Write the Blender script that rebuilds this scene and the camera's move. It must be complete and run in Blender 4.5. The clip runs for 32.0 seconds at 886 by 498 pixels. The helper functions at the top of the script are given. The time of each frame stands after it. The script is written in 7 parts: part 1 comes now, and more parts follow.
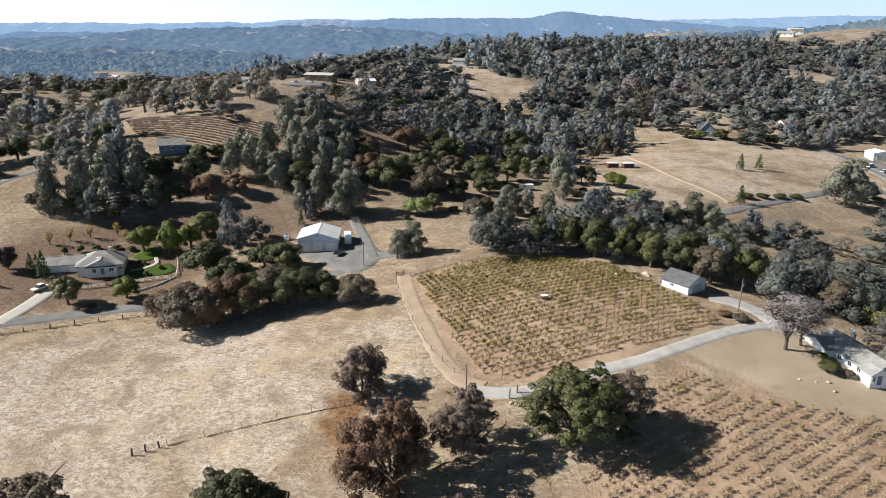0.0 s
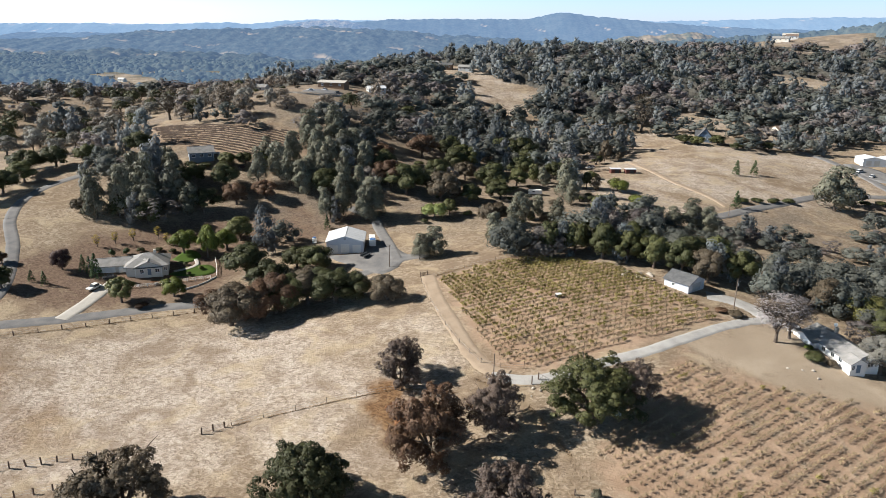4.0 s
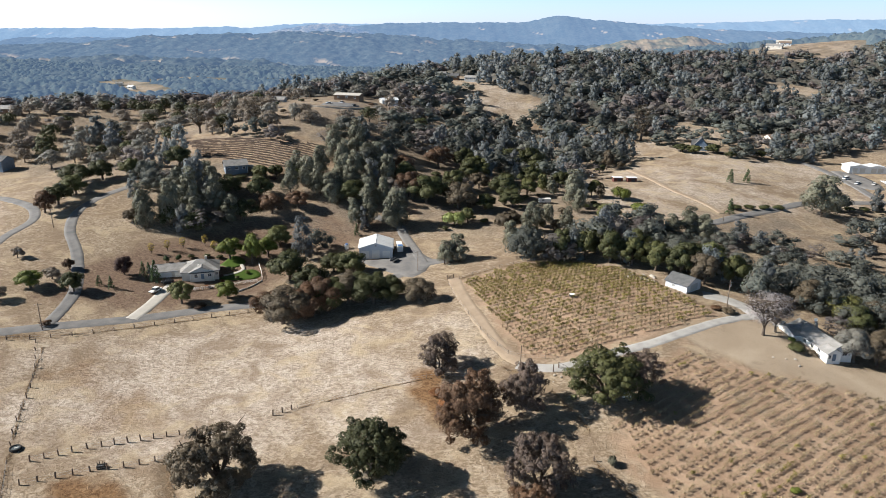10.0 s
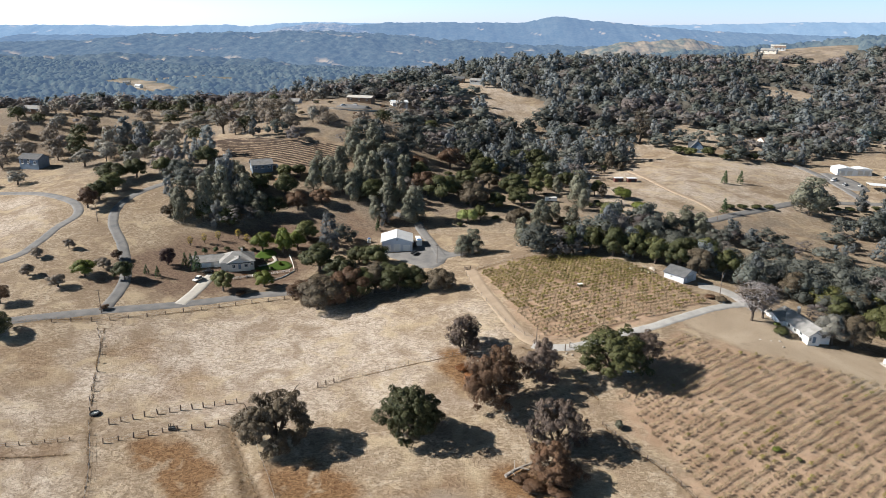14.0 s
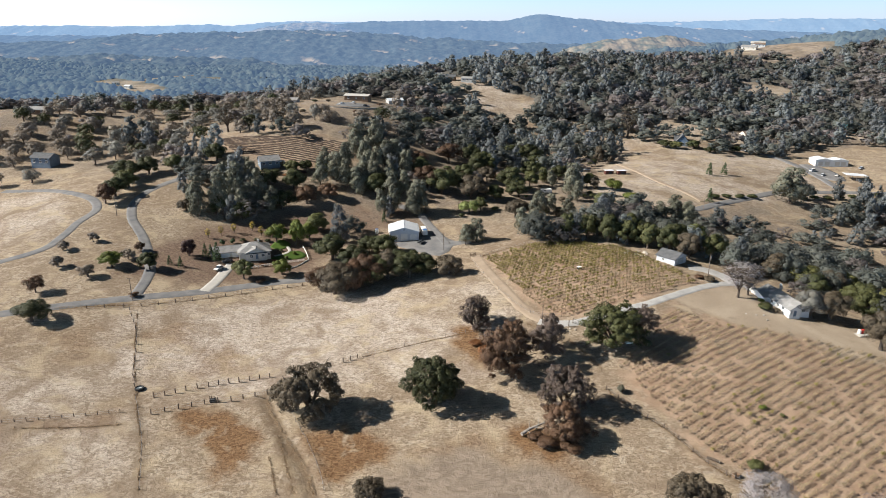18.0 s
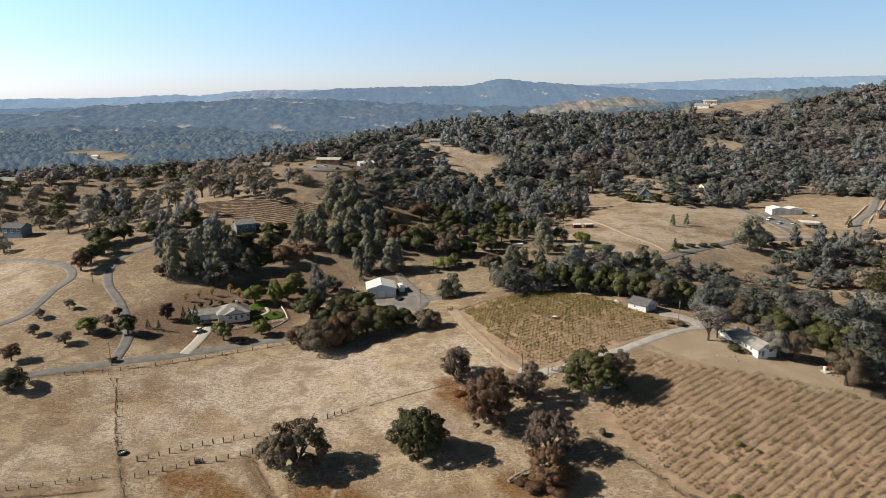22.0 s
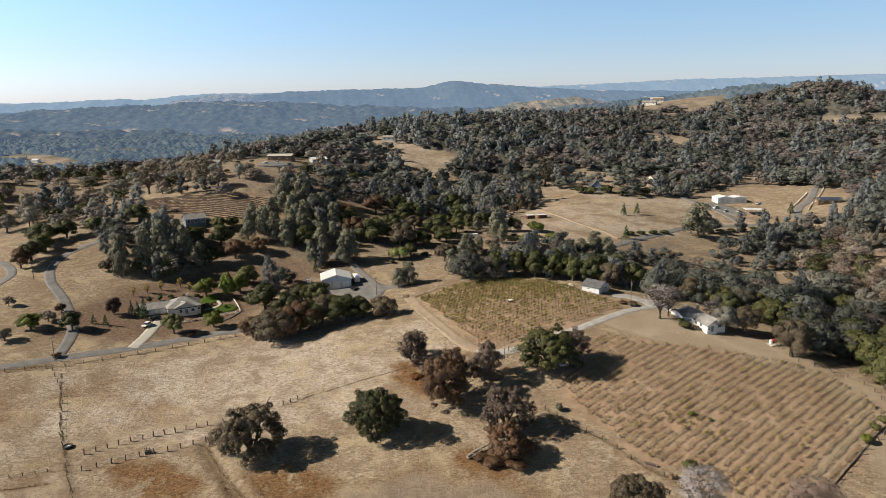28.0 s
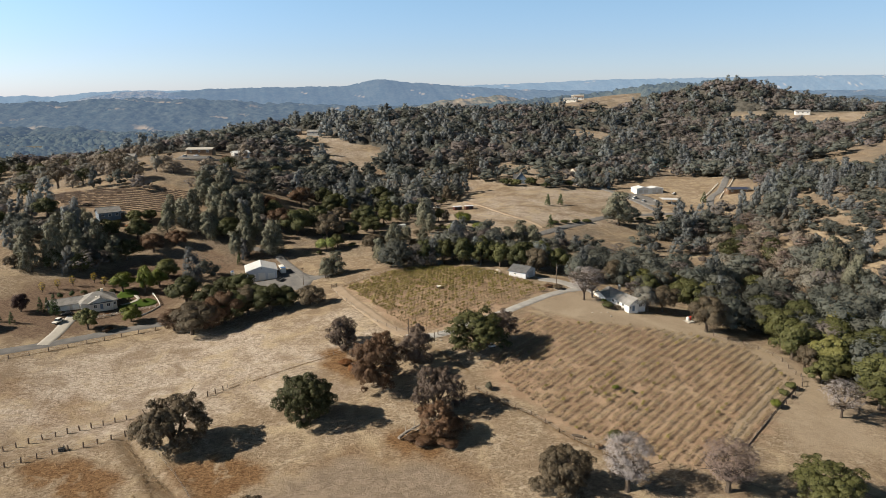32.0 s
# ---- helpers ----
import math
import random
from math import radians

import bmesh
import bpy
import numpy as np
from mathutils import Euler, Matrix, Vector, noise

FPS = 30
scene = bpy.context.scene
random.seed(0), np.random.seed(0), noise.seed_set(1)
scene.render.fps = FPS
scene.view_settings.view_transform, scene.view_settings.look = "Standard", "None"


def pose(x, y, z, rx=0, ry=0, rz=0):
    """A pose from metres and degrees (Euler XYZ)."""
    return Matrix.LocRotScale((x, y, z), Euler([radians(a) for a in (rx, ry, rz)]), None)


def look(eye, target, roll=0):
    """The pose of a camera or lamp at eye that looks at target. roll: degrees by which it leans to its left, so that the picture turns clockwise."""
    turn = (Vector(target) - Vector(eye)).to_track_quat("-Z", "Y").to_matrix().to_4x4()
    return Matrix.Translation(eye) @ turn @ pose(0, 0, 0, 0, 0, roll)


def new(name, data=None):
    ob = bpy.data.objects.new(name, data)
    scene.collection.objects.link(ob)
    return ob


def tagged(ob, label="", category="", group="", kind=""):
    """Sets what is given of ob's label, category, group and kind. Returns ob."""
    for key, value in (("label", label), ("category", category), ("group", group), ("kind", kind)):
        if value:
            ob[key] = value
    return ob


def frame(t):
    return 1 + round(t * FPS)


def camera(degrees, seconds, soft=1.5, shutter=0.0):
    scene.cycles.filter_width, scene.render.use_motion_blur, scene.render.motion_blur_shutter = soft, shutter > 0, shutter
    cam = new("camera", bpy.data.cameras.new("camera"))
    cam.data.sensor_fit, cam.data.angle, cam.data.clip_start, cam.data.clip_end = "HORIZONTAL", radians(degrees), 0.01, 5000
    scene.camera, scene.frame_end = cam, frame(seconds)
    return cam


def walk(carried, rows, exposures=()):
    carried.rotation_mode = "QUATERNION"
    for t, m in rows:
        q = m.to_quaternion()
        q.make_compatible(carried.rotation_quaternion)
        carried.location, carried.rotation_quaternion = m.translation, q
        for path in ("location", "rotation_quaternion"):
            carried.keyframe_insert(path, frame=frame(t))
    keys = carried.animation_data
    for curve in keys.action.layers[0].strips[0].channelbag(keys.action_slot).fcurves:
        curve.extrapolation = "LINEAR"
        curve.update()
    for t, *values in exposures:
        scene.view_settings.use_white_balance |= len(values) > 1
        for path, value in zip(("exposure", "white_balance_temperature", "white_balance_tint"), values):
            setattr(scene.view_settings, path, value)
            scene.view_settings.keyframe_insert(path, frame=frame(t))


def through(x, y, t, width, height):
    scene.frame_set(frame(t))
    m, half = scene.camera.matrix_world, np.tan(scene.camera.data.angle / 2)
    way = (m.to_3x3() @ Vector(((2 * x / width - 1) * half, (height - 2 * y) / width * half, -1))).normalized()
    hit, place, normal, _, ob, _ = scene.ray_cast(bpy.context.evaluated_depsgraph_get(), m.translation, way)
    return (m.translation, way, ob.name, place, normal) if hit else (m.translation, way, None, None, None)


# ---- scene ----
cam = camera(66.10, 32.0, soft=0.65)
PATH = [
    (0, look((-0.00, 0.01, 75.00), (0.01, 190.14, 12.97), 0.74)),
    (1, look((-2.09, -4.95, 76.62), (-1.75, 185.20, 14.63), 0.81)),
    (2, look((-4.15, -9.45, 78.28), (-3.60, 180.67, 16.20), 0.85)),
    (3, look((-6.13, -13.81, 79.99), (-5.44, 176.30, 17.88), 0.87)),
    (6, look((-11.35, -25.88, 85.06), (-10.16, 164.28, 23.13), 0.66)),
    (8, look((-14.69, -33.71, 88.11), (-13.50, 156.53, 26.42), 0.49)),
    (9, look((-16.28, -38.02, 89.92), (-15.05, 152.22, 28.21), 0.52)),
    (10, look((-18.21, -43.11, 91.47), (-16.63, 147.14, 29.81), 0.62)),
    (12, look((-22.61, -54.51, 94.76), (-20.26, 135.71, 33.03), 0.85)),
    (14, look((-27.42, -66.55, 96.63), (-24.73, 123.60, 34.71), 1.04)),
    (16.5, look((-34.21, -79.28, 97.34), (-30.22, 110.71, 34.97), 1.00)),
    (17, look((-35.38, -81.15, 97.70), (-30.36, 108.80, 35.29), 0.91)),
    (18, look((-37.08, -85.02, 97.82), (-30.02, 104.89, 35.50), 0.69)),
    (19, look((-38.73, -88.06, 97.62), (-29.45, 101.83, 35.51), 0.42)),
    (19.5, look((-38.90, -89.46, 97.31), (-28.85, 100.61, 35.86), 0.24)),
    (20, look((-39.36, -90.28, 97.57), (-28.02, 100.53, 38.74), 0.06)),
    (20.5, look((-39.72, -90.87, 97.63), (-27.03, 101.12, 43.08), -0.08)),
    (21, look((-40.23, -91.22, 97.44), (-26.08, 101.84, 47.18), -0.25)),
    (21.5, look((-40.50, -91.73, 97.51), (-25.17, 102.11, 50.72), -0.32)),
    (22, look((-40.65, -92.15, 97.33), (-24.49, 102.02, 52.18), -0.45)),
    (22.5, look((-40.37, -92.62, 96.71), (-23.75, 101.58, 51.85), -0.60)),
    (23, look((-40.78, -92.59, 96.32), (-23.32, 101.54, 51.51), -0.66)),
    (24, look((-40.81, -93.07, 95.17), (-22.37, 101.04, 50.66), -0.73)),
    (25, look((-40.93, -93.04, 93.63), (-21.52, 101.03, 49.38), -0.74)),
    (25.5, look((-40.83, -92.97, 93.00), (-21.11, 101.10, 48.87), -0.74)),
    (27.5, look((-40.24, -93.23, 90.76), (-14.07, 100.04, 46.46), -0.78)),
    (28, look((-40.37, -93.25, 90.10), (-11.34, 99.60, 45.75), -0.82)),
    (28.5, look((-40.45, -93.40, 89.45), (-10.14, 99.24, 45.06), -0.77)),
    (29, look((-40.43, -93.47, 88.76), (-7.50, 98.74, 44.34), -0.73)),
    (29.5, look((-40.61, -93.92, 88.41), (-4.09, 97.59, 43.81), -0.73)),
    (30, look((-40.54, -93.84, 87.57), (-1.70, 97.24, 43.07), -0.60)),
    (30.5, look((-40.64, -93.97, 86.93), (0.29, 96.64, 42.32), -0.60)),
    (31, look((-40.74, -93.81, 86.09), (2.86, 96.23, 41.54), -0.71)),
    (31.5, look((-40.84, -94.00, 85.63), (5.94, 95.29, 41.13), -0.56)),
    (32, look((-40.61, -94.21, 84.82), (9.08, 94.29, 40.11), -0.47)),
]
walk(cam, PATH, [(0.0, 0.94, 6200, 10), (19.0, 0.91, 6220, 10), (22.5, 0.53, 7020, 10), (32.0, 0.53, 7020, 10)])

# ---- light ----
SUN_AZ, SUN_EL = radians(86), radians(34)  # measured from +y towards -x
world = bpy.data.worlds.new("world")
scene.world = world
world.use_nodes = True
wn, wl = world.node_tree.nodes, world.node_tree.links
sky = wn.new("ShaderNodeTexSky")
sky.sky_type, sky.sun_disc = "NISHITA", False
sky.sun_elevation, sky.sun_rotation = SUN_EL, -SUN_AZ
sky.air_density, sky.dust_density, sky.ozone_density = 1.0, 0.2, 4.0
cool = wn.new("ShaderNodeMix")
cool.data_type, cool.blend_type = "RGBA", "MULTIPLY"
cool.inputs[0].default_value = 1.0
# haze: paler and bluer towards the horizon
across, up, haze = wn.new("ShaderNodeTexCoord"), wn.new("ShaderNodeSeparateXYZ"), wn.new("ShaderNodeValToRGB")
wl.new(across.outputs["Generated"], up.inputs[0])
wl.new(up.outputs["Z"], haze.inputs[0])
haze.color_ramp.elements[0].position, haze.color_ramp.elements[0].color = 0.0, (0.56, 0.63, 0.94, 1.0)
# upper sky, out of view, dimmed and warmed to deepen the shadows
haze.color_ramp.elements[1].position, haze.color_ramp.elements[1].color = 0.44, (0.092, 0.080, 0.064, 1.0)
for at, tone in ((0.06, (0.60, 0.655, 0.85, 1.0)), (0.19, (0.745, 0.845, 0.86, 1.0))):
    haze.color_ramp.elements.new(at).color = tone
wl.new(haze.outputs[0], cool.inputs[7])
wl.new(sky.outputs[0], cool.inputs[6])
# brighter towards the sun's side
side, lean = wn.new("ShaderNodeMath"), wn.new("ShaderNodeMix")
side.operation, lean.data_type, lean.blend_type = "MULTIPLY_ADD", "RGBA", "MULTIPLY"
side.inputs[1].default_value, side.inputs[2].default_value, lean.inputs[0].default_value = -0.38, 1.0, 1.0
wl.new(up.outputs["X"], side.inputs[0])
wl.new(side.outputs[0], lean.inputs[7])
wl.new(cool.outputs[2], lean.inputs[6])
wl.new(lean.outputs[2], wn["Background"].inputs[0])
wn["Background"].inputs[1].default_value = 0.142
sun = new("sun", bpy.data.lights.new("sun", "SUN"))
sun.data.energy, sun.data.angle, sun.data.color = 5.0, radians(0.55), (1.0, 0.915, 0.79)
SUN_DIR = Vector((-math.sin(SUN_AZ) * math.cos(SUN_EL), math.cos(SUN_AZ) * math.cos(SUN_EL), math.sin(SUN_EL)))
sun.matrix_world = look(SUN_DIR * 300, (0, 0, 0))


# ---- materials ----
def rgb(c):
    return (c[0], c[1], c[2], 1.0)


def material(name, col, col2=None, scale=1.0, rough=0.85, bump=0.0, metal=0.0, fine=None, spread=0.0, spec=0.3, grain=0.5):
    """Two tones mixed by coarse and fine noise, with relief; spread varies it from object to object."""
    m = bpy.data.materials.new(name)
    m.use_nodes = True
    n, l = m.node_tree.nodes, m.node_tree.links
    b = n["Principled BSDF"]
    b.inputs["Roughness"].default_value, b.inputs["Metallic"].default_value = rough, metal
    b.inputs["Specular IOR Level"].default_value = spec
    geo = n.new("ShaderNodeNewGeometry")
    big, small = n.new("ShaderNodeTexNoise"), n.new("ShaderNodeTexNoise")
    big.inputs["Scale"].default_value, big.inputs["Detail"].default_value = scale, 3
    small.inputs["Scale"].default_value, small.inputs["Detail"].default_value = fine or scale * 9, 2
    for t in (big, small):
        l.new(geo.outputs["Position"], t.inputs["Vector"])
    add = n.new("ShaderNodeMath")
    add.operation = "MULTIPLY_ADD"
    l.new(small.outputs["Fac"], add.inputs[0])
    add.inputs[1].default_value = grain
    l.new(big.outputs["Fac"], add.inputs[2])
    ramp = n.new("ShaderNodeMapRange")
    ramp.inputs[1].default_value, ramp.inputs[2].default_value = 0.30 + grain * 0.5, 0.70 + grain * 0.5
    l.new(add.outputs[0], ramp.inputs[0])
    mix = n.new("ShaderNodeMix")
    mix.data_type = "RGBA"
    mix.inputs[6].default_value, mix.inputs[7].default_value = rgb(col), rgb(col2 or [v * 0.8 for v in col])
    l.new(ramp.outputs[0], mix.inputs[0])
    out = mix.outputs[2]
    if spread:
        info, hsv, val = n.new("ShaderNodeObjectInfo"), n.new("ShaderNodeHueSaturation"), n.new("ShaderNodeMapRange")
        val.inputs[3].default_value, val.inputs[4].default_value = 1 - spread, 1 + spread
        l.new(info.outputs["Random"], val.inputs[0])
        l.new(val.outputs[0], hsv.inputs["Value"])
        l.new(out, hsv.inputs["Color"])
        out = hsv.outputs[0]
    l.new(out, b.inputs["Base Color"])
    if bump:
        bp = n.new("ShaderNodeBump")
        bp.inputs["Strength"].default_value, bp.inputs["Distance"].default_value = 1.0, bump
        l.new(add.outputs[0], bp.inputs["Height"])
        l.new(bp.outputs[0], b.inputs["Normal"])
    return m


def foliage(name, dark, light, spread=0.25, through=0.13, by="island"):
    """Leaves: every leaf clump has its own tone, every tree its own shade; some light passes through."""
    m = bpy.data.materials.new(name)
    m.use_nodes = True
    n, l = m.node_tree.nodes, m.node_tree.links
    b = n["Principled BSDF"]
    b.inputs["Roughness"].default_value, b.inputs["Specular IOR Level"].default_value = 0.6, 0.25
    geo, info = n.new("ShaderNodeNewGeometry"), n.new("ShaderNodeObjectInfo")
    mix = n.new("ShaderNodeMix")
    mix.data_type = "RGBA"
    dark, light = [v * 1.2 for v in dark], [v * 1.2 for v in light]
    even = [(0.3 * a + 0.7 * b if by == "tree" else 0.5 * a + 0.5 * b) for a, b in zip(dark, light)]
    light = [v * (0.9 if by == "tree" else 1.0) for v in light]
    mix.inputs[6].default_value, mix.inputs[7].default_value = rgb(even), rgb(light)
    l.new(geo.outputs["Random Per Island"], mix.inputs[0])
    hsv, val = n.new("ShaderNodeHueSaturation"), n.new("ShaderNodeMapRange")
    val.inputs[3].default_value, val.inputs[4].default_value = 1 - spread, 1 + spread
    if by == "tree":
        at = n.new("ShaderNodeAttribute")
        at.attribute_name = "tint"
        l.new(at.outputs["Fac"], val.inputs[0])
        hue = n.new("ShaderNodeMapRange")
        hue.inputs[3].default_value, hue.inputs[4].default_value = 0.455, 0.525
        sc = n.new("ShaderNodeMath")
        sc.operation = "MULTIPLY"
        sc.inputs[1].default_value = 7.31
        fr = n.new("ShaderNodeMath")
        fr.operation = "FRACT"
        l.new(at.outputs["Fac"], sc.inputs[0])
        l.new(sc.outputs[0], fr.inputs[0])
        l.new(fr.outputs[0], hue.inputs[0])
        l.new(hue.outputs[0], hsv.inputs["Hue"])
    else:
        l.new(info.outputs["Random"], val.inputs[0])
    l.new(val.outputs[0], hsv.inputs["Value"])
    l.new(mix.outputs[2], hsv.inputs["Color"])
    l.new(hsv.outputs[0], b.inputs["Base Color"])
    tr, ms = n.new("ShaderNodeBsdfTranslucent"), n.new("ShaderNodeMixShader")
    l.new(hsv.outputs[0], tr.inputs["Color"])
    ms.inputs[0].default_value = through
    l.new(b.outputs[0], ms.inputs[1])
    l.new(tr.outputs[0], ms.inputs[2])
    l.new(ms.outputs[0], n["Material Output"].inputs["Surface"])
    return m


OAK_DARK = foliage("oak leaves", (0.017, 0.022, 0.009), (0.061, 0.065, 0.026))
OAK_GREEN = foliage("live oak leaves", (0.030, 0.037, 0.015), (0.101, 0.104, 0.039))
OAK_OLIVE = foliage("dusty oak leaves", (0.036, 0.029, 0.020), (0.098, 0.078, 0.053))
OAK_GREYBROWN = foliage("thin grey-brown oak leaves", (0.050, 0.037, 0.030), (0.135, 0.102, 0.084))
OAK_BROWN = foliage("browned oak leaves", (0.042, 0.025, 0.015), (0.116, 0.068, 0.041))
OAK_RUST = foliage("rust leaves", (0.076, 0.033, 0.013), (0.206, 0.092, 0.038))
PINE_GREY = foliage("grey pine needles", (0.052, 0.053, 0.039), (0.148, 0.148, 0.108))
BRIGHT = foliage("garden leaves", (0.036, 0.052, 0.010), (0.128, 0.148, 0.030))
YELLOWGREEN = foliage("yellow-green oak leaves", (0.054, 0.057, 0.019), (0.150, 0.146, 0.052))
SAVANNA_BROWN = foliage("dry oak leaves", (0.088, 0.073, 0.058), (0.195, 0.164, 0.132))
SAVANNA_GREY = foliage("dusty grey oak leaves", (0.080, 0.078, 0.068), (0.180, 0.174, 0.152))
CONIFER = foliage("conifer needles", (0.016, 0.032, 0.014), (0.061, 0.089, 0.035))
WILLOW = foliage("willow leaves", (0.08, 0.11, 0.03), (0.22, 0.25, 0.09))
GOLD = foliage("autumn leaves", (0.16, 0.12, 0.02), (0.36, 0.27, 0.05))
PURPLE = foliage("plum leaves", (0.027, 0.016, 0.016), (0.081, 0.046, 0.041))
# woods: distance haze mixed into the leaf tones, bluer and greyer
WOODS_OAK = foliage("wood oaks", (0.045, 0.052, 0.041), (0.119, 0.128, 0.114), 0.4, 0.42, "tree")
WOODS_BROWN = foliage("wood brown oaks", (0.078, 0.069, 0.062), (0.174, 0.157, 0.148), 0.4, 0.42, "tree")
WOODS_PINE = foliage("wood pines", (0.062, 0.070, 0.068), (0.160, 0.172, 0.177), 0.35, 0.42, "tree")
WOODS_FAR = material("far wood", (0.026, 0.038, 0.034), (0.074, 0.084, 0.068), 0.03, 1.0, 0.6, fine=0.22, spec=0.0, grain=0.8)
# distance haze put in as a faint blue glow of the trees
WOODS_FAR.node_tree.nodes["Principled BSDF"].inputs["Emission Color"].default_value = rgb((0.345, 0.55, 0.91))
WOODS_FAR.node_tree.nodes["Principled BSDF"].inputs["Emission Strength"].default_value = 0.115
# leaf-coloured filler for the dark gaps in the ridge wood
WOODS_LOW = material("ridge gap fill", (0.054, 0.053, 0.047), (0.122, 0.117, 0.106), 0.05, 1.0, 0.5, fine=0.5, spec=0.0, grain=0.8)
VINE_LEAF = foliage("vine leaves", (0.095, 0.086, 0.024), (0.215, 0.185, 0.060), 0.3)
VINE_DRY = foliage("dry vine leaves", (0.145, 0.114, 0.064), (0.275, 0.218, 0.130), 0.25)
TWIGS = foliage("fine bare twigs", (0.130, 0.118, 0.120), (0.255, 0.235, 0.236))
TWIGS_BROWN = foliage("fine brown twigs", (0.095, 0.070, 0.062), (0.185, 0.142, 0.128))
WEEDS = foliage("dry weeds", (0.108, 0.070, 0.038), (0.270, 0.185, 0.108), 0.2)
# lawn green darkened, partial tree shade put into its colour
LAWN = foliage("lawn blades", (0.035, 0.07, 0.010), (0.075, 0.125, 0.024), 0.2, 0.3)
BARK = material("bark", (0.068, 0.052, 0.040), (0.128, 0.104, 0.084), 1.2, 0.95, 0.05)
BARK_PALE = material("pale bark", (0.20, 0.175, 0.155), (0.36, 0.33, 0.30), 1.0, 0.95, 0.03)
ASPHALT = material("worn asphalt", (0.130, 0.130, 0.134), (0.199, 0.194, 0.190), 0.25, 0.9, 0.01, fine=4)
GRAVEL = material("pale gravel", (0.290, 0.285, 0.275), (0.400, 0.392, 0.380), 0.3, 0.95, 0.03, fine=5)
DIRT = material("dirt track", (0.275, 0.212, 0.155), (0.350, 0.280, 0.208), 0.25, 0.95, 0.03, fine=3)
CONCRETE = material("concrete", (0.39, 0.372, 0.340), (0.46, 0.44, 0.405), 0.4, 0.85, 0.01)
ROOF_GREY = material("grey shingles", (0.205, 0.202, 0.197), (0.299, 0.293, 0.285), 0.6, 0.9, 0.02, fine=6)
ROOF_DARK = material("dark shingles", (0.076, 0.081, 0.085), (0.128, 0.128, 0.132), 0.6, 0.9, 0.02, fine=6)
ROOF_BROWN = material("brown roof", (0.14, 0.10, 0.08), (0.22, 0.17, 0.14), 0.6, 0.9, 0.02)
ROOF_METAL = material("pale metal roof", (0.648, 0.666, 0.684), (0.720, 0.738, 0.756), 0.2, 0.45, 0.0, spec=0.5)
ROOF_BLUE = material("blue metal roof", (0.16, 0.24, 0.33), (0.24, 0.33, 0.42), 0.4, 0.5)
TEAL = material("teal tarp", (0.04, 0.28, 0.33), (0.07, 0.38, 0.42), 0.5, 0.6)
WHITE = material("white paint", (0.78, 0.77, 0.74), (0.70, 0.69, 0.66), 0.5, 0.6, fine=8)
CREAM = material("cream siding", (0.66, 0.62, 0.55), (0.58, 0.54, 0.47), 0.5, 0.7, fine=8)
GREYWALL = material("grey siding", (0.42, 0.43, 0.43), (0.36, 0.37, 0.37), 0.5, 0.7)
PALEWALL = material("pale metal siding", (0.58, 0.60, 0.63), (0.52, 0.54, 0.57), 0.4, 0.6)
BLUEWALL = material("slate blue siding", (0.16, 0.21, 0.27), (0.13, 0.17, 0.22), 0.5, 0.7)
BROWNWALL = material("brown siding", (0.20, 0.13, 0.085), (0.15, 0.10, 0.065), 0.5, 0.8)
REDWALL = material("red boards", (0.12, 0.045, 0.035), (0.085, 0.035, 0.03), 0.6, 0.8)
RED = material("red plastic", (0.50, 0.04, 0.03), (0.42, 0.04, 0.03), 0.8, 0.4)
BLUE = material("blue paint", (0.06, 0.16, 0.38), (0.05, 0.13, 0.30), 0.8, 0.5)
WOOD = material("weathered wood", (0.09, 0.065, 0.05), (0.17, 0.13, 0.105), 1.5, 0.9, 0.01)
EARTH = material("dark turned earth", (0.062, 0.046, 0.037), (0.11, 0.082, 0.065), 0.6, 0.95, 0.05, fine=5)
VINE_WOOD = material("vine wood", (0.190, 0.145, 0.105), (0.300, 0.235, 0.170), 1.5, 0.9)
POLE = material("pole wood", (0.13, 0.10, 0.08), (0.22, 0.18, 0.15), 1.5, 0.9)
STEEL = material("galvanised steel", (0.45, 0.46, 0.47), (0.36, 0.37, 0.38), 2.0, 0.45, metal=0.8)
BLACK = material("black rubber", (0.02, 0.02, 0.02), (0.035, 0.035, 0.035), 3.0, 0.8)
DARK = material("dark metal", (0.03, 0.03, 0.03), (0.05, 0.05, 0.05), 3.0, 0.5)
STONE = material("stones", (0.30, 0.27, 0.23), (0.46, 0.42, 0.37), 0.8, 0.95, 0.05, spread=0.3)
SILVER = material("silver car paint", (0.55, 0.56, 0.58), (0.50, 0.51, 0.53), 0.5, 0.3, spec=0.5)
GLASS = material("window glass", (0.035, 0.045, 0.055), (0.05, 0.06, 0.075), 0.5, 0.08, spec=0.6)
SOLAR = material("solar panel", (0.05, 0.065, 0.11), (0.07, 0.085, 0.14), 1.0, 0.25, spec=0.6)
WATER = material("water in trough", (0.12, 0.14, 0.15), (0.10, 0.12, 0.13), 1.0, 0.05, spec=0.6)


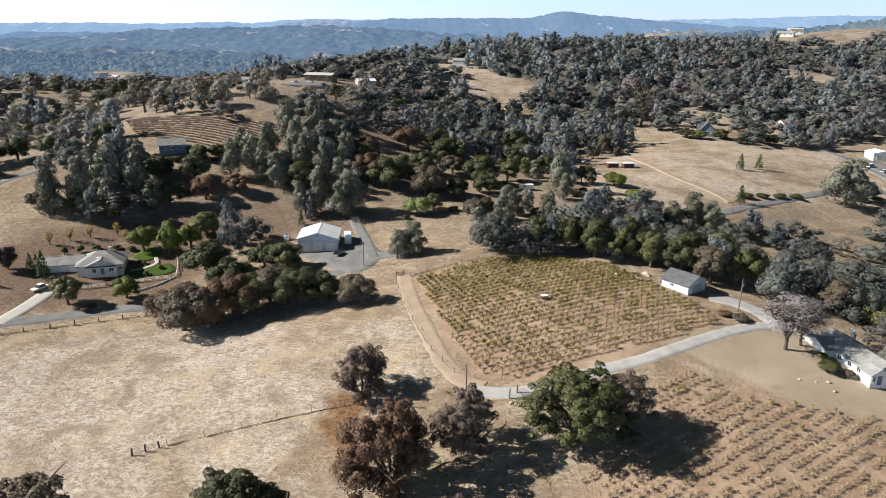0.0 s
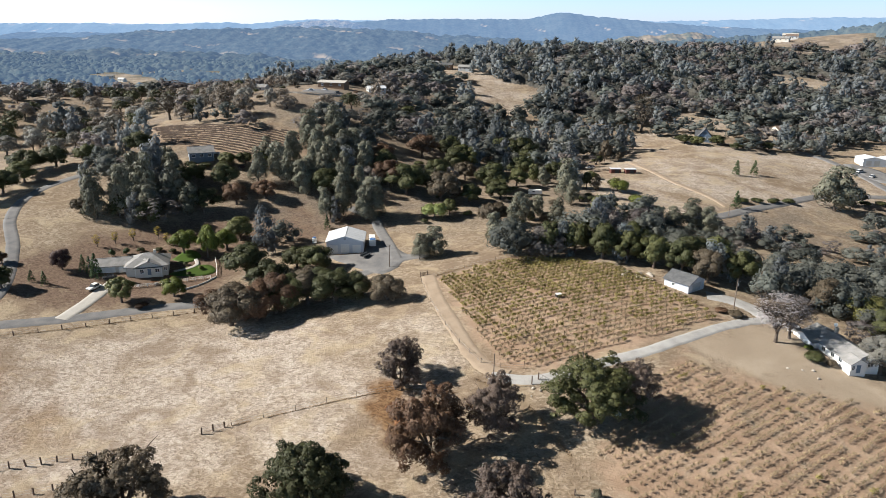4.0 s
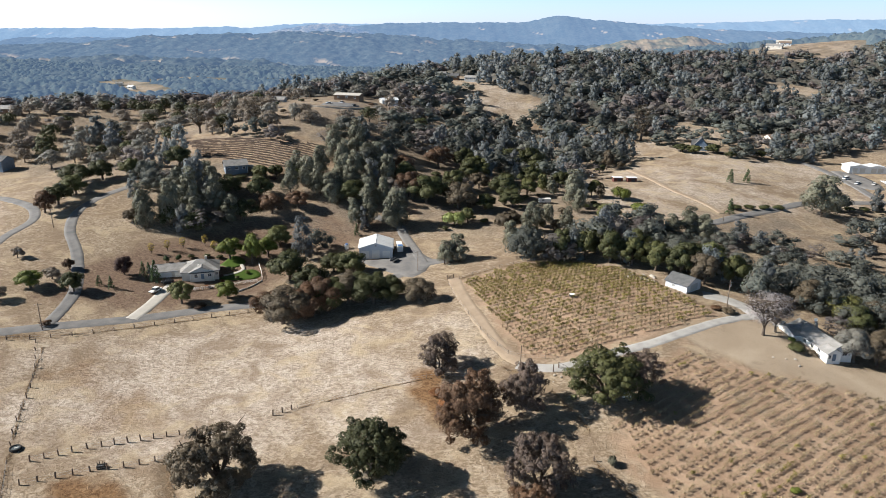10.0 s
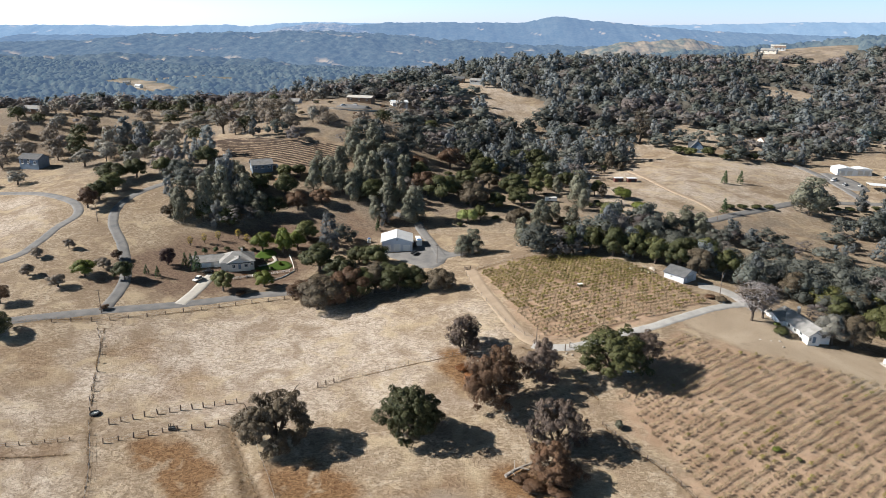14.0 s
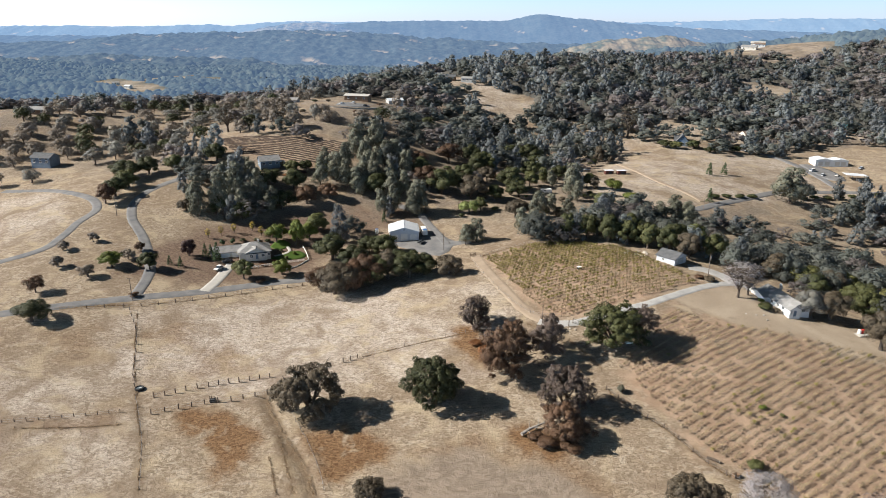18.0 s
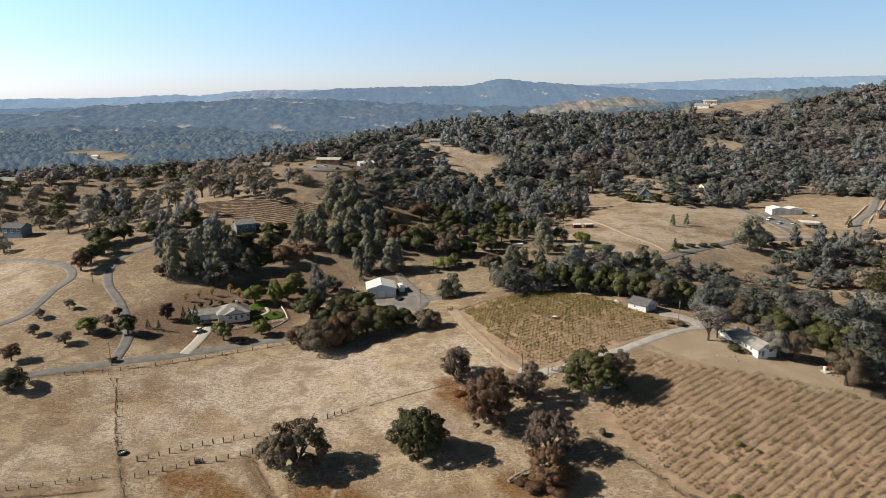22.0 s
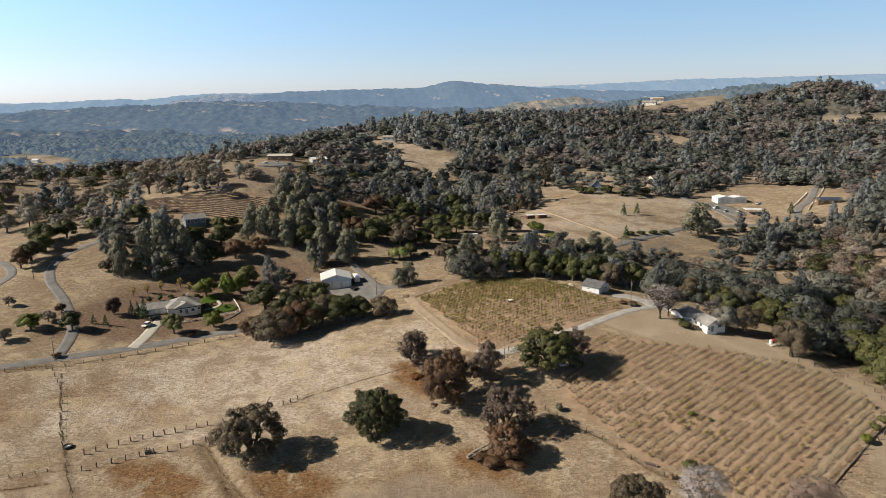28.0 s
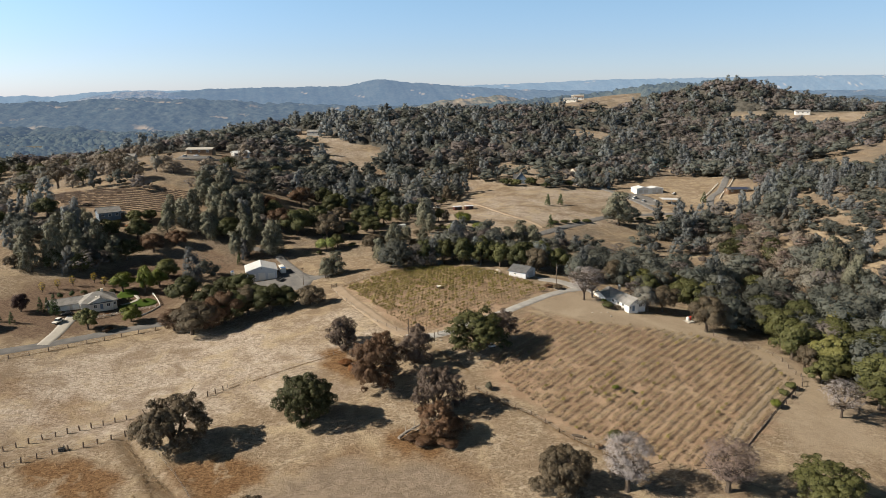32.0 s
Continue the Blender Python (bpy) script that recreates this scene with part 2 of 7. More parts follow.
# ---- mesh helpers ----
class Shell:
    """Collects vertices and faces for one mesh."""

    def __init__(self):
        self.v, self.f = [], []

    def add(self, v, f):
        k = len(self.v)
        self.v += [tuple(p) for p in v]
        self.f += [tuple(i + k for i in q) for q in f]
        return self

    def box(self, cx, cy, cz, sx, sy, sz, rz=0.0, bevel=0.0):
        c, s = math.cos(rz), math.sin(rz)
        v = []
        if bevel:
            b = bevel
            for z, i in ((-sz / 2, b), (-sz / 2 + b, 0), (sz / 2 - b, 0), (sz / 2, b)):
                for x, y in ((-sx / 2 + i, -sy / 2 + i), (sx / 2 - i, -sy / 2 + i), (sx / 2 - i, sy / 2 - i), (-sx / 2 + i, sy / 2 - i)):
                    v.append((cx + x * c - y * s, cy + x * s + y * c, cz + z))
            f = [(3, 2, 1, 0), (12, 13, 14, 15)] + [(4 * k + i, 4 * k + (i + 1) % 4, 4 * k + 4 + (i + 1) % 4, 4 * k + 4 + i) for k in range(3) for i in range(4)]
            return self.add(v, f)
        for z in (-sz / 2, sz / 2):
            for x, y in ((-sx / 2, -sy / 2), (sx / 2, -sy / 2), (sx / 2, sy / 2), (-sx / 2, sy / 2)):
                v.append((cx + x * c - y * s, cy + x * s + y * c, cz + z))
        return self.add(v, [(3, 2, 1, 0), (4, 5, 6, 7), (0, 1, 5, 4), (1, 2, 6, 5), (2, 3, 7, 6), (3, 0, 4, 7)])

    def tube(self, pts, radii, n=6):
        """A tapered tube along points."""
        k, pts = len(self.v), [Vector(p) for p in pts]
        for i, p in enumerate(pts):
            d = (pts[min(i + 1, len(pts) - 1)] - pts[max(i - 1, 0)]).normalized()
            a = d.orthogonal().normalized()
            b = d.cross(a)
            for j in range(n):
                w = 2 * math.pi * j / n
                self.v.append(tuple(p + (a * math.cos(w) + b * math.sin(w)) * radii[i]))
        for i in range(len(pts) - 1):
            for j in range(n):
                self.f.append((k + i * n + j, k + i * n + (j + 1) % n, k + (i + 1) * n + (j + 1) % n, k + (i + 1) * n + j))
        self.f.append(tuple(k + j for j in reversed(range(n))))
        self.f.append(tuple(k + (len(pts) - 1) * n + j for j in range(n)))
        return self

    def mesh(self, name, mat, smooth=False):
        me = bpy.data.meshes.new(name)
        me.from_pydata(self.v, [], self.f)
        me.materials.append(mat)
        if smooth:
            me.polygons.foreach_set("use_smooth", [True] * len(me.polygons))
        return me


def leaf_mesh(name, verts, mat, tint=None):
    """A mesh of loose leaves from an array (n, 6, 3): three corners and the way each of them faces."""
    facing, verts = verts[:, 3:], verts[:, :3]
    n, k = verts.shape[:2]
    me = bpy.data.meshes.new(name)
    me.vertices.add(k * n)
    me.vertices.foreach_set("co", verts.astype(np.float32).ravel())
    me.loops.add(k * n)
    me.loops.foreach_set("vertex_index", np.arange(k * n, dtype=np.int32))
    me.polygons.add(n)
    me.polygons.foreach_set("loop_start", np.arange(0, k * n, k, dtype=np.int32))
    me.polygons.foreach_set("use_smooth", np.ones(n, bool))
    me.update(calc_edges=True)
    me.materials.append(mat)
    at = me.attributes.new("custom_normal", "FLOAT_VECTOR", "POINT")
    at.data.foreach_set("vector", facing.astype(np.float32).ravel())
    if tint is not None:
        at = me.attributes.new("tint", "FLOAT", "POINT")
        at.data.foreach_set("value", np.repeat(tint, k).astype(np.float32))
    return me


def part(name, shell, mat, parent=None, label="", smooth=False, at=None):
    me = shell if isinstance(shell, bpy.types.Mesh) else shell.mesh(name, mat, smooth)
    ob = new(name, me)
    if parent is not None:
        ob.parent = parent
    if at is not None:
        ob.matrix_basis = at
    return tagged(ob, label) if label else ob


def empty(name, m, label, category, group=""):
    ob = new(name)
    ob.empty_display_size = 0.5
    ob.matrix_basis = m
    return tagged(ob, label, category, group)


# ---- the lie of the land ----
HILLS = []


def hill(x, y, reach, height):
    HILLS.append((x, y, reach, height))


BASE = -11.2
hill(740, 1000, 250, 74.8)
hill(80, 780, 250, 67.6)
hill(-140, 420, 90, 9.9)
hill(960, 340, 250, -7.1)
hill(-140, 1220, 250, -34.3)
hill(180, 420, 90, 5.9)
hill(-140, 20, 90, -13.7)
hill(260, 20, 90, -15.8)
hill(-800, 1000, 250, -4.7)
hill(-580, 560, 250, 59.8)
hill(-360, 1000, 250, -7.1)
hill(100, 180, 90, 10.3)
hill(-580, 1440, 250, -4.4)
hill(1300, 1950, 750, 33.9)
hill(-220, 260, 90, 21.9)
hill(1180, 120, 250, -16.7)
hill(340, 260, 90, 10.6)
hill(520, 1440, 250, 3.1)
hill(260, 180, 90, -13.6)
hill(340, 420, 90, 9.8)
hill(740, -100, 250, -9.5)
hill(-60, 340, 90, 26.9)
hill(-1500, 1950, 750, 18.9)
hill(-800, 560, 250, -31.0)
hill(300, 560, 250, -34.6)
hill(740, 340, 250, 63.1)
hill(1180, 560, 250, -4.7)
hill(300, 1000, 250, 59.4)
hill(-140, 1440, 250, 21.9)
hill(180, 20, 90, 3.1)
hill(1180, 1220, 250, 31.4)
hill(-800, 1440, 250, -3.7)
hill(-300, 340, 90, -20.9)
hill(20, 100, 90, -17.7)
hill(100, 340, 90, 34.2)
hill(-300, 20, 90, -2.1)
hill(-300, 420, 90, 33.4)
hill(-800, 120, 250, 0.4)
hill(-220, 420, 90, -33.8)
hill(20, 420, 90, -55.2)
hill(260, 340, 90, -14.0)
hill(-100, 1950, 750, -18.4)
hill(80, 1220, 250, -59.4)
hill(960, 780, 250, 45.8)
hill(1180, 1000, 250, -56.2)
hill(520, 780, 250, -23.5)
hill(340, 180, 90, 18.6)
hill(-300, 180, 90, -22.7)
hill(960, 1440, 250, -4.5)
hill(-60, 20, 90, 5.6)
hill(-140, 180, 90, -3.3)
hill(-220, 100, 90, 12.6)
hill(-800, -100, 250, -8.0)
hill(300, 1440, 250, 19.4)
hill(-140, 560, 250, 33.2)
hill(-360, 780, 250, -52.4)
hill(-60, 260, 90, -36.0)
hill(20, 180, 90, 34.2)
hill(100, 260, 90, -26.7)
hill(740, 120, 250, 34.6)
hill(960, -100, 250, -13.3)
hill(-60, 420, 90, 32.4)
hill(-360, 1220, 250, 32.1)
hill(960, 120, 250, -20.2)

hill(697, 856, 60, 18)
hill(825, 790, 85, -19)


def land(x, y):
    """Height of the ground at (x, y); takes numbers or arrays."""
    z = BASE + 0.0 * np.asarray(x, float)
    for hx, hy, r, h in HILLS:
        z = z + h * np.exp(-((x - hx) ** 2 + (y - hy) ** 2) / (2 * r * r))
    return z


def gz(x, y):
    return float(land(x, y))


def wobble(x, y, s=1.0):
    """Smooth pseudo-noise in plan, about -1 to 1."""
    return (np.sin(x * 0.113 * s + 1.3 * np.sin(y * 0.071 * s)) + np.sin(y * 0.127 * s + 1.7 * np.sin(x * 0.059 * s + 2)) + np.sin((x + y) * 0.31 * s)) / 3


def inside(x, y, poly, soft):
    """1 inside a plan polygon, 0 outside, with a soft edge of that many metres."""
    d, ins = np.full(np.shape(x), 1e9), np.zeros(np.shape(x), bool)
    for (ax, ay), (bx, by) in zip(poly, poly[1:] + poly[:1]):
        ex, ey = bx - ax, by - ay
        t = np.clip(((x - ax) * ex + (y - ay) * ey) / (ex * ex + ey * ey), 0, 1)
        d = np.minimum(d, np.hypot(x - ax - t * ex, y - ay - t * ey))
        if ay != by:
            ins ^= ((ay > y) != (by > y)) & (x < (bx - ax) * (y - ay) / (by - ay) + ax)
    return np.clip(0.5 + np.where(ins, d, -d) / soft, 0, 1)


UPPER_VINES = [(-9.5, 196), (17, 210.5), (29, 211), (41, 206), (51, 202), (58, 194), (63, 185), (71, 168), (75, 163), (57, 151.5), (40, 142.5), (18, 134), (8, 137.5), (1, 156)]
LOWER_VINES = [(24, 105), (50, 136), (55.5, 141.5), (66, 129), (84, 127.5), (101, 121.5), (117, 115), (125, 105), (128, 94), (126, 80), (114, 70), (84, 50), (60, 41), (44, 60), (38.5, 67), (33, 82), (28, 95)]
TERRACE = [(-172, 366), (-124, 350), (-82, 345), (-77, 323), (-92, 313.5), (-112, 313.5), (-132, 319), (-150, 328)]
MEADOW = [(62, 352), (112, 420), (128, 483), (163, 465), (200, 430), (243, 432), (245, 380), (255, 345), (178, 318), (141, 301), (100, 275), (71, 276)]
POND = [(-51, 57), (-46, 65), (-34, 69), (-20, 70), (-8, 66), (1, 60), (8, 52), (0, 44), (-20, 40), (-46, 46)]
FIELD = [(-150, 148), (-80, 172), (-15, 172), (-2, 132), (-15, 104), (-60, 100), (-120, 98), (-140, 118)]
SCORCHED = [(-109, 90), (-103, 95), (-91, 94.5), (-84, 85), (-80, 70), (-87, 65), (-97, 74), (-104.5, 80)]
YARD = [(-51, 227), (-37.5, 228.2), (-36.5, 238), (-30, 240), (-25, 232), (-20, 223.5), (-12, 222), (-13, 219), (-21, 217), (-23, 211), (-28, 205.5), (-34, 210), (-42, 218)]
HOUSE_LOT = [(-160, 182), (-122, 178), (-84, 196), (-82, 214), (-70, 250), (-100, 262), (-140, 232), (-160, 210)]
WHITE_YARD = [(200, 360), (225, 420), (279, 460), (330, 470), (371, 447), (360, 381), (325, 335), (276, 319), (236, 325)]
FAR_PASTURE = [(592, 762), (620, 765), (668, 735), (711, 700), (792, 690), (760, 620), (665, 598), (640, 625), (640, 680), (590, 716)]

CHANNEL = [(-84.3, 100.5), (-79.4, 89.3), (-74.1, 79.8), (-69.6, 72.1), (-65.5, 63.9), (-63.1, 57.0)]

# graded grid: fine where the camera looks closely, coarse towards the horizon
grow = lambda a, s, n, g: [a + s * sum(g ** j for j in range(1, k + 1)) for k in range(1, n + 1)]
gx = np.array(sorted([-v for v in grow(300, 3, 38, 1.105)] + list(np.arange(-300, -180, 3.0)) + list(np.arange(-180, 140, 1.6)) + list(np.arange(140, 363, 3.0)) + grow(360, 3, 38, 1.105)))
gy = np.array(sorted([-v for v in grow(150, 4, 16, 1.2)] + list(np.arange(-150, 30, 6.0)) + list(np.arange(30, 205, 1.75)) + list(np.arange(205, 546, 3.0)) + grow(543, 3, 48, 1.075)))
GX, GY = np.meshgrid(gx, gy)
GZ = land(GX, GY) + 0.10 * wobble(GX, GY, 5.0) + 0.05 * wobble(GX + 40, GY, 13.0)
d_ = np.full(GX.shape, 1e9)
for (ax, ay), (bx, by) in zip(CHANNEL, CHANNEL[1:]):  # a washed-out channel in the pasture
    t_ = np.clip(((GX - ax) * (bx - ax) + (GY - ay) * (by - ay)) / ((bx - ax) ** 2 + (by - ay) ** 2), 0, 1)
    d_ = np.minimum(d_, np.hypot(GX - ax - t_ * (bx - ax), GY - ay - t_ * (by - ay)))
GZ = GZ - 0.7 * np.clip(1.5 - d_ / 1.1, 0, 1) + 0.25 * np.exp(-((d_ - 3.2) / 1.0) ** 2)
me = bpy.data.meshes.new("ground")
w_, h_ = len(gx), len(gy)
me.vertices.add(w_ * h_)
me.vertices.foreach_set("co", np.stack([GX, GY, GZ], -1).astype(np.float32).ravel())
idx = np.arange(w_ * h_).reshape(h_, w_)
fq = np.stack([idx[:-1, :-1], idx[:-1, 1:], idx[1:, 1:], idx[1:, :-1]], -1).reshape(-1, 4)
me.loops.add(fq.size)
me.loops.foreach_set("vertex_index", fq.astype(np.int32).ravel())
me.polygons.add(len(fq))
me.polygons.foreach_set("loop_start", np.arange(0, fq.size, 4, dtype=np.int32))
me.polygons.foreach_set("use_smooth", np.ones(len(fq), bool))
me.update(calc_edges=True)
jx, jy = GX + 4 * wobble(GX, GY, 2.3), GY + 4 * wobble(GY, GX, 2.1)
soil = np.maximum.reduce([inside(jx * 0.3 + GX * 0.7, jy * 0.3 + GY * 0.7, UPPER_VINES, 4), 0.9 * inside(jx, jy, LOWER_VINES, 5), 0.45 * inside(jx, jy, TERRACE, 6)])
RIDGE_TOP = [(385, 900), (440, 850), (530, 870), (610, 1000), (600, 1080), (530, 1110), (440, 1010)]
GLADES = [[(-14, 690), (15, 664), (35, 640), (54, 600), (74, 587), (66, 528), (24, 508), (-6, 530), (-10, 601)], [(-26, 490), (-9, 512), (-6, 452), (-22, 420)], [(128, 470), (135, 500), (160, 500), (168, 478)], [(345, 690), (405, 700), (400, 745), (352, 765)], [(-690, 1290), (-520, 1130), (-470, 1180), (-640, 1345)], [(-590, 1325), (-430, 1310), (-420, 1385), (-560, 1405)], [(335, 690), (395, 695), (397, 728), (338, 724)], [(160, 472), (205, 470), (268, 482), (258, 520), (200, 556), (165, 528)], [(345, 512), (384, 508), (394, 552), (360, 556)]]
pale = np.maximum.reduce([0.8 * inside(jx, jy, g, 12) for g in GLADES] + [inside(jx, jy, FIELD, 10), 0.7 * inside(jx, jy, [(-210, 118), (-126, 106), (-112, 70), (-130, 30), (-220, 30)], 14), inside(jx, jy, RIDGE_TOP, 30), 0.9 * inside(jx, jy, [(-262, 278), (-236, 280), (-210, 252), (-206, 216), (-226, 205), (-290, 230)], 8), inside(jx, jy, [(0, 605), (42, 600), (48, 518), (14, 512)], 10), 0.5 * inside(jx, jy, FAR_PASTURE, 40), 0.95 * inside(jx, jy, MEADOW, 14)])
rust = np.maximum.reduce([inside(jx, jy, SCORCHED, 4), 0.4 * inside(jx, jy, [(-168, 134), (-152, 140), (-139, 118), (-157, 117)], 9), 0.45 * inside(jx, jy, [(-109, 121), (-94, 120), (-86, 111), (-108, 111)], 6), 0.5 * inside(jx, jy, [(-145, 88), (-125, 91.5), (-123.5, 86), (-142, 83)], 5), 0.85 * inside(jx, jy, [(-70, 86), (-59, 87), (-51, 77), (-55, 68.5), (-66, 69)], 5), inside(jx, jy, [(-69, 83), (-59, 83), (-48, 77), (-42, 69), (-52, 66), (-57, 61), (-63, 69)], 4), inside(jx, jy, [(-27, 136), (-15, 134), (-8, 116), (-14, 108), (-25, 121)], 4), inside(GX, GY, [(-13.5, 75), (-12, 80), (-7, 81), (0, 77), (3, 68), (-2, 64), (-9, 68)], 3), 0.5 * inside(jx, jy, [(-133, 137), (-124, 146), (-113, 136), (-121, 126)], 6), 0.5 * inside(jx, jy, [(-114, 126), (-102, 130), (-94, 120), (-106, 115)], 6), 0.45 * inside(jx, jy, [(-46, 71), (-20, 76), (4, 68), (14, 50), (6, 50), (-8, 67), (-34, 70)], 4)])
mud = inside(jx, jy, POND, 5)
bare = np.maximum(inside(jx, jy, [(56, 148), (80, 160), (98, 158), (102, 138), (120, 128), (128, 112), (116, 104), (92, 122), (70, 130)], 6), 0.75 * inside(jx, jy, [(116, 104), (132, 102), (138, 74), (124, 40), (98, 38), (100, 60), (112, 82)], 8))
# weedy strips; the first also stands in for the road bank's shadow
WEED_LINES = [([(-182, 147), (-164, 153), (-147, 156.5)], 1.1), ([(-142, 152.7), (-134, 129), (-125.7, 107)], 0.35), ([(-124, 104), (-120, 93), (-114, 80), (-107, 60)], 0.6), ([(-150, 83), (-135, 84), (-121.5, 86)], 0.5), (CHANNEL, 0.8), ([(-77, 82.5), (-73.5, 72.5), (-69.6, 62.2), (-68, 57.5)], 0.8), ([(-77.5, 72.8), (-74.6, 64.7), (-72.5, 57.8)], 0.4),
              ([(-57, 119.5), (-32, 127), (-16, 129.5), (-2, 126.5)], 0.2), ([(-140, 158), (-120, 166), (-100, 175), (-84, 181)], 0.35), ([(19, 94), (24, 85), (31, 76), (38, 62), (48, 50)], 0.6), ([(-10, 198), (2, 205), (16, 211), (32, 214)], 0.5), ([(1, 132), (12, 122), (20, 104)], 0.5)]


def near_line(x, y, pts, half):
    """1 on a plan line, falling to 0 at its half width."""
    d = np.full(np.shape(x), 1e9)
    for (ax, ay), (bx, by) in zip(pts, pts[1:]):
        ex, ey = bx - ax, by - ay
        t = np.clip(((x - ax) * ex + (y - ay) * ey) / (ex * ex + ey * ey), 0, 1)
        d = np.minimum(d, np.hypot(x - ax - t * ex, y - ay - t * ey))
    return np.clip(1.5 - d / half, 0, 1)


bare = np.maximum(bare, near_line(GX, GY, [(80, 52), (97, 63.5), (122, 79.5)], 1.8))
weed = np.maximum.reduce([min(1, half) * near_line(GX, GY, pts, half + 0.5) for pts, half in WEED_LINES if half >= 0.5])
# leaf litter under the woods, its tone greyed in place of haze
duff_shade = np.clip((GY - 225 + np.minimum(0, GX + 100) * 0.5) / 50, 0, 1) * 0.75 * (1 - np.maximum.reduce([inside(jx, jy, q, 12) for q in [MEADOW, TERRACE, WHITE_YARD, HOUSE_LOT, FAR_PASTURE] + GLADES]))
# fuller on the ridge, standing in for shade between the trees
duff_shade = np.maximum(duff_shade, np.where(duff_shade > 0.55, np.clip((GY - 390) / 60, 0, 1) * np.clip((GX + 90) / 60, 0, 1), 0))
loam = np.maximum(0.9 * inside(jx, jy, HOUSE_LOT, 8), 0.8 * inside(jx, jy, [(-95, 235), (-35, 248), (-30, 262), (-70, 278), (-110, 258)], 12))
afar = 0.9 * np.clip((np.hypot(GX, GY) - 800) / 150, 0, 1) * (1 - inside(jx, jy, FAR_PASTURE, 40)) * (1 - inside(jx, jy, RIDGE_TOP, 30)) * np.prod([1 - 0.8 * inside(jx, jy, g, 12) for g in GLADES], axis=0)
for nm, val in (("bare", bare), ("afar", afar), ("loam", loam), ("duff_shade", duff_shade), ("weed", weed), ("soil", soil), ("pale", pale), ("rust", rust), ("mud", mud)):
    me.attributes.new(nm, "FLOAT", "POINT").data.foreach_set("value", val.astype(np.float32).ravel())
GROUND = bpy.data.materials.new("dry grassland")
GROUND.use_nodes = True
n, l = GROUND.node_tree.nodes, GROUND.node_tree.links
bs = n["Principled BSDF"]
bs.inputs["Roughness"].default_value, bs.inputs["Specular IOR Level"].default_value = 0.95, 0.1
pos = n.new("ShaderNodeNewGeometry").outputs["Position"]


def noise_at(scale, detail=4, stretch=None, twist=0.6):
    t = n.new("ShaderNodeTexNoise")
    t.inputs["Scale"].default_value, t.inputs["Detail"].default_value, t.inputs["Distortion"].default_value = scale, detail, twist
    if stretch:
        mp = n.new("ShaderNodeMapping")
        mp.inputs["Scale"].default_value = stretch
        mp.inputs["Rotation"].default_value = (0, 0, 0.5)
        l.new(pos, mp.inputs[0])
        l.new(mp.outputs[0], t.inputs["Vector"])
    else:
        l.new(pos, t.inputs["Vector"])
    return t.outputs["Fac"]


def ranged(v, lo, hi):
    r = n.new("ShaderNodeMapRange")
    r.inputs[1].default_value, r.inputs[2].default_value = lo, hi
    l.new(v, r.inputs[0])
    return r.outputs[0]


def blend(fac, a, b):
    x = n.new("ShaderNodeMix")
    x.data_type = "RGBA"
    for s, v in ((0, fac), (6, a), (7, b)):
        if isinstance(v, tuple):
            x.inputs[s].default_value = rgb(v)
        else:
            l.new(v, x.inputs[s])
    return x.outputs[2]


def times(a, b):
    x = n.new("ShaderNodeMath")
    x.operation = "MULTIPLY"
    for s, v in ((0, a), (1, b)):
        if isinstance(v, float):
            x.inputs[s].default_value = v
        else:
            l.new(v, x.inputs[s])
    return x.outputs[0]


def attr(name):
    x = n.new("ShaderNodeAttribute")
    x.attribute_name = name
    return x.outputs["Fac"]


patches, tufts, grit = noise_at(0.035, 5), noise_at(1.25, 7, (0.72, 1, 1), 0.9), noise_at(4.2, 4)
swirl, browned = noise_at(0.24, 7, (0.8, 1, 1), 1.8), noise_at(0.055, 6, None, 1.2)
straw = blend(ranged(tufts, 0.36, 0.63), (0.180, 0.136, 0.092), (0.388, 0.312, 0.228))
straw = blend(ranged(patches, 0.42, 0.64), straw, blend(ranged(tufts, 0.4, 0.65), (0.180, 0.130, 0.087), (0.312, 0.240, 0.168)))
bleached = blend(ranged(tufts, 0.36, 0.60), (0.255, 0.207, 0.166), (0.490, 0.422, 0.358))
soil_c = blend(ranged(noise_at(0.12, 4), 0.38, 0.62), (0.300, 0.200, 0.134), (0.400, 0.282, 0.196))
rust_c = blend(ranged(tufts, 0.36, 0.66), (0.100, 0.048, 0.019), (0.235, 0.138, 0.065))
col = blend(times(attr("pale"), ranged(patches, 0.66, 0.44)), straw, bleached)
col = blend(times(ranged(swirl, 0.51, 0.60), 0.36), col, (0.194, 0.144, 0.095))
col = blend(times(ranged(swirl, 0.45, 0.35), 0.34), col, (0.504, 0.439, 0.349))
col = blend(times(ranged(browned, 0.50, 0.66), 0.7), col, (0.196, 0.141, 0.096))
col = blend(times(ranged(noise_at(0.09, 6, None, 1.0), 0.52, 0.66), 0.55), col, (0.430, 0.346, 0.226))
col = blend(times(attr("soil"), ranged(noise_at(0.3, 3), 0.25, 0.5)), col, soil_c)
col = blend(times(attr("loam"), ranged(swirl, 0.74, 0.56)), col, blend(ranged(tufts, 0.36, 0.62), (0.105, 0.066, 0.049), (0.180, 0.122, 0.089)))
col = blend(times(attr("rust"), ranged(noise_at(0.14, 5), 0.32, 0.46)), col, rust_c)
col = blend(times(attr("duff_shade"), ranged(browned, 0.62, 0.40)), col, blend(ranged(tufts, 0.36, 0.62), (0.108, 0.088, 0.071), (0.220, 0.180, 0.144)))
# beyond 800 m: wood floor colour with blue-grey haze mixed in
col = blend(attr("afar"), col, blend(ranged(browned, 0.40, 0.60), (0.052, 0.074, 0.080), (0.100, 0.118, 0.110)))
